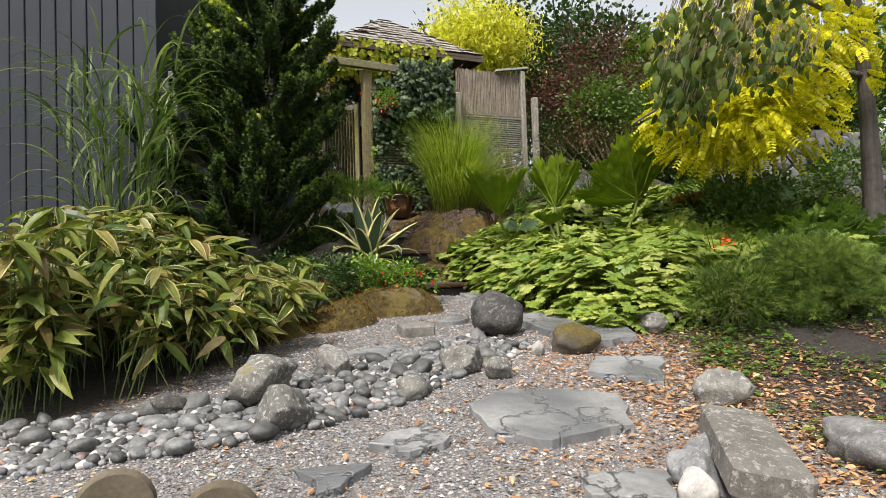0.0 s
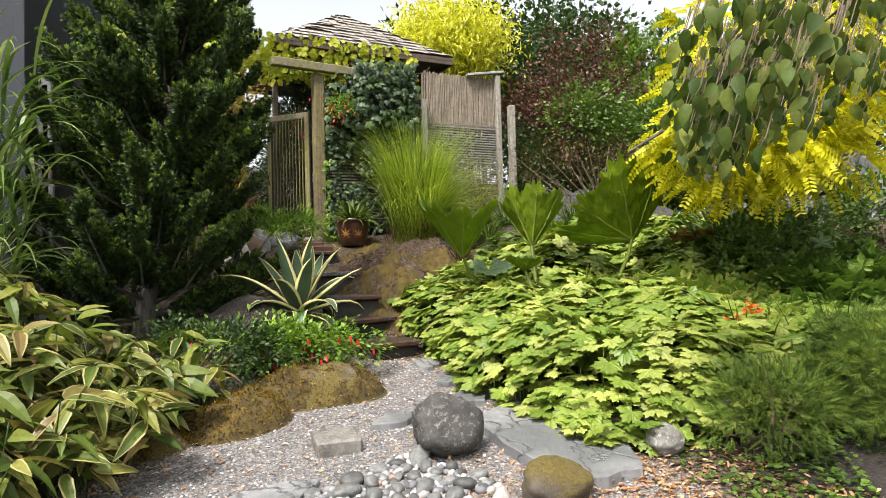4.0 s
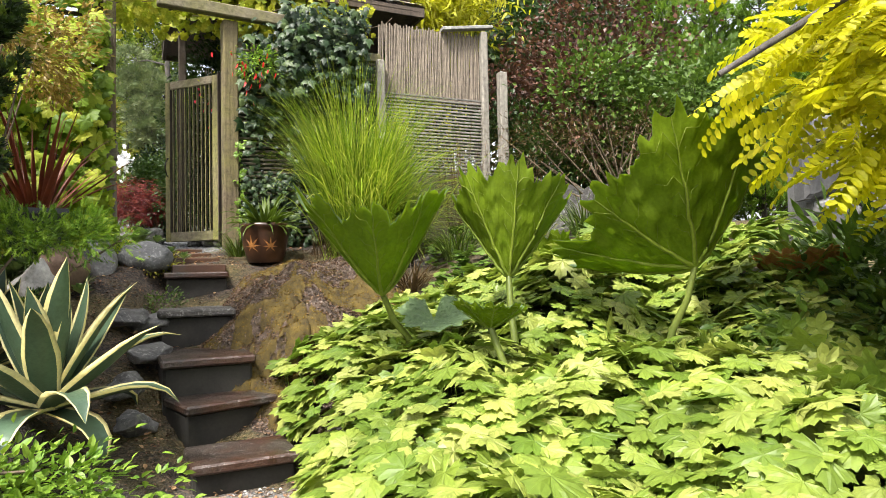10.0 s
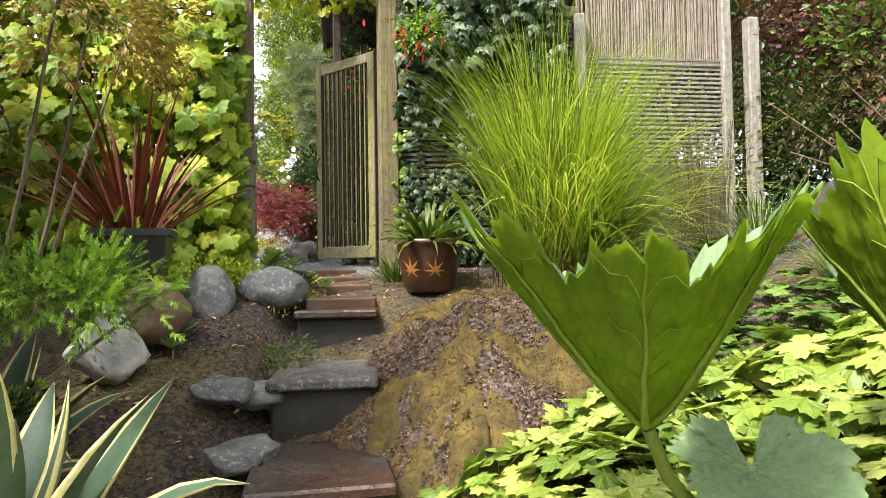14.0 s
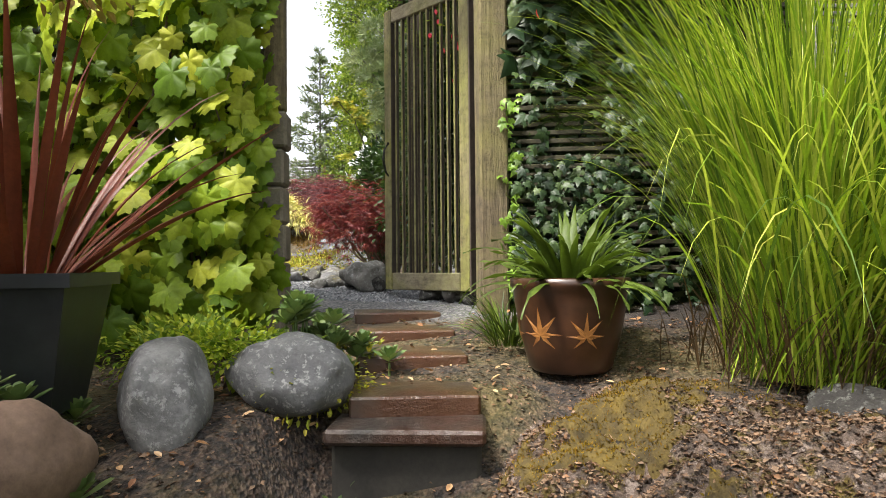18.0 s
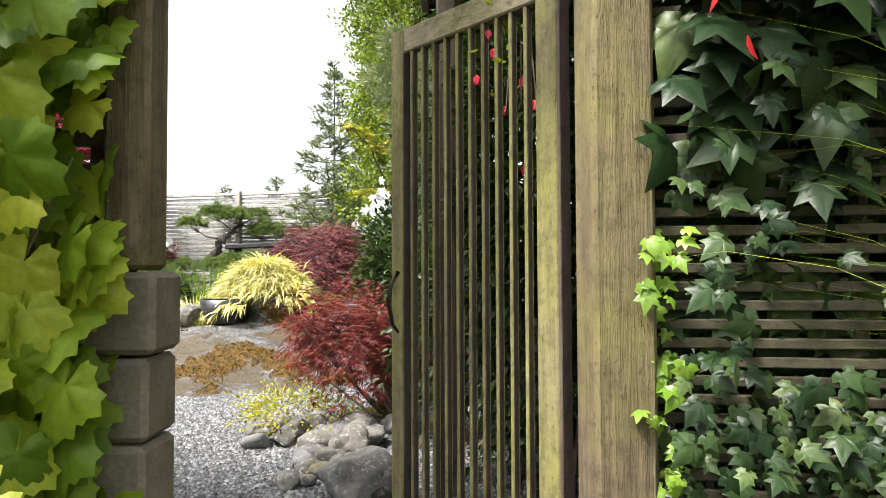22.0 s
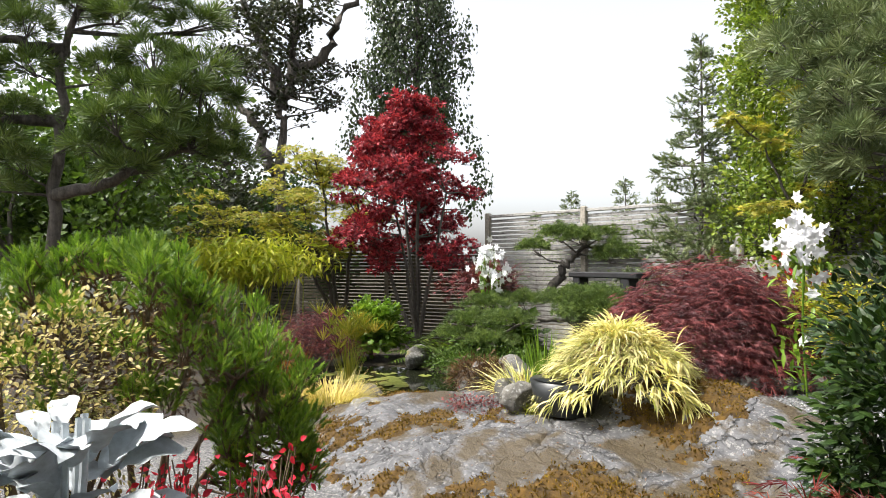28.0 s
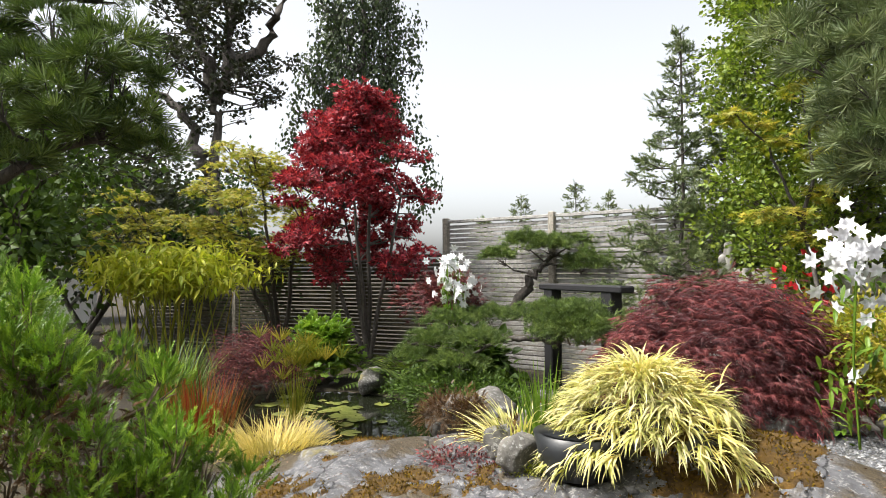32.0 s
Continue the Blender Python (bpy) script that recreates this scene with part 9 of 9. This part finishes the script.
def lily_heads(th, centres, size, g):
    for c in centres:
        ax = unit(arr(g.normal(0, 0.6), -0.6 + g.normal(0, 0.4), g.normal(-0.1, 0.3)))
        s1 = unit(np.cross(ax, UP))
        s2 = np.cross(ax, s1)
        a = np.arange(6) / 6 * 6.28
        d = ax * 0.55 + (np.cos(a)[:, None] * s1 + np.sin(a)[:, None] * s2) * 0.75
        build("flower", [stamp(strip_leaf([0, 0.3, 0.65, 1], [0.1, 0.27, 0.3, 0.0], 0.3, 0.6), np.tile(c, (6, 1)), d, unit(d * -0.3 + ax), np.full(6, size))], L["white_flower"], th, True)


lily_heads(li, fl3, 0.052, g)
l2 = thing("white_lily", (-3.75, 14.9, gz(-3.75, 14.9)), "white lilies with yellow-green foliage beside the gravel", "flower")
g = np.random.default_rng(416)
c0 = arr(-4.7, 16.05, 3.82)
lily_heads(l2, [c0 + g.normal(0, 1, 3) * arr(0.1, 0.1, 0.14) for _ in range(60)] + [c0 + arr(0.0, 0.05, -0.72), c0 + arr(0.06, 0.0, -0.66)], 0.05, g)
st3 = [tube([(-4.68, 16.1, 2.6), (-4.7, 16.08, 3.2), tuple(c0 + g.normal(0, 0.06, 3))], [0.009, 0.008, 0.006], 5) for _ in range(3)]
build("stem_mass", st3, L["fresh"], l2)
q3 = np.array([(-4.68, 16.1, 2.7 + 1.0 * t) for t in g.random(120)]) + g.normal(0, 0.12, (120, 3))
build("leaf_mass", [stamp(LANCE, q3, g.normal(size=q3.shape), np.tile(UP, (120, 1)), 0.12)], L["fresh"], l2)
shrub("golden_shrub", "golden-green shrub under the white lilies", "shrub", (-4.75, 16.9, gz(-4.75, 16.9)), (-4.75, 16.9, 3.1), (0.5, 0.42, 0.4), 150, 30, 0.07, OV, 0.045, L["gold_maple"], 433)
shrub("golden_shrub", "low golden-green shrub by the block wall", "shrub", (-5.6, 18.3, gz(-5.6, 18.3)), (-5.5, 18.3, 2.7), (0.7, 0.5, 0.5), 130, 32, 0.08, OV, 0.05, L["gold_maple"], 417)
rf = shrub("red_flowers", "red flowering plant by the block wall", "flower", (-5.9, 18.6, gz(-5.9, 18.6)), (-5.9, 18.6, 3.4), (0.3, 0.25, 0.35), 30, 16, 0.06, OV, 0.06, L["green"], 418)
g = np.random.default_rng(419)
q3 = arr(-5.9, 18.45, 3.45) + g.normal(0, 1, (70, 3)) * arr(0.2, 0.1, 0.22)
build("flower_mass", [stamp(DIAW, q3, g.normal(size=q3.shape), g.normal(size=q3.shape), 0.09)], L["red_flower"], rf)
for c, ht, sd in (((-7.85, 19.35), 4.7, 421), ((-7.3, 19.5), 4.3, 422)):
    conifer("young_cedar", "slender young conifer before the fence", (*c, gz(*c)), ht, 1.1, 84, 110, 0.11, L["blue_pine"], sd, FEATHER, 0.04, 0.1, 0.05, 1.0, 6, 0.15)
spray_tree("tall_cedar", "tall dense green conifer", "conifer", (-6.0, 19.6, gz(-6.0, 19.6)), [[(-6.0, 19.6, 2.2), (-6.0, 19.6, 6), (-6.0, 19.6, 10)]], [((-6.0 + 1.05 * np.cos(k * 2.4) * (0.8 + 0.25 * np.sin(k * 1.7)), 19.55 + 0.9 * np.sin(k * 2.4), 3.6 + k * 0.058), (0.42, 0.42, 0.3)) for k in range(100)], L["cedar"], DIAW, 0.055, 5200, 423, 0.12, "ball")
bt = (-5.25, 17.6, gz(-5.25, 17.6))
spray_tree("blue_pine", "blue-green pine with long soft needles", "pine", (-4.4, 18.0, gz(-4.4, 18.0)), [[(-4.4, 18.0, 2.2), (-4.5, 17.9, 4.0), (-4.6, 17.7, 6.2), (-4.6, 17.7, 7.6)]], [((-5.67, 17.80, 5.91), (0.32, 0.3, 0.22)), ((-5.47, 17.75, 5.59), (0.34, 0.3, 0.22)), ((-5.14, 17.68, 5.58), (0.34, 0.3, 0.24)), ((-5.02, 17.52, 5.24), (0.34, 0.3, 0.24)), ((-5.22, 17.76, 5.09), (0.32, 0.3, 0.22)), ((-4.99, 17.58, 4.83), (0.34, 0.3, 0.24)), ((-5.26, 17.82, 6.00), (0.4, 0.34, 0.26)), ((-4.97, 17.85, 5.91), (0.4, 0.34, 0.26)), ((-5.17, 17.84, 4.65), (0.3, 0.3, 0.2)), ((-5.45, 17.88, 6.43), (0.4, 0.34, 0.26)), ((-4.81, 17.77, 5.11), (0.5, 0.34, 0.3)), ((-4.83, 17.78, 4.56), (0.5, 0.34, 0.3)), ((-4.74, 17.83, 5.65), (0.5, 0.34, 0.3))], L["blue_pine"], TUFT, 0.17, 520, 426, 0.09, "needle", tip=0.25)
spray_tree("gold_branch_maple", "slim maple branch with golden leaves", "maple", bt, [[bt, (-5.73, 18.13, 4.17), (-5.81, 18.02, 4.49), (-5.92, 17.87, 4.92), (-6.09, 17.66, 5.18)], [(-5.73, 18.13, 4.17), (-5.65, 18.20, 4.70), (-5.70, 18.11, 5.45)]], [((-6.12, 17.62, 5.26), (0.24, 0.2, 0.08)), ((-5.97, 17.81, 5.16), (0.2, 0.2, 0.08)), ((-5.68, 18.12, 5.53), (0.26, 0.2, 0.08)), ((-5.87, 17.93, 5.00), (0.2, 0.2, 0.08)), ((-5.64, 18.19, 5.15), (0.2, 0.2, 0.08)), ((-5.99, 17.82, 4.33), (0.24, 0.2, 0.1)), ((-5.80, 18.04, 4.35), (0.26, 0.2, 0.1)), ((-5.62, 18.24, 4.54), (0.26, 0.2, 0.1)), ((-5.66, 18.06, 4.11), (0.26, 0.2, 0.1)), ((-5.40, 18.33, 4.74), (0.26, 0.2, 0.1)), ((-5.59, 18.26, 4.91), (0.2, 0.2, 0.08))], L["gold_maple"], STAR, 0.085, 1700, 427, 0.022)
bpb = (-11.25, 11.75, gz(-11.25, 11.75))
spray_tree("black_pine", "large black pine with long needles and rough trunk", "pine", bpb, [[bpb, (-11.22, 11.80, 4.37), (-11.15, 11.85, 5.37), (-11.10, 11.90, 6.24), (-10.94, 12.10, 7.24)], [(-11.22, 11.79, 4.51), (-10.82, 12.23, 4.62), (-10.40, 12.71, 4.87), (-10.05, 13.07, 5.01)], [(-11.14, 11.87, 5.37), (-11.29, 11.44, 5.38), (-11.42, 11.06, 5.20)], [(-11.10, 11.90, 6.24), (-11.27, 11.43, 6.27), (-11.36, 11.10, 6.37)]], [((-10.37, 12.52, 5.69), (0.36, 0.34, 0.18)), ((-9.86, 13.14, 5.91), (0.36, 0.34, 0.18)), ((-10.53, 12.42, 6.56), (0.36, 0.34, 0.18)), ((-11.21, 11.55, 6.01), (0.36, 0.34, 0.18)), ((-11.35, 11.17, 5.14), (0.36, 0.34, 0.18)), ((-10.52, 12.14, 5.03), (0.36, 0.34, 0.18)), ((-9.95, 13.05, 5.02), (0.36, 0.34, 0.18)), ((-9.90, 12.73, 5.11), (0.36, 0.34, 0.18)), ((-10.00, 13.31, 5.64), (0.36, 0.34, 0.18)), ((-10.26, 12.68, 6.13), (0.36, 0.34, 0.18)), ((-10.91, 11.99, 6.66), (0.36, 0.34, 0.18)), ((-11.40, 11.21, 6.67), (0.36, 0.34, 0.18)), ((-11.44, 11.00, 5.91), (0.36, 0.34, 0.18)), ((-11.21, 11.39, 5.46), (0.36, 0.34, 0.18)), ((-9.96, 12.63, 5.36), (0.36, 0.34, 0.18)), ((-10.08, 12.25, 5.27), (0.36, 0.34, 0.18)), ((-10.18, 13.16, 6.53), (0.36, 0.34, 0.18)), ((-10.49, 12.84, 6.83), (0.36, 0.34, 0.18)), ((-11.00, 11.48, 6.39), (0.36, 0.34, 0.18)), ((-9.79, 12.88, 5.66), (0.36, 0.34, 0.18)), ((-10.75, 12.27, 6.00), (0.36, 0.34, 0.18)), ((-11.40, 11.12, 4.62), (0.36, 0.34, 0.18)), ((-11.30, 11.45, 4.89), (0.36, 0.34, 0.18)), ((-10.32, 12.46, 4.77), (0.36, 0.34, 0.18)), ((-11.50, 10.88, 6.30), (0.36, 0.34, 0.18)), ((-9.91, 13.28, 5.23), (0.36, 0.34, 0.18)), ((-11.36, 10.95, 5.50), (0.36, 0.34, 0.18)), ((-10.34, 12.69, 6.94), (0.36, 0.34, 0.18)), ((-10.01, 13.51, 4.95), (0.36, 0.34, 0.18)), ((-10.97, 11.70, 6.88), (0.36, 0.34, 0.18))], L["pine"], TUFT, 0.19, 620, 429, 0.085, "needle", tip=0.35)
ob2 = (-22.1, 18.75, 2.2)
oak_t = [[ob2, (-22.09, 18.73, 6.18), (-21.97, 18.79, 7.76), (-22.00, 18.71, 8.76)], [(-22.00, 18.71, 8.76), (-22.13, 18.50, 9.93), (-22.47, 18.04, 11.10), (-22.76, 17.63, 12.43)], [(-22.00, 18.71, 8.76), (-21.74, 18.98, 9.59), (-21.09, 19.70, 10.26), (-20.74, 20.06, 11.25), (-20.28, 20.55, 12.25)], [(-21.74, 18.98, 9.59), (-21.67, 18.99, 10.76), (-21.46, 19.15, 12.42)], [(-22.11, 18.69, 6.60), (-22.37, 18.36, 7.27), (-22.65, 17.95, 8.60), (-23.18, 17.31, 9.10)]]
g = np.random.default_rng(430)
op = []
while len(op) < 120:
    q = arr(-21.9, 18.7, 10.6) + unit(g.normal(size=3)) * arr(2.2, 2.3, 2.7) * g.uniform(0.45, 1.0)
    if q[2] > 7.4 and fbm(q[None], 0.8, 2, 3)[0] > -0.25:
        op.append((tuple(q), (0.36, 0.36, 0.22)))
spray_tree("oak", "open-crowned oak with a pale forked trunk", "tree", ob2, oak_t, op, L["oak"], DIAW, 0.13, 330, 431, 0.24, "ball")
bpads = [((-20.7 + 1.3 * np.cos(k * 2.4) * np.sqrt(0.1 + 0.9 * g.random()), 22.9 + 1.3 * np.sin(k * 2.4) * g.uniform(0.5, 1.15), 7.2 + 0.075 * k), (0.42, 0.45, 0.8 + 0.3 * g.random())) for k in range(90)]
bpads += [(c, (0.4, 0.42, 0.85)) for c in ((-19.67, 24.40, 11.47), (-19.77, 24.31, 10.55), (-20.15, 23.95, 9.08), (-19.81, 24.38, 8.53), (-19.57, 24.70, 7.60), (-19.45, 24.91, 6.50), (-19.76, 24.57, 5.95), (-22.24, 21.50, 9.09), (-22.09, 21.62, 10.20), (-22.39, 21.37, 8.18))]
spray_tree("birch", "tall weeping birch with hanging grey-green foliage", "tree", (-20.6, 23.0, 2.2), [[(-20.6, 23.0, 2.2), (-20.7, 23.0, 9.0), (-20.6, 23.1, 14)]], bpads, L["birch"], DIAW, 0.13, 360, 432, 0.16, "hang")
for q, (c, ht, mt, n2) in enumerate([((-21, 15.2), 5.6, "oak", 40), ((-25, 19), 6.0, "deep", 40), ((-17.8, 12.2), 5.4, "green", 22), ((-17, 9.4), 6.4, "deep", 24), ((-15.8, 12.3), 6.4, "green", 30), ((-19, 17.6), 3.4, "deep", 30)]):
    tree("background_tree", "leafy tree at the garden's edge", (*c, gz(*c)), ht, 0.9, 0.14, (0.3, 3), L[mt], 440 + q, 4, DIAW, 0.13, n2, 0.28 + ht * 0.02, fork=0.5)
for q, (x, y, ht) in enumerate([(-19.0, 31.6, 6.0), (-21.1, 31.0, 5.5), (-17.6, 32.0, 5.3), (-22.6, 30.4, 4.6), (-16.6, 32.4, 4.2)]):
    conifer("far_conifer", "distant conifer beyond the fence", (x, y, 2.0), ht * 0.86, 1.5, 44, 30, 0.2, L["blue_pine"], 460 + q, FEATHER, 0.06, 0.15, 0.02, 0.85, 5, 0.1)
hr = thing("far_house", (-26, 13.5, 1.8), "distant house with a dark low roof", "house")
boxes("wall", [((-26.9, 13.8, 3.8), (3.0, 5.2, 3.8))], M["white_wall"], hr)
boxes("roof", [((-26.6, 13.6, 6.3), (3.6, 6.4, 0.2), turn(14, 0, 14))], M["roofing"], hr)

# ---- bushes beside the path's end ----
nb0 = (-5.45, 11.75, gz(-5.45, 11.75))
g = np.random.default_rng(471)
npads = []
for q in range(190):
    d = unit(g.normal(size=3))
    if d[2] < -0.15:
        continue
    c = arr(-5.45, 11.65, 3.2) + d * arr(0.66, 0.62, 0.56) * g.uniform(0.8, 1.04)
    npads.append((tuple(c), (0.062, 0.062, 0.1)))
for q in range(70):
    c = arr(-5.02, 12.14, 2.98) + unit(g.normal(size=3)) * arr(0.26, 0.24, 0.4) * g.uniform(0.6, 1.0)
    npads.append((tuple(c), (0.058, 0.058, 0.1)))
bu = spray_tree("needle_shrub", "large shrubby conifer with bright green needle tips and bare stems", "conifer", nb0, fan(nb0, [(-5.8, 11.4, 3.4), (-5.5, 11.6, 3.6), (-5.2, 11.9, 3.4), (-5.0, 12.1, 3.0), (-5.6, 12.0, 3.3), (-5.3, 11.4, 3.3), (-5.05, 11.7, 3.2), (-4.95, 12.0, 3.2)]), npads, L["mugo"], BRUSH, 0.05, 9000, 472, 0.018, "needle", bark="twig", tip=0.8)
pos, out, cc, d = clumps((-5.42, 11.7, 3.22), (0.5, 0.48, 0.36), 120, 14, 0.06, 472)
build("dry_foliage", [stamp(BRUSH, pos, out, np.random.default_rng(1).normal(size=pos.shape), 0.05)], L["mugo_dry"], bu, label="brown dead inner needles")
shrub("variegated_shrub", "airy shrub with cream-edged small leaves", "shrub", (-4.85, 11.3, gz(-4.85, 11.3)), (-4.85, 11.32, 3.2), (0.3, 0.34, 0.36), 120, 30, 0.05, OV, 0.021, L["cream"], 473, 22, -0.8, 0.35)
sl = thing("silver_senecio", (-4.3, 11.35, gz(-4.3, 11.35)), "white felted broad-leaved silver plant", "plant")
g = np.random.default_rng(474)
SILV = strip_leaf([0, 0.12, 0.3, 0.5, 0.68, 0.84, 0.95, 1], [0.05, 0.15, 0.24, 0.31, 0.33, 0.27, 0.15, 0.02], 0.45, 0.4)
SILV[0][:, 2] += 0.05 * np.sin(SILV[0][:, 1] * 14) * np.sign(SILV[0][:, 0])
stp = arr(-4.3, 11.35, gz(-4.3, 11.35) + 0.38)
for q in range(66):
    a = q * 2.4
    c = stp + arr(np.cos(a), np.sin(a), 0) * g.uniform(0.02, 0.17) + UP * g.uniform(0.26, 0.6)
    d = arr(np.cos(a), np.sin(a), g.uniform(0.2, 1.5))
    v, f = stamp(SILV, c[None], d[None], unit(UP + g.normal(0, 0.2, 3))[None], np.array([g.uniform(0.12, 0.19)]))
    build("leaf", [(v, f)], L["silver"], sl, True)
build("stem_mass", [tube([stp - arr(0, 0, 0.38), stp + arr(g.normal(0, 0.06), g.normal(0, 0.06), 0.65)], [0.014, 0.01], 6) for _ in range(5)], L["silver"], sl)
sa = shrub("red_salvia", "salvia with bright pink-red flower spikes", "flower", (-4.55, 11.78, gz(-4.55, 11.78)), (-4.55, 11.78, 2.5), (0.34, 0.26, 0.28), 80, 20, 0.06, OV, 0.035, L["green"], 475, 14)
g = np.random.default_rng(476)
sp, ft = [], []
for q in range(70):
    b0 = arr(-4.55 + g.normal(0, 0.2), 11.78 + g.normal(0, 0.16), 2.55)
    e = b0 + arr(g.normal(0, 0.08), g.normal(0, 0.08), g.uniform(0.15, 0.52))
    sp.append(tube([b0, e], [0.004, 0.003], 3))
    ft.append(b0 + (e - b0) * g.random((13, 1)) + g.normal(0, 0.018, (13, 3)))
ft = np.concatenate(ft)
build("spike_mass", sp, M["twig"], sa)
build("flower_mass", [stamp(OV, ft, g.normal(size=ft.shape), g.normal(size=ft.shape), 0.036)], L["pink_flower"], sa)
cw = thing("concrete_wall", (-8.6, 10.9, 2.2), "low concrete block wall end", "wall")
for row in range(3):
    boxes("block", [((-8.6, 10.7, 2.45 + row * 0.52), (0.9, 0.5, 0.505))], M["pale_block"], cw, bevel=0.015)
shrub("blue_conifer", "small blue-green dwarf conifer beside the gravel", "conifer", (-3.2, 14.6, gz(-3.2, 14.6)), (-3.2, 14.6, 2.5), (0.32, 0.32, 0.35), 60, 26, 0.05, FEATHER, 0.06, L["blue_pine"], 477, 3)

# ---- trees behind the reed fence ----
gbm = thing("golden_bamboo", (0.4, 13.6, gz(0.4, 13.6)), "golden-yellow bamboo above the fence", "bamboo")
g = np.random.default_rng(501)
cu, q3 = [], []
for q in range(90):
    b0 = arr(0.8 + g.normal(0, 0.3), 13.7 + g.normal(0, 0.35), 2.2)
    e = arr(0.9, 13.8, 5.95) + unit(g.normal(size=3)) * arr(1.15, 0.9, 0.8) * g.random() ** 0.4
    cu.append(tube([b0, (b0 + e) / 2 + g.normal(0, 0.05, 3), e], [0.014, 0.011, 0.004], 5))
    q3.append(e + g.normal(0, 1, (110, 3)) * arr(0.24, 0.24, 0.2))
q3 = np.concatenate(q3)
build("culm_mass", cu, L["golden_bamboo"], gbm)
build("foliage", [stamp(LANCE, q3, g.normal(0, 0.7, q3.shape) - UP * 0.3, unit(UP + g.normal(0, 0.5, q3.shape)), g.uniform(0.09, 0.17, len(q3)))], L["golden_bamboo"], gbm)
tree("maroon_tree", "maroon-leaved small tree behind the fence", (2.85, 13.2, gz(2.85, 13.2)), 4.7, 0.5, 0.07, (0.24, 5), L["maroon"], 502, 4, DIAW, 0.065, 30, 0.17, fork=0.2)
tree("green_shrub_tree", "grey-green airy shrub behind the bed", (3.9, 12.6, gz(3.9, 12.6)), 3.6, 0.7, 0.06, (0.24, 6), L["green"], 503, 4, DIAW, 0.07, 44, 0.24, fork=0.55)
for q, (c, ht, mt) in enumerate([((2.6, 18.0), 8.5, "deep"), ((5.2, 17.0), 7.0, "birch"), ((0.2, 19.5), 9.0, "deep"), ((8.5, 15.5), 7.0, "green"), ((10.5, 11.0), 6.0, "green")]):
    tree("background_tree", "leafy tree behind the garden", (*c, gz(*c)), ht, 0.85, 0.2, (0.26, 3), L[mt], 510 + q, 4, DIAW, 0.13, 60, 0.42, fork=0.4)
for k in range(5):
    conifer("hedge_conifer", "clipped green hedge conifer", (4.5 + k * 0.75, 14.2 - 0.1 * k, gz(6, 14)), 3.9 + 0.25 * (k % 2), 0.55, 110, 60, 0.12, L["fresh"], 520 + k, FEATHER, 0.05, 0.5, 0.02, 0.3)
hill("far_bank", "rough stony bank behind the gunnera", (2.9, 11.0), 1.3, 0.7, 0.4, 10, M["dark_rock"], M["moss"], 9, 70, 0.12, 2.0, 0.2)
shrub("bare_bush", "grey twiggy bush on the stony bank", "shrub", (2.9, 10.9, gz(2.9, 10.9)), (2.8, 10.8, gz(2.9, 10.9) + 0.75), (1.2, 0.5, 0.35), 120, 26, 0.1, LANCE, 0.05, L["dead_stem"], 531, 24)
